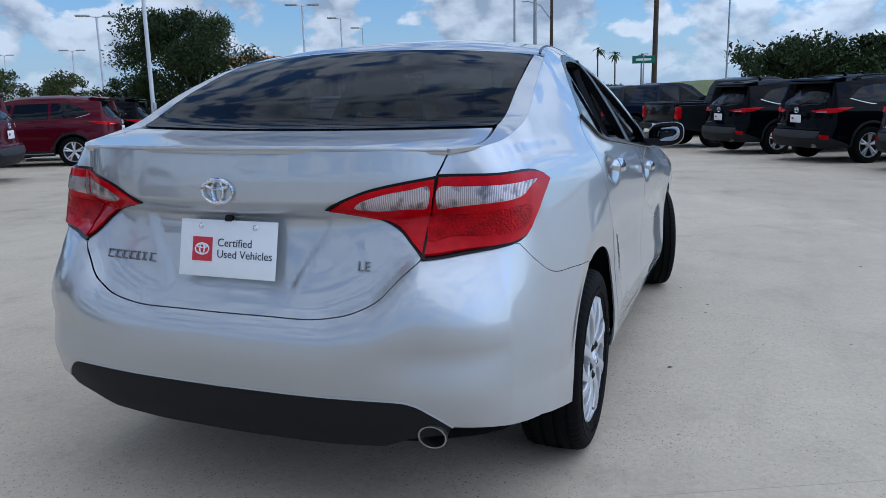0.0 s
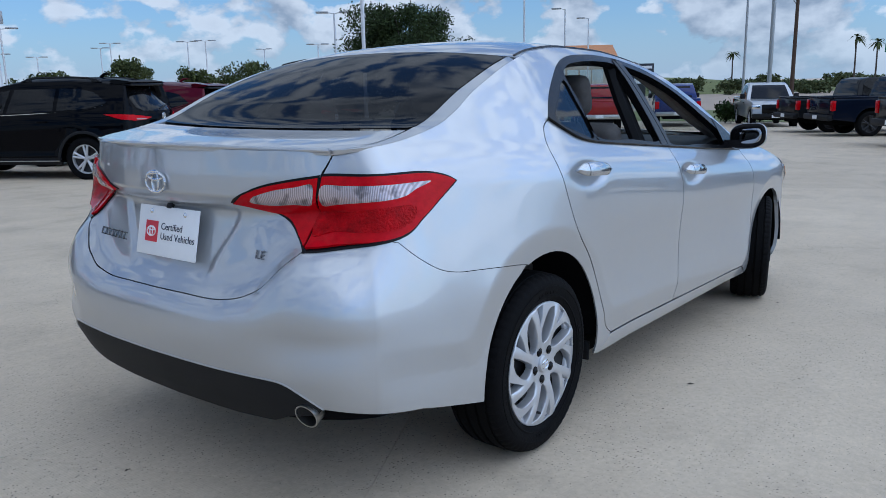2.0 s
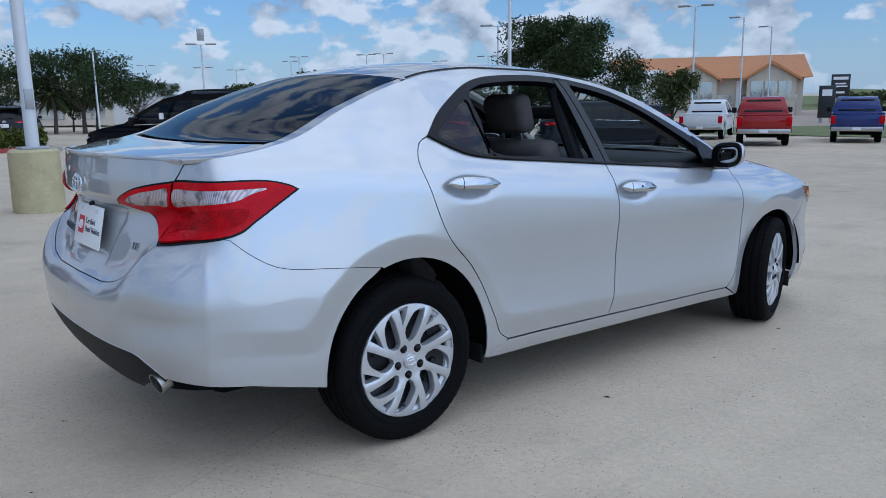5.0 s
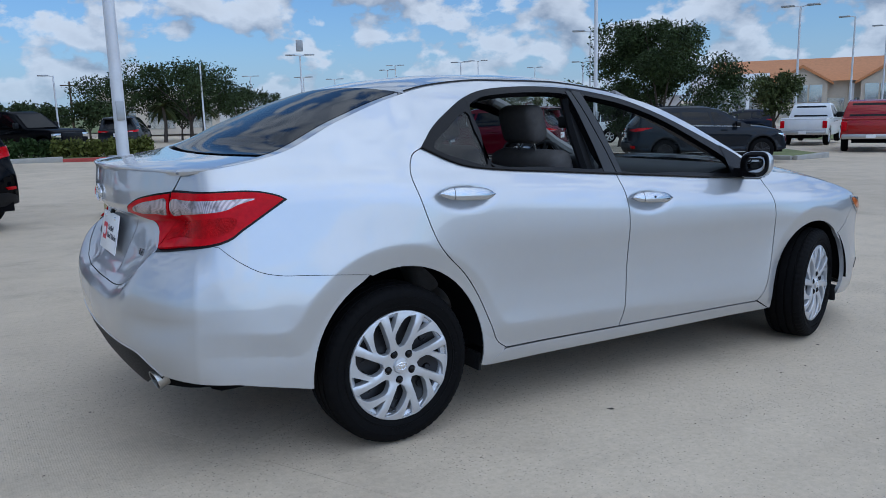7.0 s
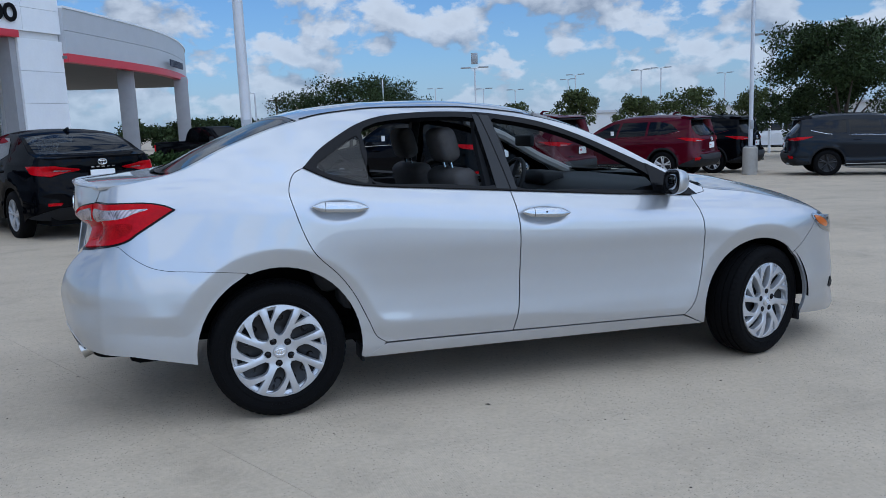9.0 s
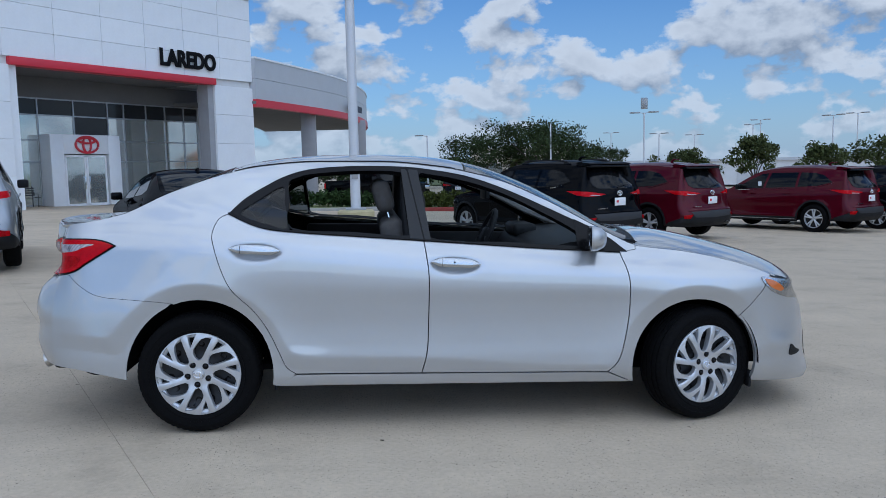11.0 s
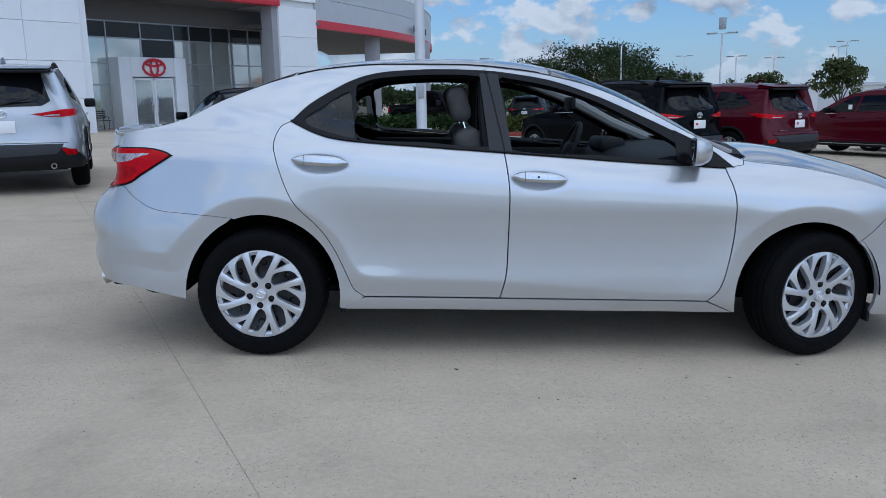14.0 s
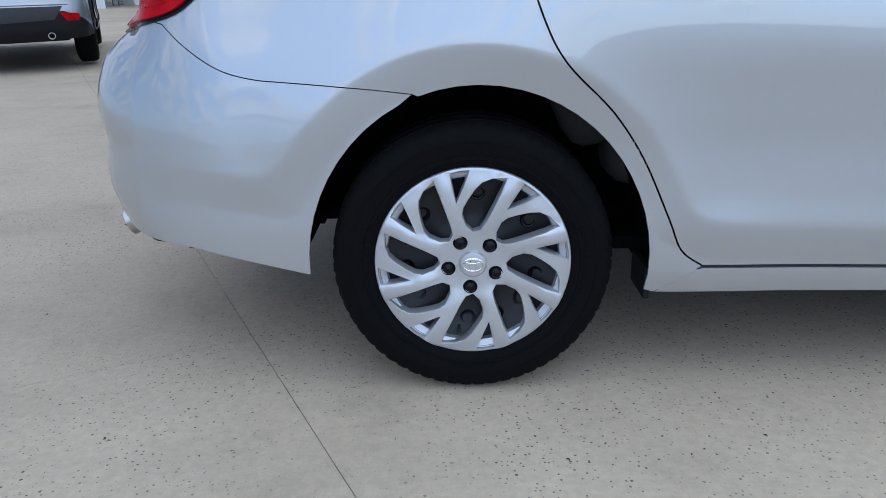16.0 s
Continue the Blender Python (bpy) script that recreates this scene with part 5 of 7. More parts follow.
def build_cabin(car):
    cab = new("cabin")
    cab.empty_display_size, cab.parent = 0.05, car
    tagged(cab, "grey cloth seats and a black dashboard")

    def seat(x, y, w, lean=-16):
        base = pose(x, y, 0.0)
        part("seat_cushion", cushion(bmesh.new(), -0.02, 0.50, -w / 2, w / 2, 0.42, 0.58, 0.06), M["seat"], cab, m=base)
        tilt = base @ pose(0.0, 0, 0.52, 0, lean, 0)
        bm = bmesh.new()
        cushion(bm, -0.07, 0.07, -w / 2, w / 2, -0.02, 0.60, 0.055)
        part("seat_back", bm, M["seat"], cab, m=tilt)
        bm = bmesh.new()
        cushion(bm, -0.05, 0.055, -0.135, 0.135, 0.635, 0.82, 0.045)
        part("headrest", bm, M["seat"], cab, m=tilt)
        for yy in (-0.06, 0.06):
            part("headrest_post", tube(bmesh.new(), [(0, yy, 0.56), (0, yy, 0.68)], 0.007, 8), M["chrome"], cab, m=tilt)
    for y in (-0.37, 0.37):
        seat(1.16, y, 0.52)
    # rear bench
    part("seat_cushion", cushion(bmesh.new(), 0.33, 0.86, -0.64, 0.64, 0.42, 0.57, 0.06), M["seat"], cab)
    tilt = pose(0.32, 0, 0.52, 0, -24, 0)
    part("seat_back", cushion(bmesh.new(), -0.07, 0.07, -0.62, 0.62, 0.0, 0.56, 0.06), M["seat"], cab, m=tilt)
    for y in (-0.36, 0.36):
        part("headrest", cushion(bmesh.new(), -0.05, 0.05, -0.125, 0.125, 0.54, 0.68, 0.04), M["seat"], cab, m=tilt @ pose(0, y, 0))
    part("parcel_shelf", boxed(-0.46, 0.14, -0.60, 0.60, 1.00, 1.03, 0.01), M["dash"], cab)
    # dashboard, wheel
    bm = bmesh.new()
    prism(bm, spline([(1.80, 0.62), (1.82, 0.86), (1.90, 0.955), (2.10, 0.985), (2.40, 0.96), (2.42, 0.6)], 4), -0.70, 0.70)
    part("dashboard", bm, M["dash"], cab)
    part("dial_hood", cushion(bmesh.new(), 1.84, 2.0, 0.20, 0.54, 0.93, 1.02, 0.03), M["dash"], cab)
    bm = bmesh.new()
    tube(bm, [(0.185 * math.cos(a), 0.185 * math.sin(a), 0) for a in np.linspace(0, 2 * math.pi, 33)], 0.015, 8, False)
    for a in (0.15, math.pi - 0.15, -math.pi / 2):
        tube(bm, [(0, 0, -0.01), (0.18 * math.cos(a), 0.18 * math.sin(a), 0)], 0.014, 6)
    cushion(bm, -0.07, 0.07, -0.06, 0.06, -0.03, 0.02, 0.025)
    part("steering_wheel", bm, M["dash"], cab, m=pose(1.67, 0.37, 0.93, 0, -66, 0) @ pose(0, 0, 0, 0, 0, 90))
    part("centre_console", cushion(bmesh.new(), 1.0, 1.85, -0.11, 0.11, 0.35, 0.64, 0.03), M["dash"], cab)
    for sg in (-1, 1):
        bm = bmesh.new()
        box(bm, 0.45, 1.15, sg * 0.70, sg * 0.745, 0.36, 0.99, 0.02)
        box(bm, 1.20, 2.20, sg * 0.70, sg * 0.745, 0.36, 0.93, 0.02)
        box(bm, 0.55, 1.10, sg * 0.66, sg * 0.72, 0.68, 0.74, 0.02)
        box(bm, 1.30, 2.0, sg * 0.66, sg * 0.72, 0.68, 0.74, 0.02)
        part("door_card", bm, M["dash"], cab)
        bm = bmesh.new()
        tube(bm, [(1.10, sg * 0.69, 0.6), (1.10, sg * 0.69, 1.0), (1.085, sg * 0.60, 1.2), (1.09, sg * 0.53, 1.37)], 0.035, 8)
        part("pillar_trim", bm, M["dash"], cab)
        bm = bmesh.new()
        tube(bm, [(2.30, sg * 0.66, 0.98), (2.0, sg * 0.60, 1.10), (1.7, sg * 0.53, 1.25), (1.42, sg * 0.50, 1.355)], 0.032, 8)
        part("pillar_trim", bm, M["liner"], cab)
        bm = bmesh.new()
        tube(bm, [(0.32, sg * 0.60, 1.14), (0.25, sg * 0.585, 1.22), (0.28, sg * 0.54, 1.31)], 0.06, 8)
        part("pillar_trim", bm, M["dash"], cab)
    patch("headliner", [(0.15, -0.9), (1.40, -0.9), (1.40, 0.9), (0.15, 0.9)], sedan_shell.top, M["liner"], cab, cell=(0.08, 0.1), sign=-1, lift=-0.045, flange=0.0)
    part("rear_mirror", cushion(bmesh.new(), 1.60, 1.63, -0.11, 0.11, 1.19, 1.26, 0.012), M["dash"], cab)
    part("cabin_floor", boxed(0.3, 2.3, -0.72, 0.72, 0.30, 0.33), M["under"], cab)


sedan = build_sedan()

# ---- other vehicles ----
suv_shell = Shell(
    plan=[(-1.05, 0), (-1.03, -0.4), (-0.98, -0.68), (-0.86, -0.86), (-0.62, -0.925), (0.0, -0.95), (1.4, -0.96), (2.6, -0.952), (3.15, -0.93), (3.5, -0.82), (3.72, -0.55), (3.80, -0.25), (3.82, 0)],
    side=Curve((0.2, 0.07), (0.3, 0.03), (0.42, 0.0), (0.52, 0.014), (0.64, 0.012), (0.78, 0.0), (0.9, 0.016), (0.98, 0.05), (1.15, 0.105), (1.35, 0.19), (1.5, 0.26), (1.62, 0.35), (1.75, 0.5)),
    tail=Curve((0.3, 0.12), (0.42, 0.02), (0.56, 0.0), (0.66, 0.02), (0.72, 0.06), (0.95, 0.075), (1.06, 0.085), (1.15, 0.13), (1.3, 0.26), (1.5, 0.42), (1.64, 0.52), (1.74, 0.58)),
    nose=Curve((0.2, 0.06), (0.35, 0.0), (0.6, 0.01), (0.8, 0.06), (0.95, 0.18), (1.1, 0.4)),
    belt=Curve((-1.0, 1.16), (0.0, 1.11), (1.5, 1.06), (2.6, 1.02), (3.8, 0.98)),
    rail=Curve((-0.50, 1.58), (-0.2, 1.625), (0.4, 1.66), (1.0, 1.655), (1.5, 1.60), (1.9, 1.44), (2.3, 1.20), (2.5, 1.10), (2.7, 1.06), (3.1, 1.00), (3.4, 0.93), (3.6, 0.85)),
    middle=Curve((-0.50, 1.665), (-0.2, 1.70), (0.4, 1.73), (1.0, 1.72), (1.5, 1.665), (1.9, 1.50), (2.3, 1.27), (2.55, 1.13), (2.9, 1.10), (3.3, 1.03), (3.6, 0.93), (3.72, 0.85)),
    bow=Curve((-0.50, 0.10), (0.0, 0.03), (1.4, -0.05), (2.5, -0.14), (3.3, -0.16), (3.72, -0.25)),
    wheels=[(0.0, 0.37), (2.85, 0.37)], haunch=0.05, arch=0.44, flare=0.018, crown=3.0, tail_curve=0.12)


def alloy_wheel(parent, at, right, r=0.37, w=0.115, dark=False, turn=0.0):
    """A wheel with five double spokes, shared by the parked vehicles."""
    hub = new("wheel")
    hub.empty_display_size, hub.parent = 0.1, parent
    hub.matrix_basis = pose(*at, 0, 0, turn + (0 if right else 180)) @ Matrix.Scale(r / 0.37, 4)
    key = "alloy_dark" if dark else "alloy"
    if key not in WHEELS:
        bm = lathe(bmesh.new(), [(0.235, -0.08), (0.25, -0.105), (0.30, -w), (0.345, -0.105), (0.362, -0.085), (0.370, -0.04), (0.366, 0), (0.370, 0.04), (0.362, 0.085), (0.30, w), (0.235, 0.08)], 40)
        t = part("tyre", bm, M["rubber"], hub)
        bm = bmesh.new()
        lathe(bm, [(0.225, -0.04), (0.232, -0.098), (0.245, -0.100), (0.25, -0.09)], 40)
        lathe(bm, [(0.0, -0.085), (0.04, -0.085), (0.055, -0.07), (0.06, -0.04)], 20)
        for k in range(5):
            for off in (-0.16, 0.16):
                a = 2 * math.pi * k / 5 + 0.3
                p, q = (0.04 * math.cos(a), 0.04 * math.sin(a)), (0.235 * math.cos(a + off), 0.235 * math.sin(a + off))
                tube(bm, [(p[0], -0.075, p[1]), (q[0], -0.088, q[1])], [0.022, 0.02], 6)
        c = part("alloy", bm, M["steel_dark"] if dark else M["cap_silver"], hub)
        bm = lathe(bmesh.new(), [(0.0, -0.03), (0.15, -0.03), (0.232, -0.05)], 32)
        d = part("brake_disc", bm, M["steel_dark"], hub)
        WHEELS[key] = (t, c, d)
    else:
        for o in WHEELS[key]:
            n = new(o.name.split(".")[0], o.data)
            n.parent = hub
    return hub


WHEELS = {}


def build_suv(color, label, at, heading, group="parked sport utility vehicles", dark_wheels=False, rails=True, scale=1.0):
    sh = suv_shell
    F, T, end = sh.flank, sh.top, sh.s[-1]
    car = thing("parked_suv", label, "car", group, (*at, float(fall(*at))), heading)
    car.scale = (scale, scale, scale)
    col = M[color]

    def two(name, poly, fn, mat, sign, label="", **kw):
        kw = {"cell": 0.09, "flange": 0.03} | kw
        for side in (False, True):
            patch(name, poly, fn, mat, car, sign=sign, mirror=side, label=label, **kw)
    # body side from the middle of the tail to the middle of the nose
    rail = [(sh.sx(float(x)), float(sh.rail(x))) for x in np.linspace(-0.40, 3.45, 60)]
    a1, a2 = arch_line(sh, 0.0, 0.37, 0.43, 0.33, 18), arch_line(sh, 2.85, 0.37, 0.43, 0.33, 18)
    body = [(0.0, 0.62), (0.0, 1.10), (sh.sy(-0.55), 1.12), (sh.sy(-0.70), 1.16), (sh.sy(-0.74), 1.55)] + rail + [(sh.sn(-0.5), 0.87), (end, 0.86), (end, 0.45), (sh.sn(-0.6), 0.40)] \
        + [(sh.sx(3.32), 0.36)] + a2[::-1] + a1[::-1] + [(sh.sx(-0.55), 0.42), (sh.sy(-0.7), 0.60)]
    two("body_side", body, F, col, 1)
    low = [(0.0, 0.615), (sh.sy(-0.7), 0.595), (sh.sx(-0.55), 0.415), (sh.sx(-0.44), 0.34), (sh.sy(-0.6), 0.31), (0.0, 0.31)]
    two("bumper_skirt", low, F, M["plastic"], 1, lift=0.002)
    two("sill_skirt", line(sh, [(0.44, 0.40), (2.40, 0.40), (2.40, 0.28), (0.44, 0.28)], curved=False), F, M["plastic"], 1, lift=0.004)
    for xw in (0.0, 2.85):
        ring = arch_line(sh, xw, 0.37, 0.475, 0.36, 20) + arch_line(sh, xw, 0.37, 0.428, 0.36, 20)[::-1]
        two("arch_trim", ring, F, M["plastic"], 1, lift=0.006, flange=0.02)
    # glass
    two("side_window", line(sh, [(-0.40, 1.29), (-0.16, 1.47), (0.08, 1.525), (0.45, 1.54), (0.47, 1.17), (-0.05, 1.20)], curved=False), F, M["glass_dark"], 1, lift=0.004, flange=0.006)
    two("side_window", line(sh, [(0.52, 1.54), (1.28, 1.53), (1.38, 1.14), (0.54, 1.165)], curved=False), F, M["glass_dark"], 1, lift=0.004, flange=0.006)
    two("side_window", line(sh, [(1.36, 1.525), (1.55, 1.50), (1.85, 1.36), (2.2, 1.16), (2.22, 1.10), (1.45, 1.135)], curved=False), F, M["glass_dark"], 1, lift=0.004, flange=0.006)
    back = [(0.0, 1.13), (sh.sy(-0.5), 1.14), (sh.sy(-0.64), 1.20), (sh.sy(-0.60), 1.56), (sh.sy(-0.3), 1.60), (0.0, 1.60)]
    full = back + [(-s, z) for s, z in back[::-1][1:-1]]
    patch("tailgate_panel", [(0.0, 1.09), (sh.sy(-0.72), 1.12), (sh.sy(-0.745), 1.66), (0.0, 1.68), (-sh.sy(-0.745), 1.66), (-sh.sy(-0.72), 1.12)], F, col, car, sign=1, cell=0.09, lift=-0.001)
    patch("rear_window", full, F, M["glass_dark"], car, sign=1, cell=0.09, lift=0.006, flange=0.006, label="dark rear window")
    two("tail_light", [(sh.sy(-0.36), 1.035), (sh.sy(-0.60), 1.065), (sh.sy(-0.80), 1.085), (sh.sx(-0.62), 1.10), (sh.sx(-0.36), 1.10), (sh.sx(-0.52), 1.06), (sh.sx(-0.66), 1.02), (sh.sy(-0.80), 0.99), (sh.sy(-0.52), 1.0)], F, M["lamp_red"], 1, lift=0.012, flange=0.02, cell=0.05, label="thin red tail light wrapping the corner")
    two("reversing_lens", [(sh.sy(-0.50), 1.018), (sh.sy(-0.74), 1.028), (sh.sy(-0.74), 1.008), (sh.sy(-0.52), 1.006)], F, M["lamp_clear"], 1, lift=0.015, flange=0.004, cell=0.05, label="narrow clear reversing lens")
    two("bumper_strip", [(0.0, 0.705), (sh.sy(-0.72), 0.69), (sh.sy(-0.76), 0.66), (0.0, 0.672)], F, col, 1, lift=0.012, flange=0.02, cell=0.06)
    two("bumper_recess", [(0.0, 0.655), (sh.sy(-0.70), 0.645), (sh.sy(-0.60), 0.52), (0.0, 0.50)], F, M["rub_grey"], 1, lift=0.006, flange=0.01, cell=0.06, label="dark grey lower bumper")
    two("reflector", [(sh.sy(-0.66), 0.585), (sh.sy(-0.84), 0.57), (sh.sy(-0.84), 0.50), (sh.sy(-0.72), 0.50)], F, M["lamp_dark_red"], 1, lift=0.008, flange=0.01, cell=0.05, label="low red reflector")
    two("headlight", [(sh.sx(3.3), 0.86), (sh.sx(3.52), 0.85), (sh.sn(-0.5), 0.80), (sh.sn(-0.5), 0.73), (sh.sx(3.5), 0.76)], F, M["chrome"], 1, lift=0.008, flange=0.02, cell=0.05, label="clear headlight")
    two("grille", [(end, 0.80), (sh.sn(-0.45), 0.76), (sh.sn(-0.55), 0.50), (end, 0.48)], F, M["gloss_black"], 1, lift=0.006, flange=0.01, label="black grille")
    roof = [(-0.50, 0), (-0.50, 1)] + [(float(x), 1.0) for x in np.linspace(-0.4, 1.4, 16)] + [(1.45, 0.9), (1.42, 0)]
    two("roof", roof, T, col, -1)
    two("windscreen", [(1.44, 0), (1.47, 0.96), (2.52, 0.96), (2.55, 0)], T, M["glass_tint"], -1, flange=0.005, label="windscreen")
    two("bonnet", [(2.56, 0), (2.52, 1.0), (3.3, 1.0), (3.66, 0.6), (3.70, 0)], T, col, -1)
    two("pillar", [(1.42, 0.955), (1.42, 1.0), (2.53, 1.0), (2.52, 0.955)], T, col, -1, flange=0.005)
    bm = bmesh.new()
    prism(bm, [(-0.76, 1.618), (-0.72, 1.640), (-0.45, 1.678), (-0.36, 1.65), (-0.46, 1.575)], -0.61, 0.61)
    bmesh.ops.bevel(bm, geom=bm.edges[:], offset=0.012, segments=2, affect="EDGES")
    part("roof_spoiler", bm, col, car)
    part("spoiler_lip", boxed(-0.755, -0.56, -0.58, 0.58, 1.560, 1.606, 0.02), M["gloss_black"], car, "black underside of the roof spoiler")
    wp = F(0.0, 1.20)
    bm = tube(bmesh.new(), [(float(wp[0]) - 0.03, 0.0, 1.155), (float(wp[0]) - 0.03, -0.12, 1.19), (float(wp[0]) + 0.0, -0.36, 1.235)], [0.022, 0.014, 0.008], 6)
    part("rear_wiper", bm, M["plastic"], car, "black rear wiper")
    bm = tube(bmesh.new(), [(0.12, 0.0, 1.72), (0.05, 0.0, 1.78), (-0.10, 0.0, 1.772)], [0.035, 0.022, 0.008], 6)
    part("aerial_fin", bm, col, car)
    bm = bmesh.new()
    for j in range(9):
        box(bm, -0.965, -0.958, 0.30 + 0.033 * j, 0.322 + 0.033 * j, 0.742, 0.762)
    part("name_badge", bm, M["chrome"], car, "small chrome name badge")
    if rails:
        for sg in (-1, 1):
            bm = bmesh.new()
            pts = [T(float(x), 0.93) for x in np.linspace(-0.30, 1.25, 12)]
            tube(bm, [(p[0], sg * p[1], p[2] + 0.05 * math.sin(math.pi * min(1, 6 * i / 11, 6 * (11 - i) / 11) / 2)) for i, p in enumerate(pts)], 0.02, 6)
            for i in (1, 10):
                p = pts[i]
                box(bm, p[0] - 0.05, p[0] + 0.05, sg * p[1] - 0.022, sg * p[1] + 0.022, p[2] - 0.03, p[2] + 0.055, 0.012, 1)
            part("roof_rail", bm, M["plastic"], car, "black roof rail")
    for sg in (-1, 1):
        bm = boxed(2.02, 2.16, sg * 0.93, sg * 1.10, 1.10, 1.24, 0.03)
        part("side_mirror", bm, M["gloss_black"] if color != "silver_suv" else M["plastic"], car)
        bm = bmesh.new()
        pts = [F(sh.sx(x), z) for x, z in ((-0.44, 1.275), (-0.22, 1.215), (0.0, 1.165), (1.0, 1.125), (2.2, 1.085))]
        tube(bm, [(p[0], (sg * -1) * p[1] if sg > 0 else p[1], p[2]) for p in pts], 0.008, 5)
        part("belt_moulding", bm, M["chrome"], car, "bright strip below the side windows")
        for hx in (0.62, 1.62):
            part("door_handle", boxed(hx, hx + 0.20, sg * 0.945, sg * 0.975, 0.985, 1.015, 0.01), col, car)
        part("sill_strip", boxed(0.46, 2.36, sg * 0.955, sg * 0.968, 0.335, 0.352, 0.004), M["steel"], car, "bright strip along the sill")
    part("plate", boxed(-1.0, -0.99, -0.155, 0.155, 0.80, 0.955, 0.003), M["plate"], car, "white dealer plate")
    part("plate_mark", boxed(-1.004, -0.999, 0.05, 0.11, 0.86, 0.905), M["sign_red"], car, "red mark on the plate")
    part("window_sticker", boxed(1.50, 1.60, 0.865, 0.87, 1.18, 1.31), M["plate"], car, "white sticker in the side window")
    part("badge", oval_emblem(bmesh.new(), 0.07, 0.048, 0.006), M["chrome"], car, "chrome oval badge", m=pose(-0.985, 0, 1.045, 0, 0, -90))
    bm = bmesh.new()
    box(bm, -0.85, 3.55, -0.70, 0.70, 0.30, 0.60)
    part("underbody", bm, M["under"], car)
    bm = bmesh.new()
    lathe(bm, [(0.03, 0.4), (0.035, 0.0), (0.028, 0.0), (0.028, 0.2)], 12, "x")
    part("tail_pipe", bm, M["steel"], car, m=pose(-1.0, -0.55, 0.36))
    # a plain dark cabin behind the glass
    part("cabin", boxed(-0.5, 2.2, -0.66, 0.66, 0.6, 1.12, 0.05), M["dash"], car)
    for y in (-0.38, 0.38):
        part("seat", boxed(0.95, 1.12, y - 0.24, y + 0.24, 1.0, 1.48, 0.07), M["dash"], car)
        part("seat", boxed(0.0, 0.16, y - 0.24, y + 0.24, 1.0, 1.42, 0.07), M["dash"], car)
    for x in (0.0, 2.85):
        alloy_wheel(car, (x, -0.83, 0.37), True, dark=dark_wheels)
        alloy_wheel(car, (x, 0.83, 0.37), False, dark=dark_wheels)
    return car


def build_parked_sedan(color, label, at, heading):
    """A mid-size sedan on the same principles as the sport utility vehicles."""
    sh = sedan_shell
    F, T, end = sh.flank, sh.top, sh.s[-1]
    car = thing("parked_sedan", label, "car", "", (*at, float(fall(*at))), heading)
    car.scale = (1.045, 1.03, 1.0)
    col = M[color]

    def two(name, poly, fn, mat, sign, label="", **kw):
        kw = {"cell": 0.07, "flange": 0.02} | kw
        for side in (False, True):
            patch(name, poly, fn, mat, car, sign=sign, mirror=side, label=label, **kw)
    rail = [(sh.sx(float(x)), float(sh.rail(x))) for x in np.linspace(-0.74, 3.1, 60)]
    a1, a2 = arch_line(sh, 0.0, 0.32, 0.38, 0.26, 18), arch_line(sh, 2.67, 0.32, 0.375, 0.26, 18)
    body = [(0.0, 0.46), (0.0, 1.10), (sh.sy(-0.4), 1.10), (sh.sy(-0.645), 1.095)] + rail + [(sh.sn(-0.5), 0.67), (end, 0.67), (end, 0.22), (sh.sn(-0.6), 0.2), (sh.sx(3.1), 0.22)] + a2[::-1] + a1[::-1] + [(sh.sx(-0.5), 0.32), (sh.sy(-0.6), 0.45)]
    two("body_side", body, F, col, 1)
    two("bumper_skirt", [(0.0, 0.455), (sh.sy(-0.6), 0.445), (sh.sx(-0.5), 0.315), (sh.sy(-0.6), 0.28), (0.0, 0.28)], F, M["plastic"], 1, lift=0.002)
    two("side_window", line(sh, [(0.22, 1.13), (0.42, 1.29), (0.6, 1.345), (1.05, 1.36), (1.10, 1.02), (0.5, 1.06)], curved=False), F, M["glass_dark"], 1, lift=0.004, flange=0.005)
    two("side_window", line(sh, [(1.13, 1.355), (1.42, 1.31), (1.8, 1.15), (2.05, 1.0), (2.06, 0.965), (1.19, 1.01)], curved=False), F, M["glass_dark"], 1, lift=0.004, flange=0.005)
    two("boot_top", [(-0.91, 0), (-0.91, 1.0), (-0.5, 1.0), (-0.5, 0)], T, col, -1)
    two("rear_window", [(-0.50, 0), (-0.50, 0.9), (0.08, 0.93), (0.11, 0)], T, M["glass_dark"], -1, lift=0.003, flange=0.005, label="dark rear window")
    two("rear_pillar", [(-0.52, 0.9), (-0.52, 1.0), (0.12, 1.0), (0.08, 0.93)], T, col, -1)
    two("roof", [(0.10, 0), (0.10, 1.0)] + [(float(x), 1.0) for x in np.linspace(0.2, 1.4, 12)] + [(1.45, 0.9), (1.43, 0)], T, col, -1)
    two("windscreen", [(1.44, 0), (1.47, 0.95), (2.36, 0.95), (2.40, 0)], T, M["glass_tint"], -1, flange=0.005, label="windscreen")
    two("bonnet", [(2.41, 0), (2.38, 1.0), (3.2, 1.0), (3.5, 0.7), (3.57, 0)], T, col, -1)
    two("tail_light", [(sh.sy(-0.28), 0.945), (sh.sy(-0.6), 1.0), (sh.sx(-0.62), 1.0), (sh.sx(-0.45), 0.985), (sh.sx(-0.6), 0.90), (sh.sy(-0.7), 0.86), (sh.sy(-0.5), 0.90)], F, M["lamp_red"], 1, lift=0.012, cell=0.04, label="red tail light")
    two("lens", [(sh.sy(-0.40), 0.945), (sh.sy(-0.62), 0.955), (sh.sy(-0.66), 0.92), (sh.sy(-0.5), 0.925)], F, M["lamp_clear"], 1, lift=0.014, cell=0.04)
    two("reflector", [(sh.sy(-0.55), 0.52), (sh.sy(-0.72), 0.52), (sh.sy(-0.72), 0.48), (sh.sy(-0.58), 0.48)], F, M["lamp_dark_red"], 1, lift=0.008, flange=0.008, cell=0.04)
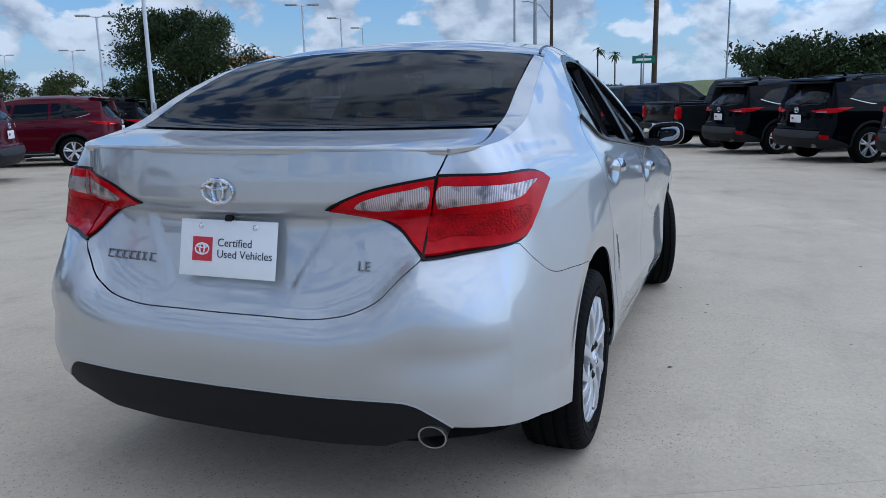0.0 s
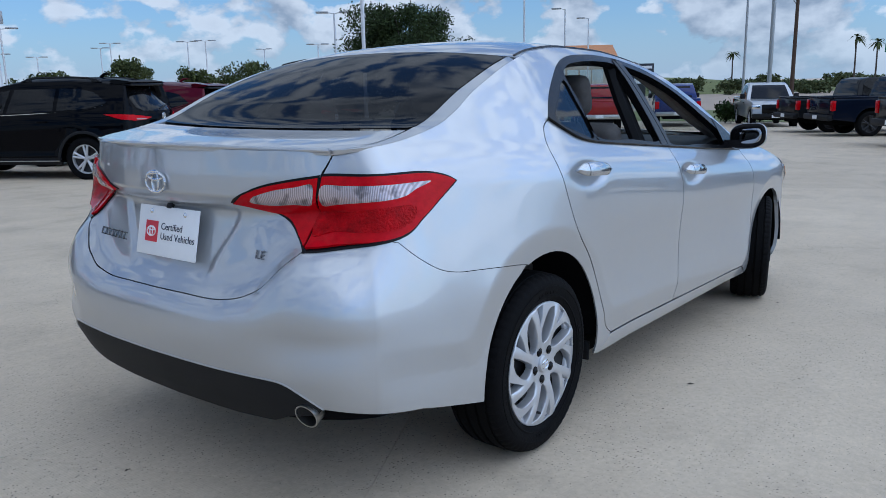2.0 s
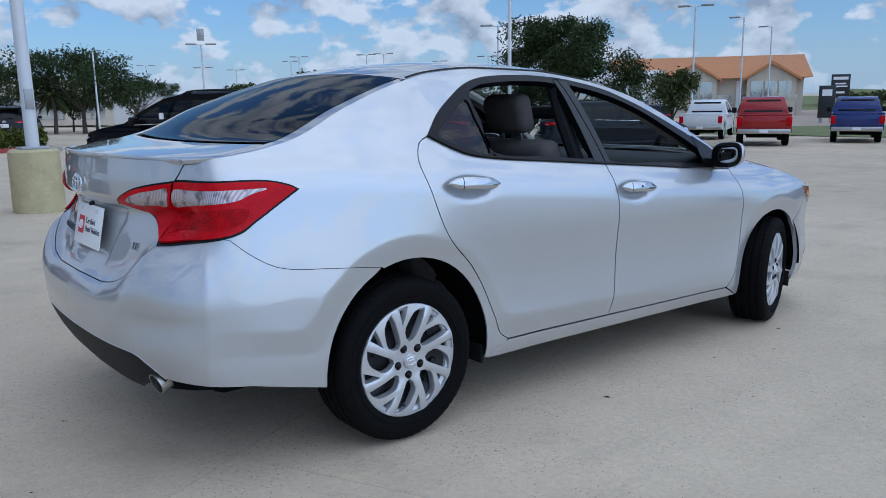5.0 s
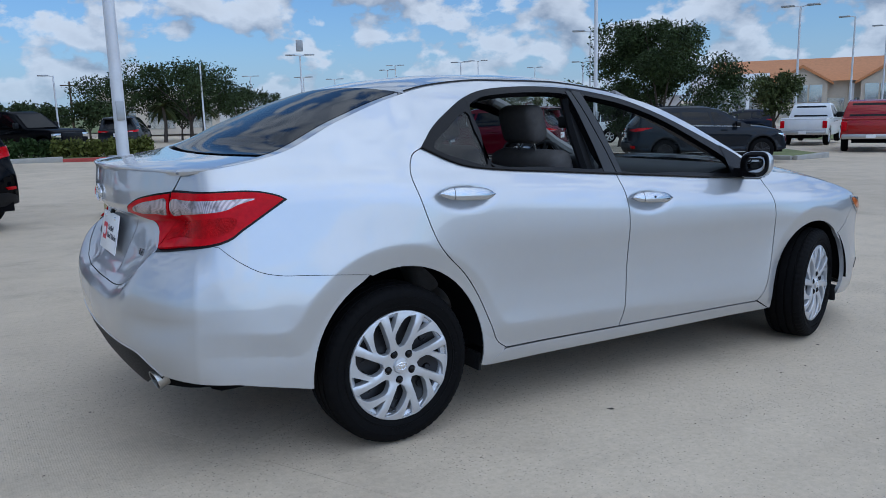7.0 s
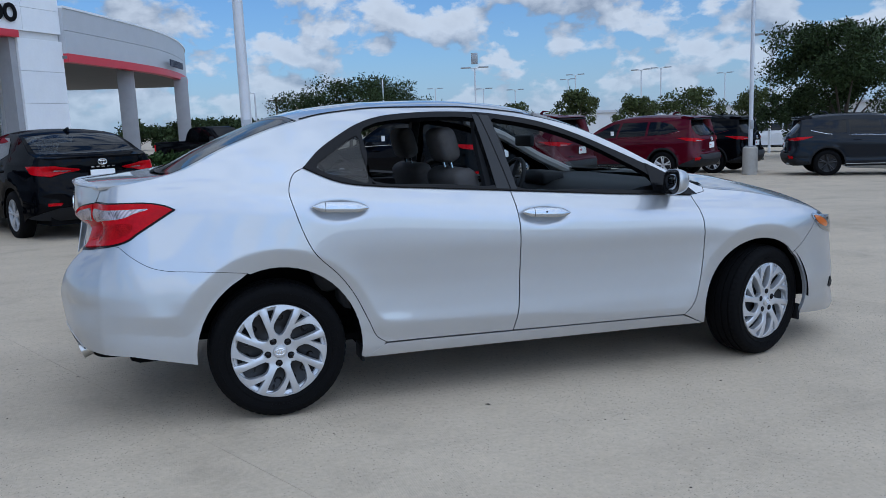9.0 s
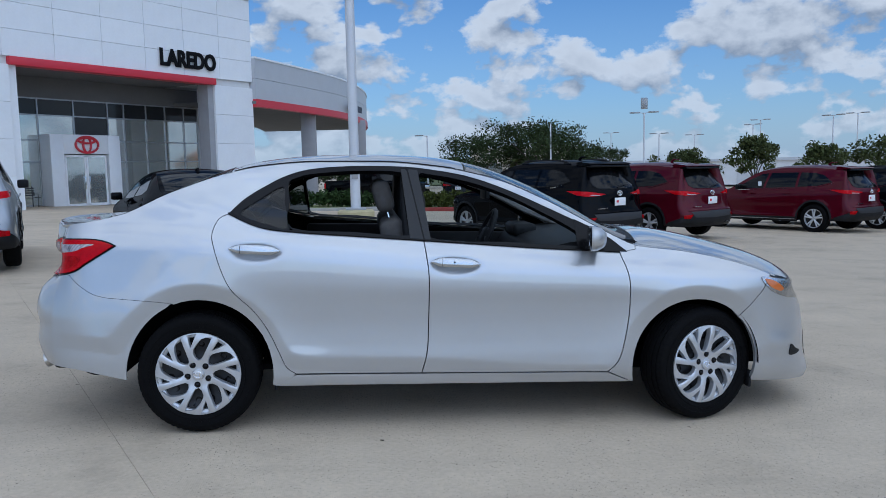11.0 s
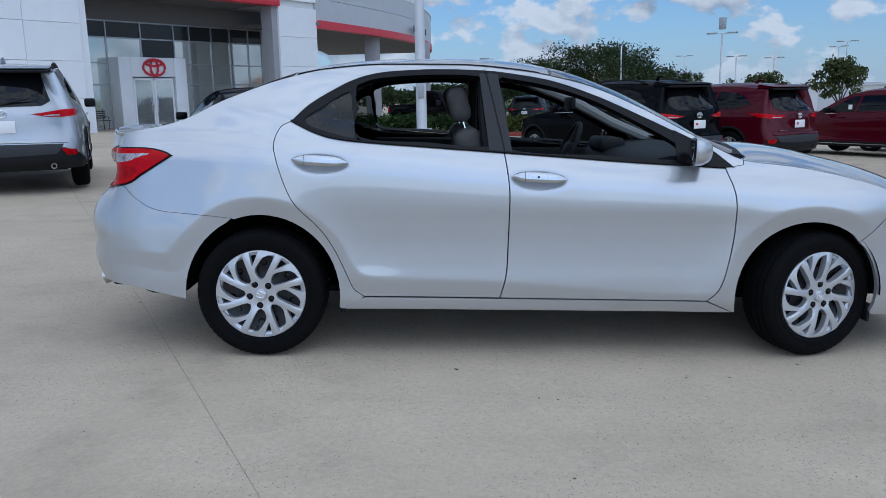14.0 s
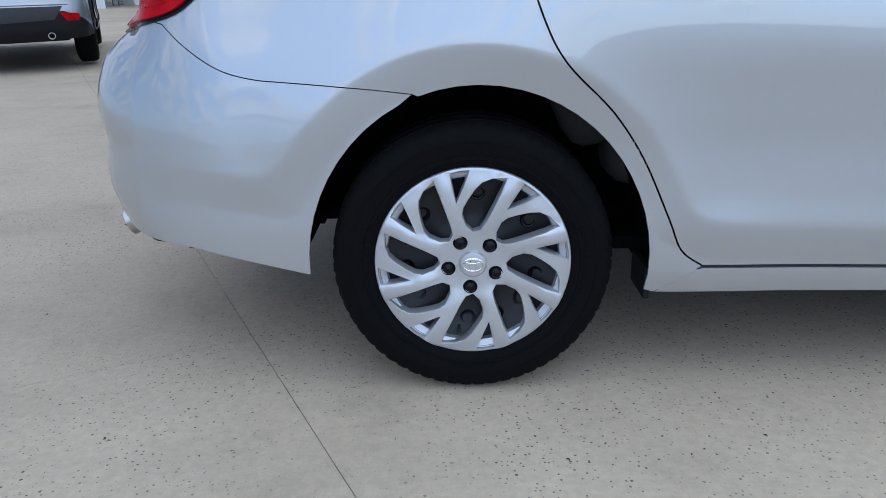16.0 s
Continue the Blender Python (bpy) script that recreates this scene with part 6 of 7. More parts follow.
    part("plate", boxed(-0.885, -0.875, -0.155, 0.155, 0.745, 0.90, 0.003), M["plate"], car, "white dealer plate")
    part("badge", oval_emblem(bmesh.new(), 0.055, 0.038, 0.005), M["chrome"], car, "chrome oval badge", m=pose(-0.895, 0, 1.0, 0, 0, -90))
    bm = bmesh.new()
    for i in range(5):
        box(bm, -0.898, -0.89, -0.15 + 0.065 * i, -0.115 + 0.065 * i, 0.93, 0.945)
    part("name_badge", bm, M["chrome"], car, "small chrome name badge")
    part("underbody", boxed(-0.8, 3.4, -0.66, 0.66, 0.21, 0.5), M["under"], car)
    part("cabin", boxed(-0.3, 2.1, -0.62, 0.62, 0.5, 0.98, 0.05), M["dash"], car)
    for y in (-0.36, 0.36):
        part("seat", boxed(0.95, 1.1, y - 0.22, y + 0.22, 0.9, 1.25, 0.06), M["dash"], car)
    for sg in (-1, 1):
        part("side_mirror", boxed(2.0, 2.14, sg * 0.82, sg * 1.0, 0.95, 1.08, 0.03), col, car)
        for hx in (0.2, 1.23):
            part("door_handle", boxed(hx, hx + 0.2, sg * 0.85, sg * 0.875, 0.9, 0.925, 0.008), col, car)
    part("roof_fin", prism(bmesh.new(), [(0.16, 1.40), (0.34, 1.425), (0.18, 1.47)], -0.015, 0.015), col, car)
    for x in (0.0, 2.70):
        alloy_wheel(car, (x, -0.765, 0.325), True, 0.325)
        alloy_wheel(car, (x, 0.765, 0.325), False, 0.325)
    return car


def slab(bm, outline, width):
    """A body pressed from a side outline; width(x, z) is half its breadth there."""
    right = [bm.verts.new((x, -width(x, z), z)) for x, z in outline]
    left = [bm.verts.new((x, width(x, z), z)) for x, z in outline]
    bm.faces.new(right), bm.faces.new(left[::-1])
    for i in range(len(outline)):
        bm.faces.new((right[i - 1], left[i - 1], left[i], right[i]))
    bmesh.ops.recalc_face_normals(bm, faces=bm.faces[:])
    edges = [e for e in bm.edges if e.calc_length() > 0.05 and e.calc_face_angle(0) > radians(25)]
    bmesh.ops.bevel(bm, geom=edges, offset=0.035, segments=3, affect="EDGES", profile=0.6)
    return bm


def build_pickup(color, label, at, heading, group="parked pickup trucks"):
    car = thing("pickup_truck", label, "truck", group, (*at, float(fall(*at))), heading)
    col = M[color]

    def half(x, z):
        return 0.97 - 0.03 * float(smooth(3.2, 4.3, x)) - 0.30 * float(smooth(1.15, 1.95, z)) * 0.75
    R = 0.40

    def arch_pts(xc):
        return [(xc + 0.47 * math.cos(a), 0.42 + 0.47 * math.sin(a)) for a in np.linspace(0.0, math.pi, 12)]
    low = [(-1.15, 0.55), (-1.17, 1.12), (-1.12, 1.18), (0.72, 1.18), (0.74, 1.20), (3.0, 1.17), (3.95, 1.12), (4.25, 1.02), (4.30, 0.62), (4.15, 0.45), (4.12, 0.42)] + arch_pts(3.65)[1:-1] + [(3.18, 0.42), (0.47, 0.42)] + arch_pts(0.0)[1:-1] + [(-0.47, 0.45)]
    part("body", slab(bmesh.new(), low, lambda x, z: 0.97 - 0.06 * float(smooth(3.4, 4.3, x)) - 0.02 * float(smooth(0.9, 1.2, z))), col, car)
    cab = [(0.78, 1.16), (0.86, 1.60), (0.98, 1.80), (1.3, 1.87), (1.9, 1.86), (2.25, 1.76), (2.62, 1.45), (2.92, 1.16)]
    part("cab", slab(bmesh.new(), cab, half), col, car)
    # glass laid into the cab's faces
    def pane(name, pts, off=0.006):
        for sg in (-1, 1):
            bm = bmesh.new()
            bm.faces.new([bm.verts.new((x, sg * (half(x, z) + off), z)) for x, z in pts])
            bmesh.ops.solidify(bm, geom=bm.faces[:], thickness=0.004)
            part(name, bm, M["glass_dark"], car)
    pane("side_window", [(0.97, 1.24), (1.03, 1.62), (1.12, 1.76), (1.66, 1.77), (1.66, 1.22)])
    pane("side_window", [(1.74, 1.22), (1.74, 1.77), (2.05, 1.72), (2.35, 1.50), (2.62, 1.24)])
    bm = bmesh.new()
    bm.faces.new([bm.verts.new(p) for p in ((0.80, -0.72, 1.26), (0.80, 0.72, 1.26), (0.93, 0.62, 1.75), (0.93, -0.62, 1.75))])
    part("rear_window", bm, M["glass_dark"], car, "dark rear window", m=pose(-0.008, 0, 0))
    bm = bmesh.new()
    bm.faces.new([bm.verts.new(p) for p in ((2.90, -0.80, 1.20), (2.90, 0.80, 1.20), (2.29, 0.66, 1.755), (2.29, -0.66, 1.755))])
    part("windscreen", bm, M["glass_dark"], car, "windscreen", m=pose(0.012, 0, 0.012))
    # open bed: dark floor below the rails, tailgate
    bm = bmesh.new()
    box(bm, -1.08, 0.70, -0.82, 0.82, 1.180, 1.186)
    part("bed_liner", bm, M["plastic"], car, "black bed liner")
    bm = bmesh.new()
    for sg in (-1, 1):
        box(bm, -1.14, 0.74, sg * 0.86, sg * 0.95, 1.17, 1.235, 0.015)
    box(bm, -1.16, -1.10, -0.86, 0.86, 1.17, 1.235, 0.015)
    part("bed_rail", bm, col, car)
    part("tailgate", boxed(-1.185, -1.16, -0.74, 0.74, 0.72, 1.17, 0.012), col, car)
    part("rear_bumper", boxed(-1.30, -1.12, -0.93, 0.93, 0.50, 0.68, 0.04), M["steel"] if color in ("white", "bright_red", "blue", "silver_suv") else M["plastic"], car, "step bumper")
    part("front_bumper", boxed(4.18, 4.36, -0.92, 0.92, 0.42, 0.62, 0.05), M["plastic"], car)
    part("grille", boxed(4.24, 4.31, -0.55, 0.55, 0.62, 1.0, 0.03), M["gloss_black"], car, "black grille")
    part("plate", boxed(-1.312, -1.30, -0.155, 0.155, 0.54, 0.66), M["plate"], car, "white plate")
    part("plate", boxed(4.36, 4.37, -0.155, 0.155, 0.46, 0.58), M["plate"], car, "white plate")
    for sg in (-1, 1):
        part("tail_light", boxed(-1.19, -1.08, sg * 0.78, sg * 0.965, 0.80, 1.12, 0.02), M["lamp_red"], car, "upright red tail light")
        part("headlight", boxed(4.10, 4.29, sg * 0.60, sg * 0.93, 0.80, 0.98, 0.03), M["chrome"], car, "clear headlight")
        part("side_mirror", boxed(2.55, 2.68, sg * 0.98, sg * 1.18, 1.20, 1.42, 0.03), M["plastic"], car)
        for hx in (1.15, 2.0):
            part("door_handle", boxed(hx, hx + 0.2, sg * 0.955, sg * 0.985, 1.02, 1.05, 0.008), M["plastic"], car)
        for x in (0.0, 3.65):
            alloy_wheel(car, (x, sg * 0.82, R), sg < 0, R, dark=color in ("black", "navy", "grey"))
    part("underbody", boxed(-1.0, 4.0, -0.6, 0.6, 0.35, 0.7), M["under"], car)
    return car


build_suv("black", "black sport utility vehicle with roof rails, parked in the lot", (5.45, 11.13), 120)
build_suv("red", "dark red sport utility vehicle with a dealer plate, parked nose-in", (7.98, 12.46), 120, rails=False)
build_suv("red", "dark red sport utility vehicle with a sticker in its window", (13.04, 14.44), 120, rails=False)
build_suv("black", "black sport utility vehicle parked beside a red one", (15.6, 15.65), 120)
build_suv("silver_suv", "silver-blue sport utility vehicle with roof rails, parked rear out", (-4.95, 6.55), 112)
build_suv("slate", "dark blue-grey sport utility vehicle near the tree", (16.6, 12.85), -34, dark_wheels=True, rails=False, scale=0.96)
build_suv("black", "black boxy sport utility vehicle in the far row", (15.5, -3.1), -55)
build_suv("black", "black sport utility vehicle in the far row", (18.0, -1.55), -55, rails=False)
build_suv("grey", "grey sport utility vehicle in the far row", (13.0, -4.7), -55)
build_suv("grey", "dark grey minivan beyond the planted island", (6.0, 36.0), 70, rails=False)
build_suv("silver_suv", "silver sport utility vehicle at the far kerb", (47, 33), 200, rails=False)
build_suv("navy", "dark blue sport utility vehicle at the far kerb", (44, 29), 130, rails=False)
build_suv("white", "white sport utility vehicle parked behind the dark row", (31.0, 29.5), 140, rails=False)
build_parked_sedan("black", "black mid-size sedan with dark windows, parked rear out", (-1.65, 7.76), 115.5)
build_pickup("grey", "dark grey pickup truck in the far row", (20.7, -0.1), -55)
build_pickup("navy", "dark navy pickup truck in the far row", (25.8, 2.7), -55)
build_pickup("grey", "grey pickup truck in the far row", (28.3, 4.3), -55)
build_pickup("silver_suv", "silver pickup truck facing the lot", (36.0, 8.6), 205)
build_pickup("blue", "blue pickup truck parked at the grass", (32.6, 11.2), 24)
build_pickup("white", "white pickup truck parked at the kerb", (32.3, 18.1), 24)
build_pickup("bright_red", "red pickup truck parked at the kerb", (27.6, 12.6), 30)
build_pickup("black", "black pickup truck beyond the planted island", (0.4, 34.4), -48)

# ---- buildings ----
M["panel_white"] = material("white_metal_panel", (0.80, 0.81, 0.82), 0.32, 0.0, 0.05, 1.2, 0.05, 6.0, coat=0.3, vary=0.03)
M["panel_grey"] = material("grey_metal_panel", (0.50, 0.51, 0.53), 0.4, 0.1, 0.06, 1.2, vary=0.04)
M["column_grey"] = material("grey_column", (0.33, 0.33, 0.34), 0.6, 0, 0.1, 2.0)
M["letter_black"] = material("black_letter_face", (0.004, 0.004, 0.005), 0.5, spec=0.1)
M["soffit"] = material("soffit", (0.16, 0.16, 0.165), 0.8, 0, 0.1, 1.0)
M["mullion"] = material("aluminium_mullion", (0.42, 0.43, 0.45), 0.35, 0.7, 0.05, 10)
M["pane"] = material("reflecting_glass", (0.60, 0.63, 0.61), 0.06, 0.75, 0.15, 1.2)
M["pane_dark"] = material("dark_spandrel_glass", (0.03, 0.033, 0.036), 0.08, 0.2, 0.1, 2.0, spec=0.3)
M["stucco"] = material("cream_stucco", (0.52, 0.46, 0.37), 0.9, 0, 0.12, 1.5, 0.2, 30)
M["white_wall"] = material("white_render", (0.66, 0.66, 0.65), 0.8, 0, 0.08, 0.8)
M["terracotta"] = material("terracotta_roof_tile", (0.50, 0.215, 0.085), 0.85, 0, 0.22, 3.0, 0.3, 12)
M["pole_paint"] = material("white_pole_paint", (0.62, 0.63, 0.65), 0.45, 0.1, 0.1, 3.0)
M["pole_grey"] = material("galvanised_pole", (0.36, 0.37, 0.38), 0.5, 0.4, 0.1, 3.0)
M["wood_pole"] = material("brown_wood_pole", (0.075, 0.045, 0.03), 0.9, 0, 0.3, 4.0)
M["base_concrete"] = material("cast_concrete", (0.42, 0.40, 0.36), 0.85, 0, 0.2, 3.0, 0.3, 40)
M["yellow_base"] = material("weathered_yellow_paint", (0.48, 0.42, 0.24), 0.8, 0, 0.25, 5.0, 0.2, 40)
M["kerb"] = material("kerb_concrete", (0.34, 0.33, 0.30), 0.85, 0, 0.2, 3.0)
M["kerb_red"] = material("red_kerb_paint", (0.33, 0.05, 0.04), 0.75, 0, 0.3, 6.0)
M["grass"] = material("lawn", (0.150, 0.170, 0.058), 0.95, 0, 0.4, 1.5, 0.6, 30)
M["asphalt"] = material("asphalt", (0.10, 0.095, 0.09), 0.9, 0, 0.15, 2.0)
M["tan_road"] = material("tan_road", (0.36, 0.29, 0.225), 0.95, 0, 0.2, 1.0)
M["sign_dark"] = material("dark_sign_face", (0.02, 0.022, 0.026), 0.3)
M["sign_green"] = material("green_street_sign", (0.01, 0.14, 0.08), 0.4)
M["steel_wire"] = material("dark_metal", (0.04, 0.04, 0.045), 0.4, 0.6)

# the showroom: local x along the front, y outwards from it, z up
SHOW = pose(-12.93, 28.1, -0.05, 0, 0, 51.9)


def showroom_panel_wall(parent, x0, x1, z0, z1, cols, rows, thick=0.12, gap=0.012, name="panel", y=0.0):
    """Square-edged cladding with open joints."""
    w, h = (x1 - x0) / cols, (z1 - z0) / rows
    bm = boxed(0, w - gap, -thick, 0, 0, h - gap, 0.006, 1)
    me = bpy.data.meshes.new(name)
    bm.to_mesh(me)
    bm.free()
    me.materials.append(M["panel_white"])
    for i in range(cols):
        for j in range(rows):
            o = new(name, me)
            o.parent, o.matrix_basis = parent, pose(x0 + i * w, y, z0 + j * h)


def build_showroom():
    b = thing("showroom", "white panelled car showroom with a red band over its glazed entrance", "building", kind="")
    b.matrix_basis = SHOW
    ox = 10.42
    # shell behind the cladding
    bm = bmesh.new()
    box(bm, -14, 0, 0.12, 4.0, 0, 10.4)
    box(bm, ox, ox + 2.5, 0.12, 0.9, 0, 10.4)
    box(bm, 0, ox, 0.12, 4.0, 6.1, 10.4)
    box(bm, ox, ox + 2.5, 0.9, 4.0, 6.1, 10.4)
    box(bm, -14, ox + 2.5, 4.0, 14.0, 0, 9.6)
    part("core", bm, M["white_wall"], b)
    front = new("cladding")
    front.parent = b
    front.empty_display_size = 0.1
    showroom_panel_wall(front, -13.5, 0.0, 0.0, 5.88, 6, 4, y=0.12)
    showroom_panel_wall(front, ox, ox + 2.6, 0.0, 5.88, 1, 4, y=0.12)
    showroom_panel_wall(front, -13.5, ox + 2.6, 6.2, 10.45, 12, 4, y=0.12)
    part("parapet", boxed(-13.6, ox + 2.55, -0.06, 4.0, 10.4, 10.52, 0.02), M["panel_grey"], b)
    part("red_band", boxed(-0.02, ox + 0.02, -0.12, 0.5, 5.86, 6.18, 0.01), M["sign_red"], b, "red band over the entrance")
    part("soffit", boxed(0.0, ox, 0.5, 4.0, 5.98, 6.095), M["soffit"], b)
    part("side_return", boxed(0.0, 0.35, 0.14, 4.0, 0, 5.98), M["panel_white"], b)
    part("side_return", boxed(ox - 0.35, ox, 0.14, 0.9, 0, 5.98), M["column_grey"], b)
    # glazing: panes between mullions
    gl = new("glazing")
    gl.parent, gl.empty_display_size = b, 0.1
    xs = np.array([0.36, 2.15, 3.3, 5.08, 6.9, 7.82, 9.15, 10.33, 11.55, 12.5])
    zs = [0.1, 2.1, 3.1, 4.25, 5.0]
    part("bulkhead", boxed(0.36, 12.5, 3.80, 3.98, 5.03, 5.975), M["soffit"], b, "dark bulkhead over the glass")
    for i in range(9):
        for j in range(4):
            if 2 <= i <= 3 and j < 2:
                continue
            part("pane", boxed(xs[i] + 0.03, xs[i + 1] - 0.03, 3.90, 3.915, zs[j] + 0.03, zs[j + 1] - 0.03), M["pane_dark" if j == 3 or (i, j) == (3, 2) else "pane"], gl)
    for x in xs:
        part("mullion", boxed(x - 0.03, x + 0.03, 3.84, 3.95, 0, 5.03), M["mullion"], gl)
    for z in zs:
        part("transom", boxed(xs[0], xs[-1], 3.85, 3.94, z - 0.03, z + 0.03), M["mullion"], gl)
    # entrance box with double doors
    e0, e1 = 3.3, 6.9
    en = new("entrance")
    en.parent, en.empty_display_size = b, 0.1
    bm = bmesh.new()
    dm = (e0 + e1) / 2
    box(bm, e0, dm - 1.15, 3.0, 3.9, 0, 3.35, 0.01)
    box(bm, dm + 1.15, e1, 3.0, 3.9, 0, 3.35, 0.01)
    box(bm, dm - 1.15, dm + 1.15, 3.0, 3.9, 2.45, 3.35, 0.01)
    part("portal", bm, M["panel_white"], en)
    for k in (0, 1):
        x0 = dm - 1.08 + k * 1.09
        d = new("entrance_door")
        d.parent, d.empty_display_size = en, 0.1
        bm = bmesh.new()
        for a in ((x0, x0 + 0.09, 0, 2.4), (x0 + 0.98, x0 + 1.07, 0, 2.4), (x0, x0 + 1.07, 2.3, 2.4), (x0, x0 + 1.07, 0, 0.12)):
            box(bm, a[0], a[1], 3.1, 3.16, a[2], a[3])
        part("door_frame", bm, M["panel_white"], d)
        part("door_glass", boxed(x0 + 0.09, x0 + 0.98, 3.12, 3.13, 0.12, 2.3), M["pane"], d)
        part("pull_bar", boxed(x0 + (0.94 if k == 0 else 0.08), x0 + (0.98 if k == 0 else 0.12), 3.04, 3.08, 0.8, 1.4, 0.008), M["chrome"], d)
    bm = oval_emblem(bmesh.new(), 0.58, 0.38, 0.055)
    part("entrance_emblem", bm, M["sign_red"], en, "red oval emblem", m=pose(dm, 2.95, 2.88))
    # signs on the front
    lettering("town_letters", "LAREDO", 0.88, 0.03, M["letter_black"], b, pose(7.1, -0.10, 6.56, 90, 0, 0) @ Matrix.Diagonal((1.0, 1.22, 1.0, 1.0)), "black raised letters", bold=0.036)
    for i, (x, w) in enumerate(((-4.85, 0.8), (-3.75, 0.8), (-2.65, 0.75), (-1.72, 0.8))):
        bm = bmesh.new()
        box(bm, x - 0.05, x + w, -0.16, 0, 7.42, 7.62)
        box(bm, x + w / 2 - 0.12, x + w / 2 + 0.08, -0.16, 0, 6.6, 7.42)
        part("sign_stroke", bm, M["sign_red"], b, "red sign bars")
    part("sign_oval", oval_emblem(bmesh.new(), 1.5, 1.0, 0.13), M["sign_red"], b, "large red oval sign", m=pose(-3.4, -0.08, 9.0))
    return b


showroom = build_showroom()


def build_bench():
    b = thing("bench", "dark metal bench beside the showroom entrance", "bench")
    b.matrix_basis = SHOW @ pose(1.6, 3.0, 0.05)
    for i in range(5):
        part("slat", boxed(0, 1.1, 0.05 + 0.09 * i, 0.11 + 0.09 * i, 0.42, 0.45), M["steel_wire"], b)
    for i in range(4):
        part("slat", boxed(0, 1.1, 0.5, 0.53, 0.52 + 0.1 * i, 0.58 + 0.1 * i), M["steel_wire"], b)
    for x in (0.05, 1.0):
        bm = bmesh.new()
        tube(bm, [(x, 0.06, 0), (x, 0.06, 0.6), (x, 0.5, 0.62)], 0.02, 6)
        tube(bm, [(x, 0.5, 0), (x, 0.52, 0.95)], 0.02, 6)
        part("leg", bm, M["steel_wire"], b)


build_bench()


def build_canopy():
    """The curved drive-through roof beside the showroom."""
    c = thing("drive_canopy", "grey curved canopy with a red lower band on square columns", "canopy")
    c.matrix_basis = pose(0, 0, -0.3)
    line_ = spline([(-4.72, 38.25), (-3.4, 41.1), (-1.85, 44.7), (-0.55, 48.3), (0.45, 52.5), (1.05, 57.0), (1.25, 61.0), (1.1, 66.0)], 5)
    back = [(x - 9.0, y + 1.5) for x, y in line_]

    def band(name, z0, z1, out, mat, thick=0.4, label=""):
        bm = bmesh.new()
        ring = []
        for i, (x, y) in enumerate(line_):
            a, b = np.array(line_[max(i - 1, 0)]), np.array(line_[min(i + 1, len(line_) - 1)])
            d = (b - a) / np.linalg.norm(b - a)
            n = np.array([d[1], -d[0]])
            p, q = np.array([x, y]) + n * out, np.array([x, y]) - n * thick
            ring.append([bm.verts.new((*p, z0)), bm.verts.new((*p, z1)), bm.verts.new((*q, z1)), bm.verts.new((*q, z0))])
        for a, b in zip(ring, ring[1:]):
            for k in range(4):
                bm.faces.new((a[k], b[k], b[(k + 1) % 4], a[(k + 1) % 4]))
        bm.faces.new(ring[0]), bm.faces.new(ring[-1][::-1])
        bmesh.ops.recalc_face_normals(bm, faces=bm.faces[:])
        return part(name, bm, mat, c, label)
    band("fascia", 5.57, 6.65, 0.0, M["panel_grey"])
    band("fascia", 6.67, 7.70, 0.0, M["panel_grey"])
    band("coping", 7.70, 7.80, 0.05, M["panel_white"])
    band("red_band", 5.17, 5.57, 0.06, M["sign_red"], label="red lower band")
    bm = bmesh.new()
    prism(bm, line_ + back[::-1], 5.32, 5.47, "xy")
    part("soffit", bm, M["soffit"], c)
    for x, y in ((-2.5, 45.6), (0.65, 54.0)):
        part("column", boxed(x - 0.45, x + 0.45, y - 0.45, y + 0.45, 0, 5.32, 0.02), M["column_grey"], c)
    bm = bmesh.new()
    for i in range(11):
        box(bm, -0.75 + 0.32 * i, -0.55 + 0.32 * i, -0.08, 0, 0, 0.42)
    part("canopy_sign", bm, M["ink"], c, "row of dark sign bars", m=pose(0.20, 50.0, 5.75, 0, 0, 77))
    part("side_wall", boxed(-15, -8.8, 47.0, 47.3, 0, 7.0), M["panel_grey"], c)


build_canopy()


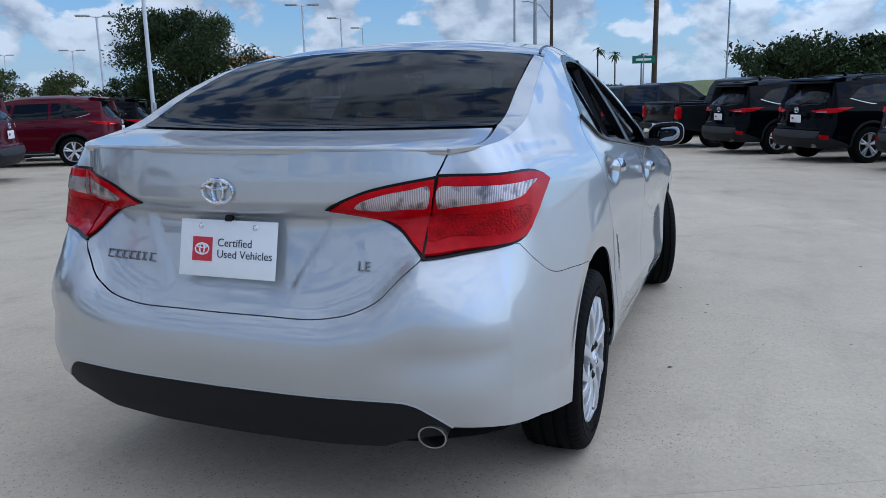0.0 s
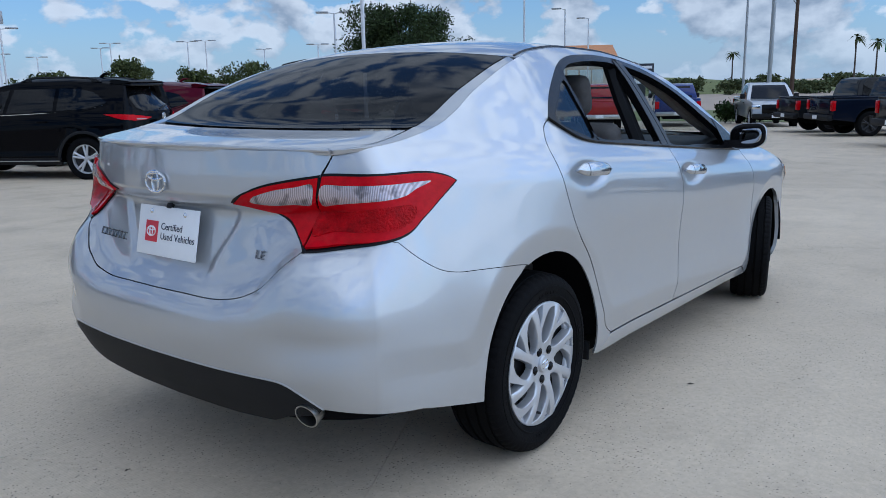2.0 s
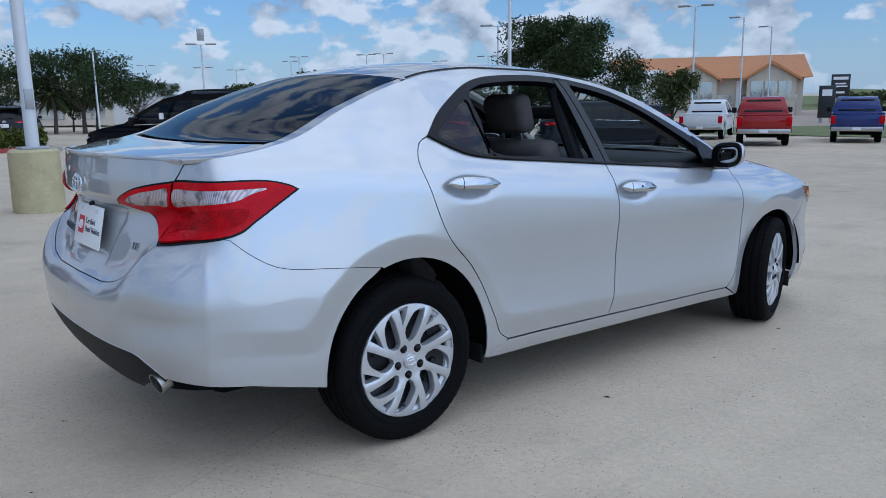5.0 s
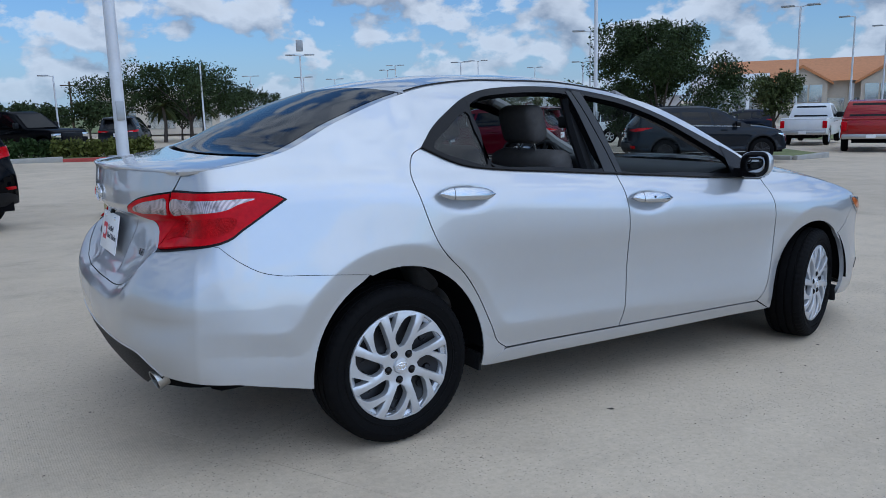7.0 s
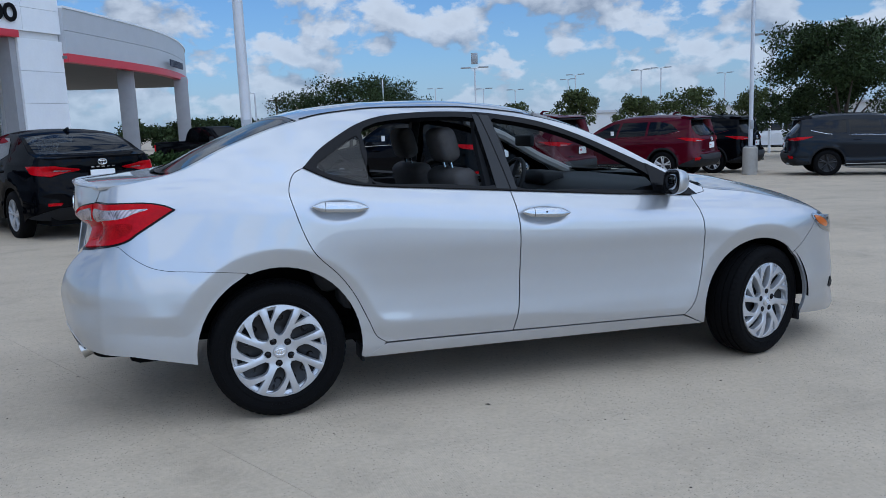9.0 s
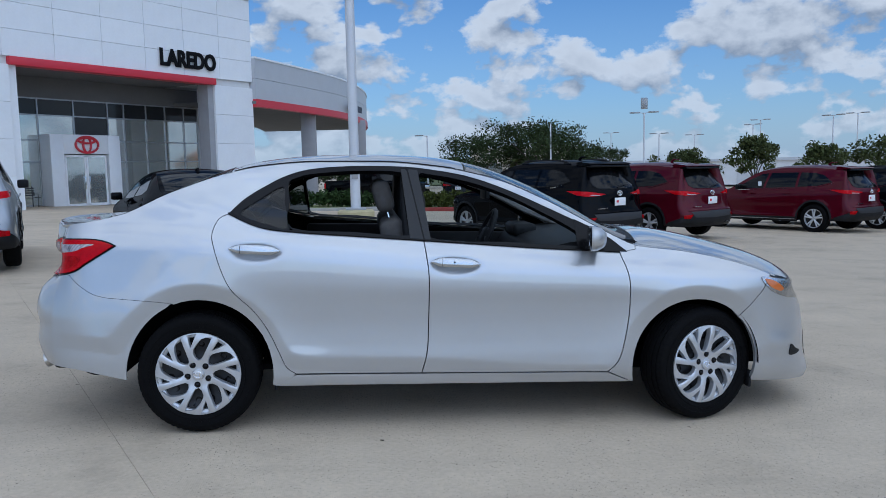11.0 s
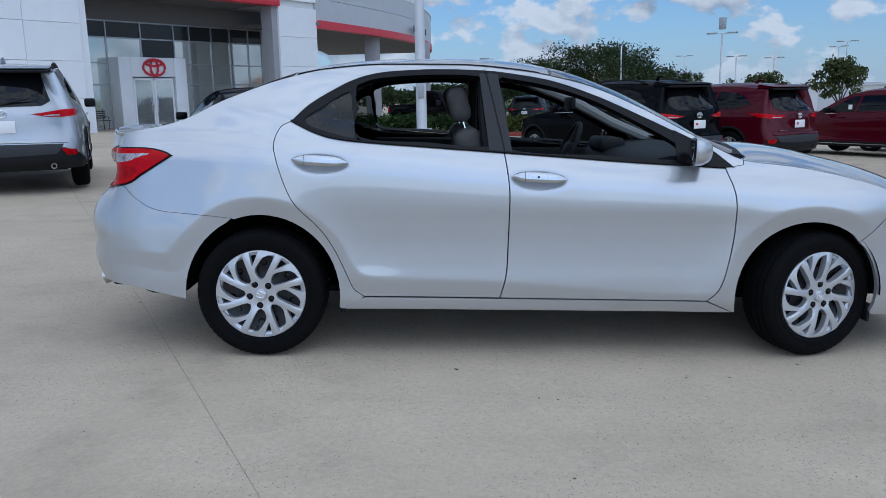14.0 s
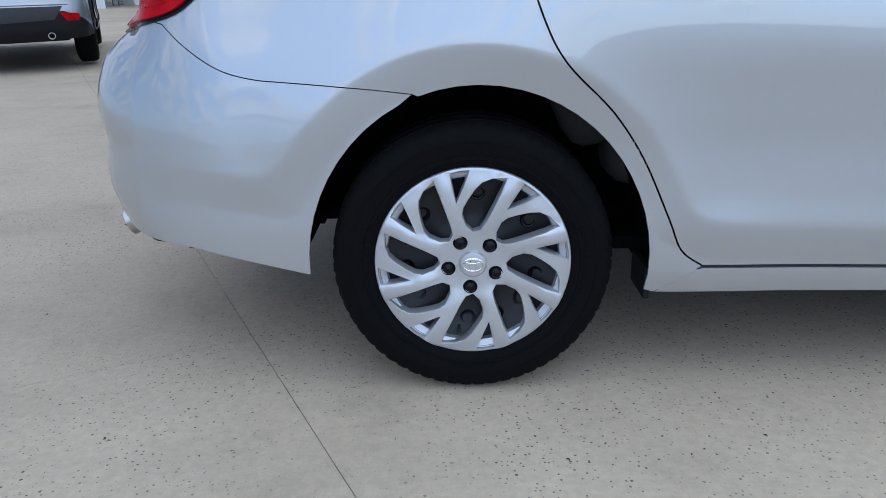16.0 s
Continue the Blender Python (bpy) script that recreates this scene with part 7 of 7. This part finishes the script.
def build_roofed_hall():
    """The long hall with a tiled roof beyond the lot."""
    h = thing("dealer_hall", "cream hall with an orange tiled roof and white glazed front", "building")
    h.matrix_basis = pose(77.0, 58.8, -2.6, 0, 0, -57.5)
    L = 21.5
    part("wall", boxed(0, L, 0, 18, 0, 5.6), M["stucco"], h)
    bm = prism(bmesh.new(), [(-0.9, 5.5), (18.9, 5.5), (9, 8.4)], -0.9, L + 0.9, "yz")
    part("roof", bm, M["terracotta"], h, "orange tiled roof")
    for x in (9.5, 18.0):
        g = new("gable")
        g.parent, g.empty_display_size = h, 0.1
        part("gable_wall", prism(bmesh.new(), [(x - 2.6, 0), (x + 2.6, 0), (x + 2.6, 5.4), (x, 7.0), (x - 2.6, 5.4)], -1.2, 1.0), M["stucco"], g)
        for sg in (-1, 1):
            part("gable_roof", prism(bmesh.new(), [(x, 7.35), (x + sg * 3.2, 5.35), (x + sg * 3.2, 5.1), (x, 7.0)], -1.6, 6.0), M["terracotta"], g)
        for k in range(3):
            for z in (0.4, 3.2):
                part("window", boxed(x - 2.2 + 1.5 * k, x - 0.9 + 1.5 * k, -1.28, -1.2, z, z + 1.9), M["pane"], g)
    for k in range(6):
        part("window", boxed(0.9 + 3.5 * k, 3.4 + 3.5 * k, -0.08, 0, 0.4, 3.6), M["pane"], h)
        part("pier", boxed(0.3 + 3.5 * k, 0.8 + 3.5 * k, -0.35, 0, 0, 5.2), M["white_wall"], h)
    w = thing("glazed_showroom", "low white showroom with a flat roof and glass front", "building")
    w.matrix_basis = pose(70.5, 55.5, -2.2, 0, 0, -52)
    part("roof_slab", boxed(-1, 7, -1.5, 8, 4.6, 6.0, 0.05), M["panel_white"], w)
    for k in range(5):
        part("pillar", boxed(-0.6 + 1.8 * k, -0.3 + 1.8 * k, -1.2, -0.9, 0, 4.6), M["panel_white"], w)
        if k < 4:
            part("pane", boxed(-0.25 + 1.8 * k, 1.15 + 1.8 * k, 0, 0.1, 0.1, 4.4), M["pane"], w)
    part("wall", boxed(-0.8, 6.8, 0.1, 7.8, 0, 4.6), M["white_wall"], w)
    f = thing("far_warehouse", "long pale warehouse behind the trees", "building")
    f.matrix_basis = pose(30.0, 95.0, -1.3, 0, 0, -24)
    part("wall", boxed(-10, 60, 0, 20, 0, 2.9), M["white_wall"], f)
    part("roof", boxed(-10.3, 60.3, -0.3, 20.3, 2.9, 3.2), M["panel_grey"], f)
    for k in range(8):
        part("door", boxed(-6 + 8 * k, -2 + 8 * k, -0.06, 0, 0, 2.4), M["panel_grey"], f)
    s = thing("far_shop", "low cream shop beyond the lot", "building")
    s.matrix_basis = pose(13.0, 84.0, -0.95, 0, 0, -12)
    part("wall", boxed(0, 12, 0, 10, 0, 4.5), M["stucco"], s)
    part("roof", boxed(-0.3, 12.3, -0.3, 10.3, 4.5, 5.0), M["white_wall"], s)
    for k in range(3):
        part("window", boxed(1 + 3.8 * k, 3.6 + 3.8 * k, -0.06, 0, 0.6, 2.8), M["pane"], s)


build_roofed_hall()

# ---- lamp posts, poles and signs ----


def lamp_post(at, height, arms=2, base=0.0, kind="pole_paint", radius=0.07, label="pale lamp post with a double flood lamp", arm_turn=0.0, tilt_head=False, base_mat="base_concrete", foot=0.27):
    p = thing("lamp_post", label, "lamp post", "lamp posts of the lot", (*at, float(fall(*at))), arm_turn)
    if base:
        bm = lathe(bmesh.new(), [(0, base), (foot, base), (foot + 0.03, base - 0.03), (foot + 0.04, 0.0)], 24, "z")
        part("plinth", bm, M[base_mat], p, "round concrete foot")
    bm = tube(bmesh.new(), [(0, 0, base), (0, 0, height)], [radius, radius * 0.72], 12)
    part("pole", bm, M[kind], p)
    if base:
        part("foot_plate", boxed(-foot * 0.6, foot * 0.6, -foot * 0.6, foot * 0.6, base, base + 0.03, 0.005), M["pole_grey"], p)
        part("hand_hole", boxed(-0.05, 0.05, -radius - 0.012, -radius + 0.02, base + 0.5, base + 0.75, 0.004), M["pole_grey"], p)
    if arms:
        for sg in ((-1, 1) if arms == 2 else (1,)):
            part("arm", tube(bmesh.new(), [(0, 0, height - 0.05), (sg * 0.35, 0, height + 0.02)], 0.03, 6), M[kind], p)
            bm = boxed(min(sg * 0.3, sg * 0.95), max(sg * 0.3, sg * 0.95), -0.17, 0.17, height - 0.02, height + 0.07, 0.02)
            part("lamp_head", bm, M["pole_grey"], p)
    if tilt_head:
        bm = boxed(-0.22, 0.22, -0.1, 0.1, height + 0.25, height + 1.0, 0.04)
        part("flood_head", bm, M["pole_grey"], p)
    return p


def around(cx, cy, bearing, far):
    return (cx + far * math.cos(radians(bearing)), cy + far * math.sin(radians(bearing)))


lamp_post((15.1, 13.91), 9.5, 2, 0.78, radius=0.060, foot=0.17, label="tall pale lamp post on a round concrete foot")
lamp_post((0.74, 7.96), 9.5, 2, 0.80, radius=0.082, label="tall pale lamp post on a weathered yellow foot", base_mat="yellow_base")
for bearing, far, h, arms in ((30.2, 58, 7.4, 1), (28.4, 66, 7.4, 1), (54.6, 80, 7.0, 2), (60.5, 85, 7.0, 2), (83.0, 60, 4.6, 1), (70.6, 95, 6.5, 2), (64.8, 88, 5.8, 2)):
    lamp_post(around(-1.49, -3.53, bearing, far), h, arms, arm_turn=bearing + 80)
for at_, h, turn in (((28.6, 28.46), 5.95, 128), ((37.7, 22.3), 7.0, 115), ((45.7, 47.5), 6.0, 128)):
    lamp_post(at_, h, 2, arm_turn=turn)
lamp_post((19.87, 47.1), 5.8, 2, tilt_head=True, label="lamp post with a flood lamp on top", arm_turn=150)
lamp_post((14.78, 52.8), 5.4, 0, kind="pole_paint", label="plain pale pole in front of a tree")
for bearing, far, h in ((57.0, 74, 6.5), (62.0, 90, 6.8), (68.0, 80, 5.6), (51.5, 95, 7.0)):
    lamp_post(around(-0.38, -4.57, bearing, far), h, 2, arm_turn=bearing + 60)
# along the street
lamp_post(around(-2.58, -1.29, 1.2, 62), 14.0, 0, kind="pole_grey", label="tall grey street pole")
lamp_post(around(-2.21, -2.13, 16.7, 45), 14.0, 0, kind="pole_grey", label="tall grey street pole")
lamp_post(around(-2.21, -2.13, 15.1, 52), 15.0, 0, kind="pole_grey", radius=0.14, label="thick grey street pole")


def utility_pole(at, height, lamp=False):
    p = thing("utility_pole", "brown wooden utility pole by the street", "pole", "", (*at, float(fall(*at))))
    part("post", tube(bmesh.new(), [(0, 0, 0), (0, 0, height)], [0.18, 0.12], 10), M["wood_pole"], p)
    if lamp:
        part("lamp_arm", tube(bmesh.new(), [(0, 0, height - 2.6), (0.2, 1.0, height - 1.3), (0.3, 2.1, height - 0.9), (0.3, 2.7, height - 0.9)], 0.05, 6), M["pole_grey"], p)
    else:
        part("crossarm", boxed(-1.2, 1.2, -0.06, 0.06, height - 0.6, height - 0.45), M["wood_pole"], p)


utility_pole(around(-2.58, -1.29, 5.9, 52), 13.5)
utility_pole(around(-2.21, -2.13, 13.7, 70), 10.5, True)
utility_pole((15.3, 118.0), 7.0)


def sign_tower(at, turn, w, z0, z1, bars, label):
    s = thing("sign_tower", label, "sign", "", (*at, float(fall(*at))), turn)
    for x in (-w * 0.3, w * 0.3):
        part("post", boxed(x - 0.12, x + 0.12, -0.1, 0.1, 0, z0), M["pole_grey"], s)
    part("board", boxed(-w / 2, w / 2, -0.2, 0.2, z0, z1, 0.02), M["sign_dark"], s)
    for i, (a, b, z, h) in enumerate(bars):
        part("sign_bar", boxed(a, b, -0.23, -0.2, z, z + h), M["plate"], s, "pale sign bar")


sign_tower(around(-2.1, -2.7, 23.4, 100), -68, 1.9, 2.0, 4.6, [(-0.75, 0.75, 4.0, 0.32), (-0.55, 0.55, 3.5, 0.15), (-0.7, 0.7, 3.2, 0.15), (-0.45, 0.45, 2.5, 0.22)], "dark sign tower with pale bars")
sign_tower(around(-2.1, -2.7, 24.0, 70), -66, 1.2, 0.5, 3.0, [(-0.35, 0.35, 2.2, 0.5)], "narrow dark sign tower")


def street_sign(at, turn):
    s = thing("street_sign", "green street name sign on a thin post", "sign", "", (*at, float(fall(*at))), turn)
    part("post", tube(bmesh.new(), [(0, 0, 0), (0, 0, 3.6)], 0.04, 8), M["pole_grey"], s)
    part("blade", boxed(-0.6, 0.6, -0.02, 0.02, 3.2, 3.6), M["sign_green"], s)
    part("name_bar", boxed(-0.4, 0.4, -0.03, -0.02, 3.34, 3.46), M["plate"], s)


street_sign(around(-2.73, -1.36, 6.7, 45), -85)

# ---- planted islands, lawns, street ----


def sheet(name, outline, z, mat, label, category, thick=0.0):
    pts = [(x, y) for x, y in outline]
    bm = bmesh.new()
    top = [bm.verts.new((x, y, float(fall(x, y)) + z)) for x, y in pts]
    bm.faces.new(top)
    if thick:
        low = [bm.verts.new((x, y, float(fall(x, y)) + z - thick)) for x, y in pts]
        for i in range(len(pts)):
            bm.faces.new((top[i - 1], low[i - 1], low[i], top[i]))
    bmesh.ops.triangulate(bm, faces=bm.faces[:])
    bmesh.ops.recalc_face_normals(bm, faces=bm.faces[:])
    return tagged(part(name, bm, mat, None, flat=True), label, category, kind="structure")


sheet("lawn_east", [(37, 4), (40, 30), (44, 42), (60, 36), (75, 20), (85, -5), (70, -20), (45, -6)], 0.03, M["grass"], "mown green lawn along the street", "grass")
sheet("street_east", [(50, 36), (120, 60), (160, 20), (110, -30), (66, -4), (58, 8), (53, 22)], 0.06, M["tan_road"], "wide tan street beyond the lawn", "road")
sheet("far_field", [(-200, 120), (-100, 400), (300, 500), (600, 200), (600, -400), (250, -200), (130, -40), (160, 20), (120, 62), (60, 110), (0, 100)], 0.02, M["grass"], "rough green land in the distance", "field")


def build_bank():
    b = thing("grass_bank", "grassy embankment beyond the street", "bank", kind="structure")
    bm = bmesh.new()
    rows = []
    for i, a in enumerate(np.linspace(-25, 24, 30)):
        d = 165 + 10 * math.sin(i * 0.7)
        h = 0.9 + 0.9 * math.sin(i * 0.45 + 1)
        rows.append([bm.verts.new((*around(0, 0, a, d - 12), -1.9)), bm.verts.new((*around(0, 0, a, d), h * 0.6)), bm.verts.new((*around(0, 0, a, d + 12), h)), bm.verts.new((*around(0, 0, a, d + 40), h))])
    for a, c in zip(rows, rows[1:]):
        for k in range(3):
            bm.faces.new((a[k], a[k + 1], c[k + 1], c[k]))
    bmesh.ops.recalc_face_normals(bm, faces=bm.faces[:])
    part("slope", bm, M["grass"], b)


build_bank()


def kerbed_island(name, pts, label, red=()):
    """A raised bed with a real kerb."""
    k = thing(name, label, "kerb", kind="structure")
    n = len(pts)
    for i in range(n):
        (x0, y0), (x1, y1) = pts[i], pts[(i + 1) % n]
        length = math.hypot(x1 - x0, y1 - y0)
        bm = boxed(0, length, -0.15, 0.0, -0.05, 0.15, 0.02)
        part("kerb_stone", bm, M["kerb_red"] if i in red else M["kerb"], k, m=pose(x0, y0, float(fall((x0 + x1) / 2, (y0 + y1) / 2)), 0, 0, math.degrees(math.atan2(y1 - y0, x1 - x0))))
    bm = bmesh.new()
    bm.faces.new([bm.verts.new((x, y, float(fall(x, y)) + 0.12)) for x, y in pts])
    part("bed", bm, M["grass"], k)


kerbed_island("island_1", [(-7.5, 26.0), (-1.5, 27.8), (2.4, 27.8), (4.8, 27.4), (6.0, 28.2), (6.0, 31.5), (-1.0, 31.5), (-8.0, 29.5)], "kerbed planted island with a red painted stretch", red=(2,))
kerbed_island("island_2", [(20.5, 11.0), (22.5, 11.2), (30.0, 20.0), (29.0, 23.0), (27.0, 23.0), (20.0, 15.0)], "kerbed planted island beside the far row")

# ---- trees and shrubs ----


def leaf_material(name, color):
    m = material(name, color, 0.7, 0, 0.35, 0.8, spec=0.12)
    t = m.node_tree
    b = t.nodes["Principled BSDF"]
    geo = node(t, "ShaderNodeNewGeometry")
    src = b.inputs["Base Color"].links[0].from_socket
    link(t, mix(t, 1.0, src, ramp(t, geo.outputs["Random Per Island"], [(0, 0.55), (1, 1.5)]), "MULTIPLY"), b.inputs["Base Color"])
    return m


M["oak_leaf"] = leaf_material("oak_leaf", (0.040, 0.058, 0.022))
M["pale_leaf"] = leaf_material("pale_leaf", (0.065, 0.080, 0.028))
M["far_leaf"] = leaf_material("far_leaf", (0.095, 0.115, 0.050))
M["shrub_leaf"] = leaf_material("shrub_leaf", (0.030, 0.052, 0.015))
M["yellow_shrub"] = leaf_material("yellow_shrub", (0.09, 0.10, 0.022))
M["bark"] = material("bark", (0.075, 0.06, 0.048), 0.95, 0, 0.35, 6.0, 0.6, 30)


def leaves(rng, centres, radii, count, size, flat=0.8):
    """Many small leaf sprays scattered in clumps, denser towards each clump's skin."""
    k = len(centres)
    which = rng.integers(0, k, count)
    d = rng.normal(size=(count, 3))
    d /= np.linalg.norm(d, axis=1)[:, None]
    r = rng.uniform(0.15, 1.0, count) ** 0.45 * (1 + 0.18 * rng.normal(size=count))
    p = np.array(centres)[which] + d * (r * np.array(radii)[which])[:, None] * np.array([1, 1, flat])
    a = rng.normal(size=(count, 3))
    a /= np.linalg.norm(a, axis=1)[:, None]
    b = np.cross(a, rng.normal(size=(count, 3)))
    b /= np.linalg.norm(b, axis=1)[:, None]
    s = size * rng.uniform(0.6, 1.4, count)[:, None]
    verts = np.concatenate([p - a * s, p + b * s * 0.45, p + a * s, p - b * s * 0.45], 1).reshape(-1, 3)
    faces = np.arange(4 * count).reshape(-1, 4)
    me = bpy.data.meshes.new("crown")
    me.from_pydata(verts.tolist(), [], faces.tolist())
    return me


def tree(at, height, spread, seed, leaf="oak_leaf", count=9000, size=0.085, trunk=0.30, label="live oak with a dense dark green crown", group="trees"):
    rng = np.random.default_rng(seed)
    t = thing("tree", label, "tree", group, (*at, float(fall(*at))), seed * 47.0)
    fork = height * trunk
    bm = bmesh.new()
    tube(bm, [(0, 0, -0.1), (0.03, 0.02, fork * 0.5), (0.0, 0.05, fork)], [0.17 * height / 5, 0.12 * height / 5, 0.10 * height / 5], 9)
    part("trunk", bm, M["bark"], t)
    centres, radii = [], []
    for k in range(7):
        a = 2 * math.pi * k / 7 + rng.uniform(-0.3, 0.3)
        reach = spread * rng.uniform(0.35, 0.72)
        top = fork + (height - fork) * rng.uniform(0.25, 0.85)
        end = np.array([reach * math.cos(a), reach * math.sin(a), top])
        mid = np.array([0.4 * end[0], 0.4 * end[1], fork + 0.45 * (top - fork)])
        limbs = bmesh.new()
        tube(limbs, [(0, 0.05, fork * 0.9), tuple(mid), tuple(end)], [0.06 * height / 5, 0.04 * height / 5, 0.012], 6)
        part("limb", limbs, M["bark"], t)
        for j in range(4):
            c = end + rng.normal(size=3) * np.array([0.22, 0.22, 0.16]) * spread
            c[2] = min(c[2], height - 0.12 * height)
            centres.append(c), radii.append(spread * rng.uniform(0.15, 0.30))
    for j in range(8):
        centres.append(np.array([rng.normal() * 0.25 * spread, rng.normal() * 0.25 * spread, fork + (height - fork) * rng.uniform(0.5, 0.86)]))
        radii.append(spread * rng.uniform(0.2, 0.34))
    me = leaves(rng, centres, radii, count, size)
    me.materials.append(M[leaf])
    crown = new("crown", me)
    crown.parent = t
    tagged(crown, kind="stuff")
    return t


def shrub(at, w, d, h, seed, leaf="shrub_leaf", count=3600, size=0.085, turn=0.0, label="clipped green hedge along a planted island", name="hedge"):
    rng = np.random.default_rng(seed)
    s = thing(name, label, "shrub", "shrubs of the planted islands", (*at, float(fall(*at)) + 0.1), turn)
    n = max(3, int(w / 0.6))
    centres = [np.array([-w / 2 + w * (i + 0.5) / n, rng.normal() * 0.1 * d, h * 0.5 * rng.uniform(0.9, 1.1)]) for i in range(n)]
    me = leaves(rng, centres, [h * 0.55] * n, count, size, 0.95)
    me.materials.append(M[leaf])
    c = new("foliage", me)
    c.parent = s
    bm = bmesh.new()
    for c0 in centres[:1]:
        tube(bm, [(c0[0], c0[1], -0.1), (c0[0] + 0.05, c0[1], h * 0.7)], 0.03, 5)
    part("stem", bm, M["bark"], s)
    return s


tree((24.9, 20.2), 5.6, 3.25, 3, count=36000, size=0.068, trunk=0.17)
tree(around(-0.74, -4.03, 46.0, 39), 3.3, 2.0, 12, count=12000, size=0.075, trunk=0.12, label="low dense oak beside a taller one")
tree(around(-1.41, -3.36, 74.8, 62), 5.7, 4.4, 5, count=15000, size=0.10)
tree(around(-1.41, -3.36, 79.3, 64), 4.9, 3.3, 7, count=8000, size=0.10)
tree(around(-1.41, -3.36, 71.5, 66), 4.4, 2.9, 8, count=6000, size=0.10)
tree(around(-1.49, -3.53, 34.6, 44), 3.6, 1.7, 9, leaf="pale_leaf", count=5000, size=0.09, label="young street tree with a thin crown")
for i, (bearing, far, h, w) in enumerate(((61.4, 58, 4.4, 2.0), (57.2, 60, 3.9, 2.2), (53.6, 60, 4.3, 2.4), (65.5, 62, 3.7, 2.0), (50.0, 64, 4.2, 2.4), (85.5, 66, 3.1, 2.4), (82.3, 62, 3.0, 2.2), (88.5, 64, 2.7, 2.2), (76.5, 70, 3.2, 2.4))):
    tree(around(-0.38, -4.57, bearing, far), h, w, 20 + i, leaf="pale_leaf" if i < 5 else "oak_leaf", count=3500, size=0.12, label="young tree with an open crown at the lot's far side")
for i, a in enumerate(np.linspace(-14.0, -2.2, 10)):
    tree(around(-2.73, -1.36, float(a), 86 + 7 * math.sin(i * 2.1)), 5.3 + 1.2 * math.sin(i * 1.7) - 2.0 * float(smooth(-3, 4, a)), 5.0, 40 + i, count=4000, size=0.22, trunk=0.2, label="spreading tree in the wood beyond the street", group="trees beyond the street")
for i, a in enumerate(np.linspace(9, 22, 9)):
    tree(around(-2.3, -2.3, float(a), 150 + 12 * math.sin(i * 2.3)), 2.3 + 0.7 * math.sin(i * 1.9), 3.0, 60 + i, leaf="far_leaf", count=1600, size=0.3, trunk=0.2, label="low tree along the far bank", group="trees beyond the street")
for i, a in enumerate(np.linspace(85, 92, 4)):
    tree(around(-0.38, -4.57, float(a), 92), 2.9 + 0.4 * math.sin(i * 2.0), 3.2, 80 + i, count=2500, size=0.2, trunk=0.2, label="spreading tree behind the canopy", group="trees beyond the street")


def palm(at, height, seed):
    rng = np.random.default_rng(seed)
    p = thing("palm", "thin palm with a small round head", "tree", "palms", (*at, float(fall(*at))))
    part("trunk", tube(bmesh.new(), [(0, 0, 0), (0.1, 0, height * 0.5), (0.0, 0.05, height)], [0.16, 0.12, 0.10], 7), M["bark"], p)
    bm = bmesh.new()
    for k in range(22):
        a, up = rng.uniform(0, 2 * math.pi), rng.uniform(-0.5, 0.9)
        c, s = math.cos(a), math.sin(a)
        pts = [Vector((c * r, s * r, height + up * r - 0.45 * r * r)) for r in (0.0, 0.5, 1.0, 1.4)]
        side = Vector((-s, c, 0)) * 0.16
        rows = [(bm.verts.new(q - side * w), bm.verts.new(q + side * w)) for q, w in zip(pts, (0.3, 1.0, 0.9, 0.1))]
        for r0, r1 in zip(rows, rows[1:]):
            bm.faces.new((r0[0], r0[1], r1[1], r1[0]))
    part("fronds", bm, M["pale_leaf"], p)


for i, (a, d, h) in enumerate(((10.2, 130, 8.0), (9.0, 135, 7.4), (17.5, 150, 7.0), (7.2, 140, 7.2))):
    palm(around(-2.3, -2.3, a, d), h, i)
for i, (a, d, h) in enumerate(((76.5, 62, 2.6), (74.0, 64, 2.8))):
    palm(around(-1.49, -3.53, a, d), h, 10 + i)

shrub((-2.8, 29.0), 7.0, 0.9, 0.68, 1, turn=8, count=5000)
shrub((1.2, 29.4), 2.4, 0.9, 0.68, 2, count=2500)
shrub((4.0, 29.0), 3.6, 0.9, 0.7, 3, leaf="yellow_shrub", label="yellow-green flowering shrubs behind the kerb", name="flower_bed", count=4000)
shrub((-6.2, 28.0), 3.4, 0.9, 0.68, 4, turn=15, count=3500)
shrub((36.5, 9.5), 2.2, 1.2, 0.9, 5, turn=-60, count=2500)
shrub((25.0, 17.0), 3.5, 1.0, 0.35, 6, turn=45, count=2500, label="low ground cover in the planted island", name="ground_cover")
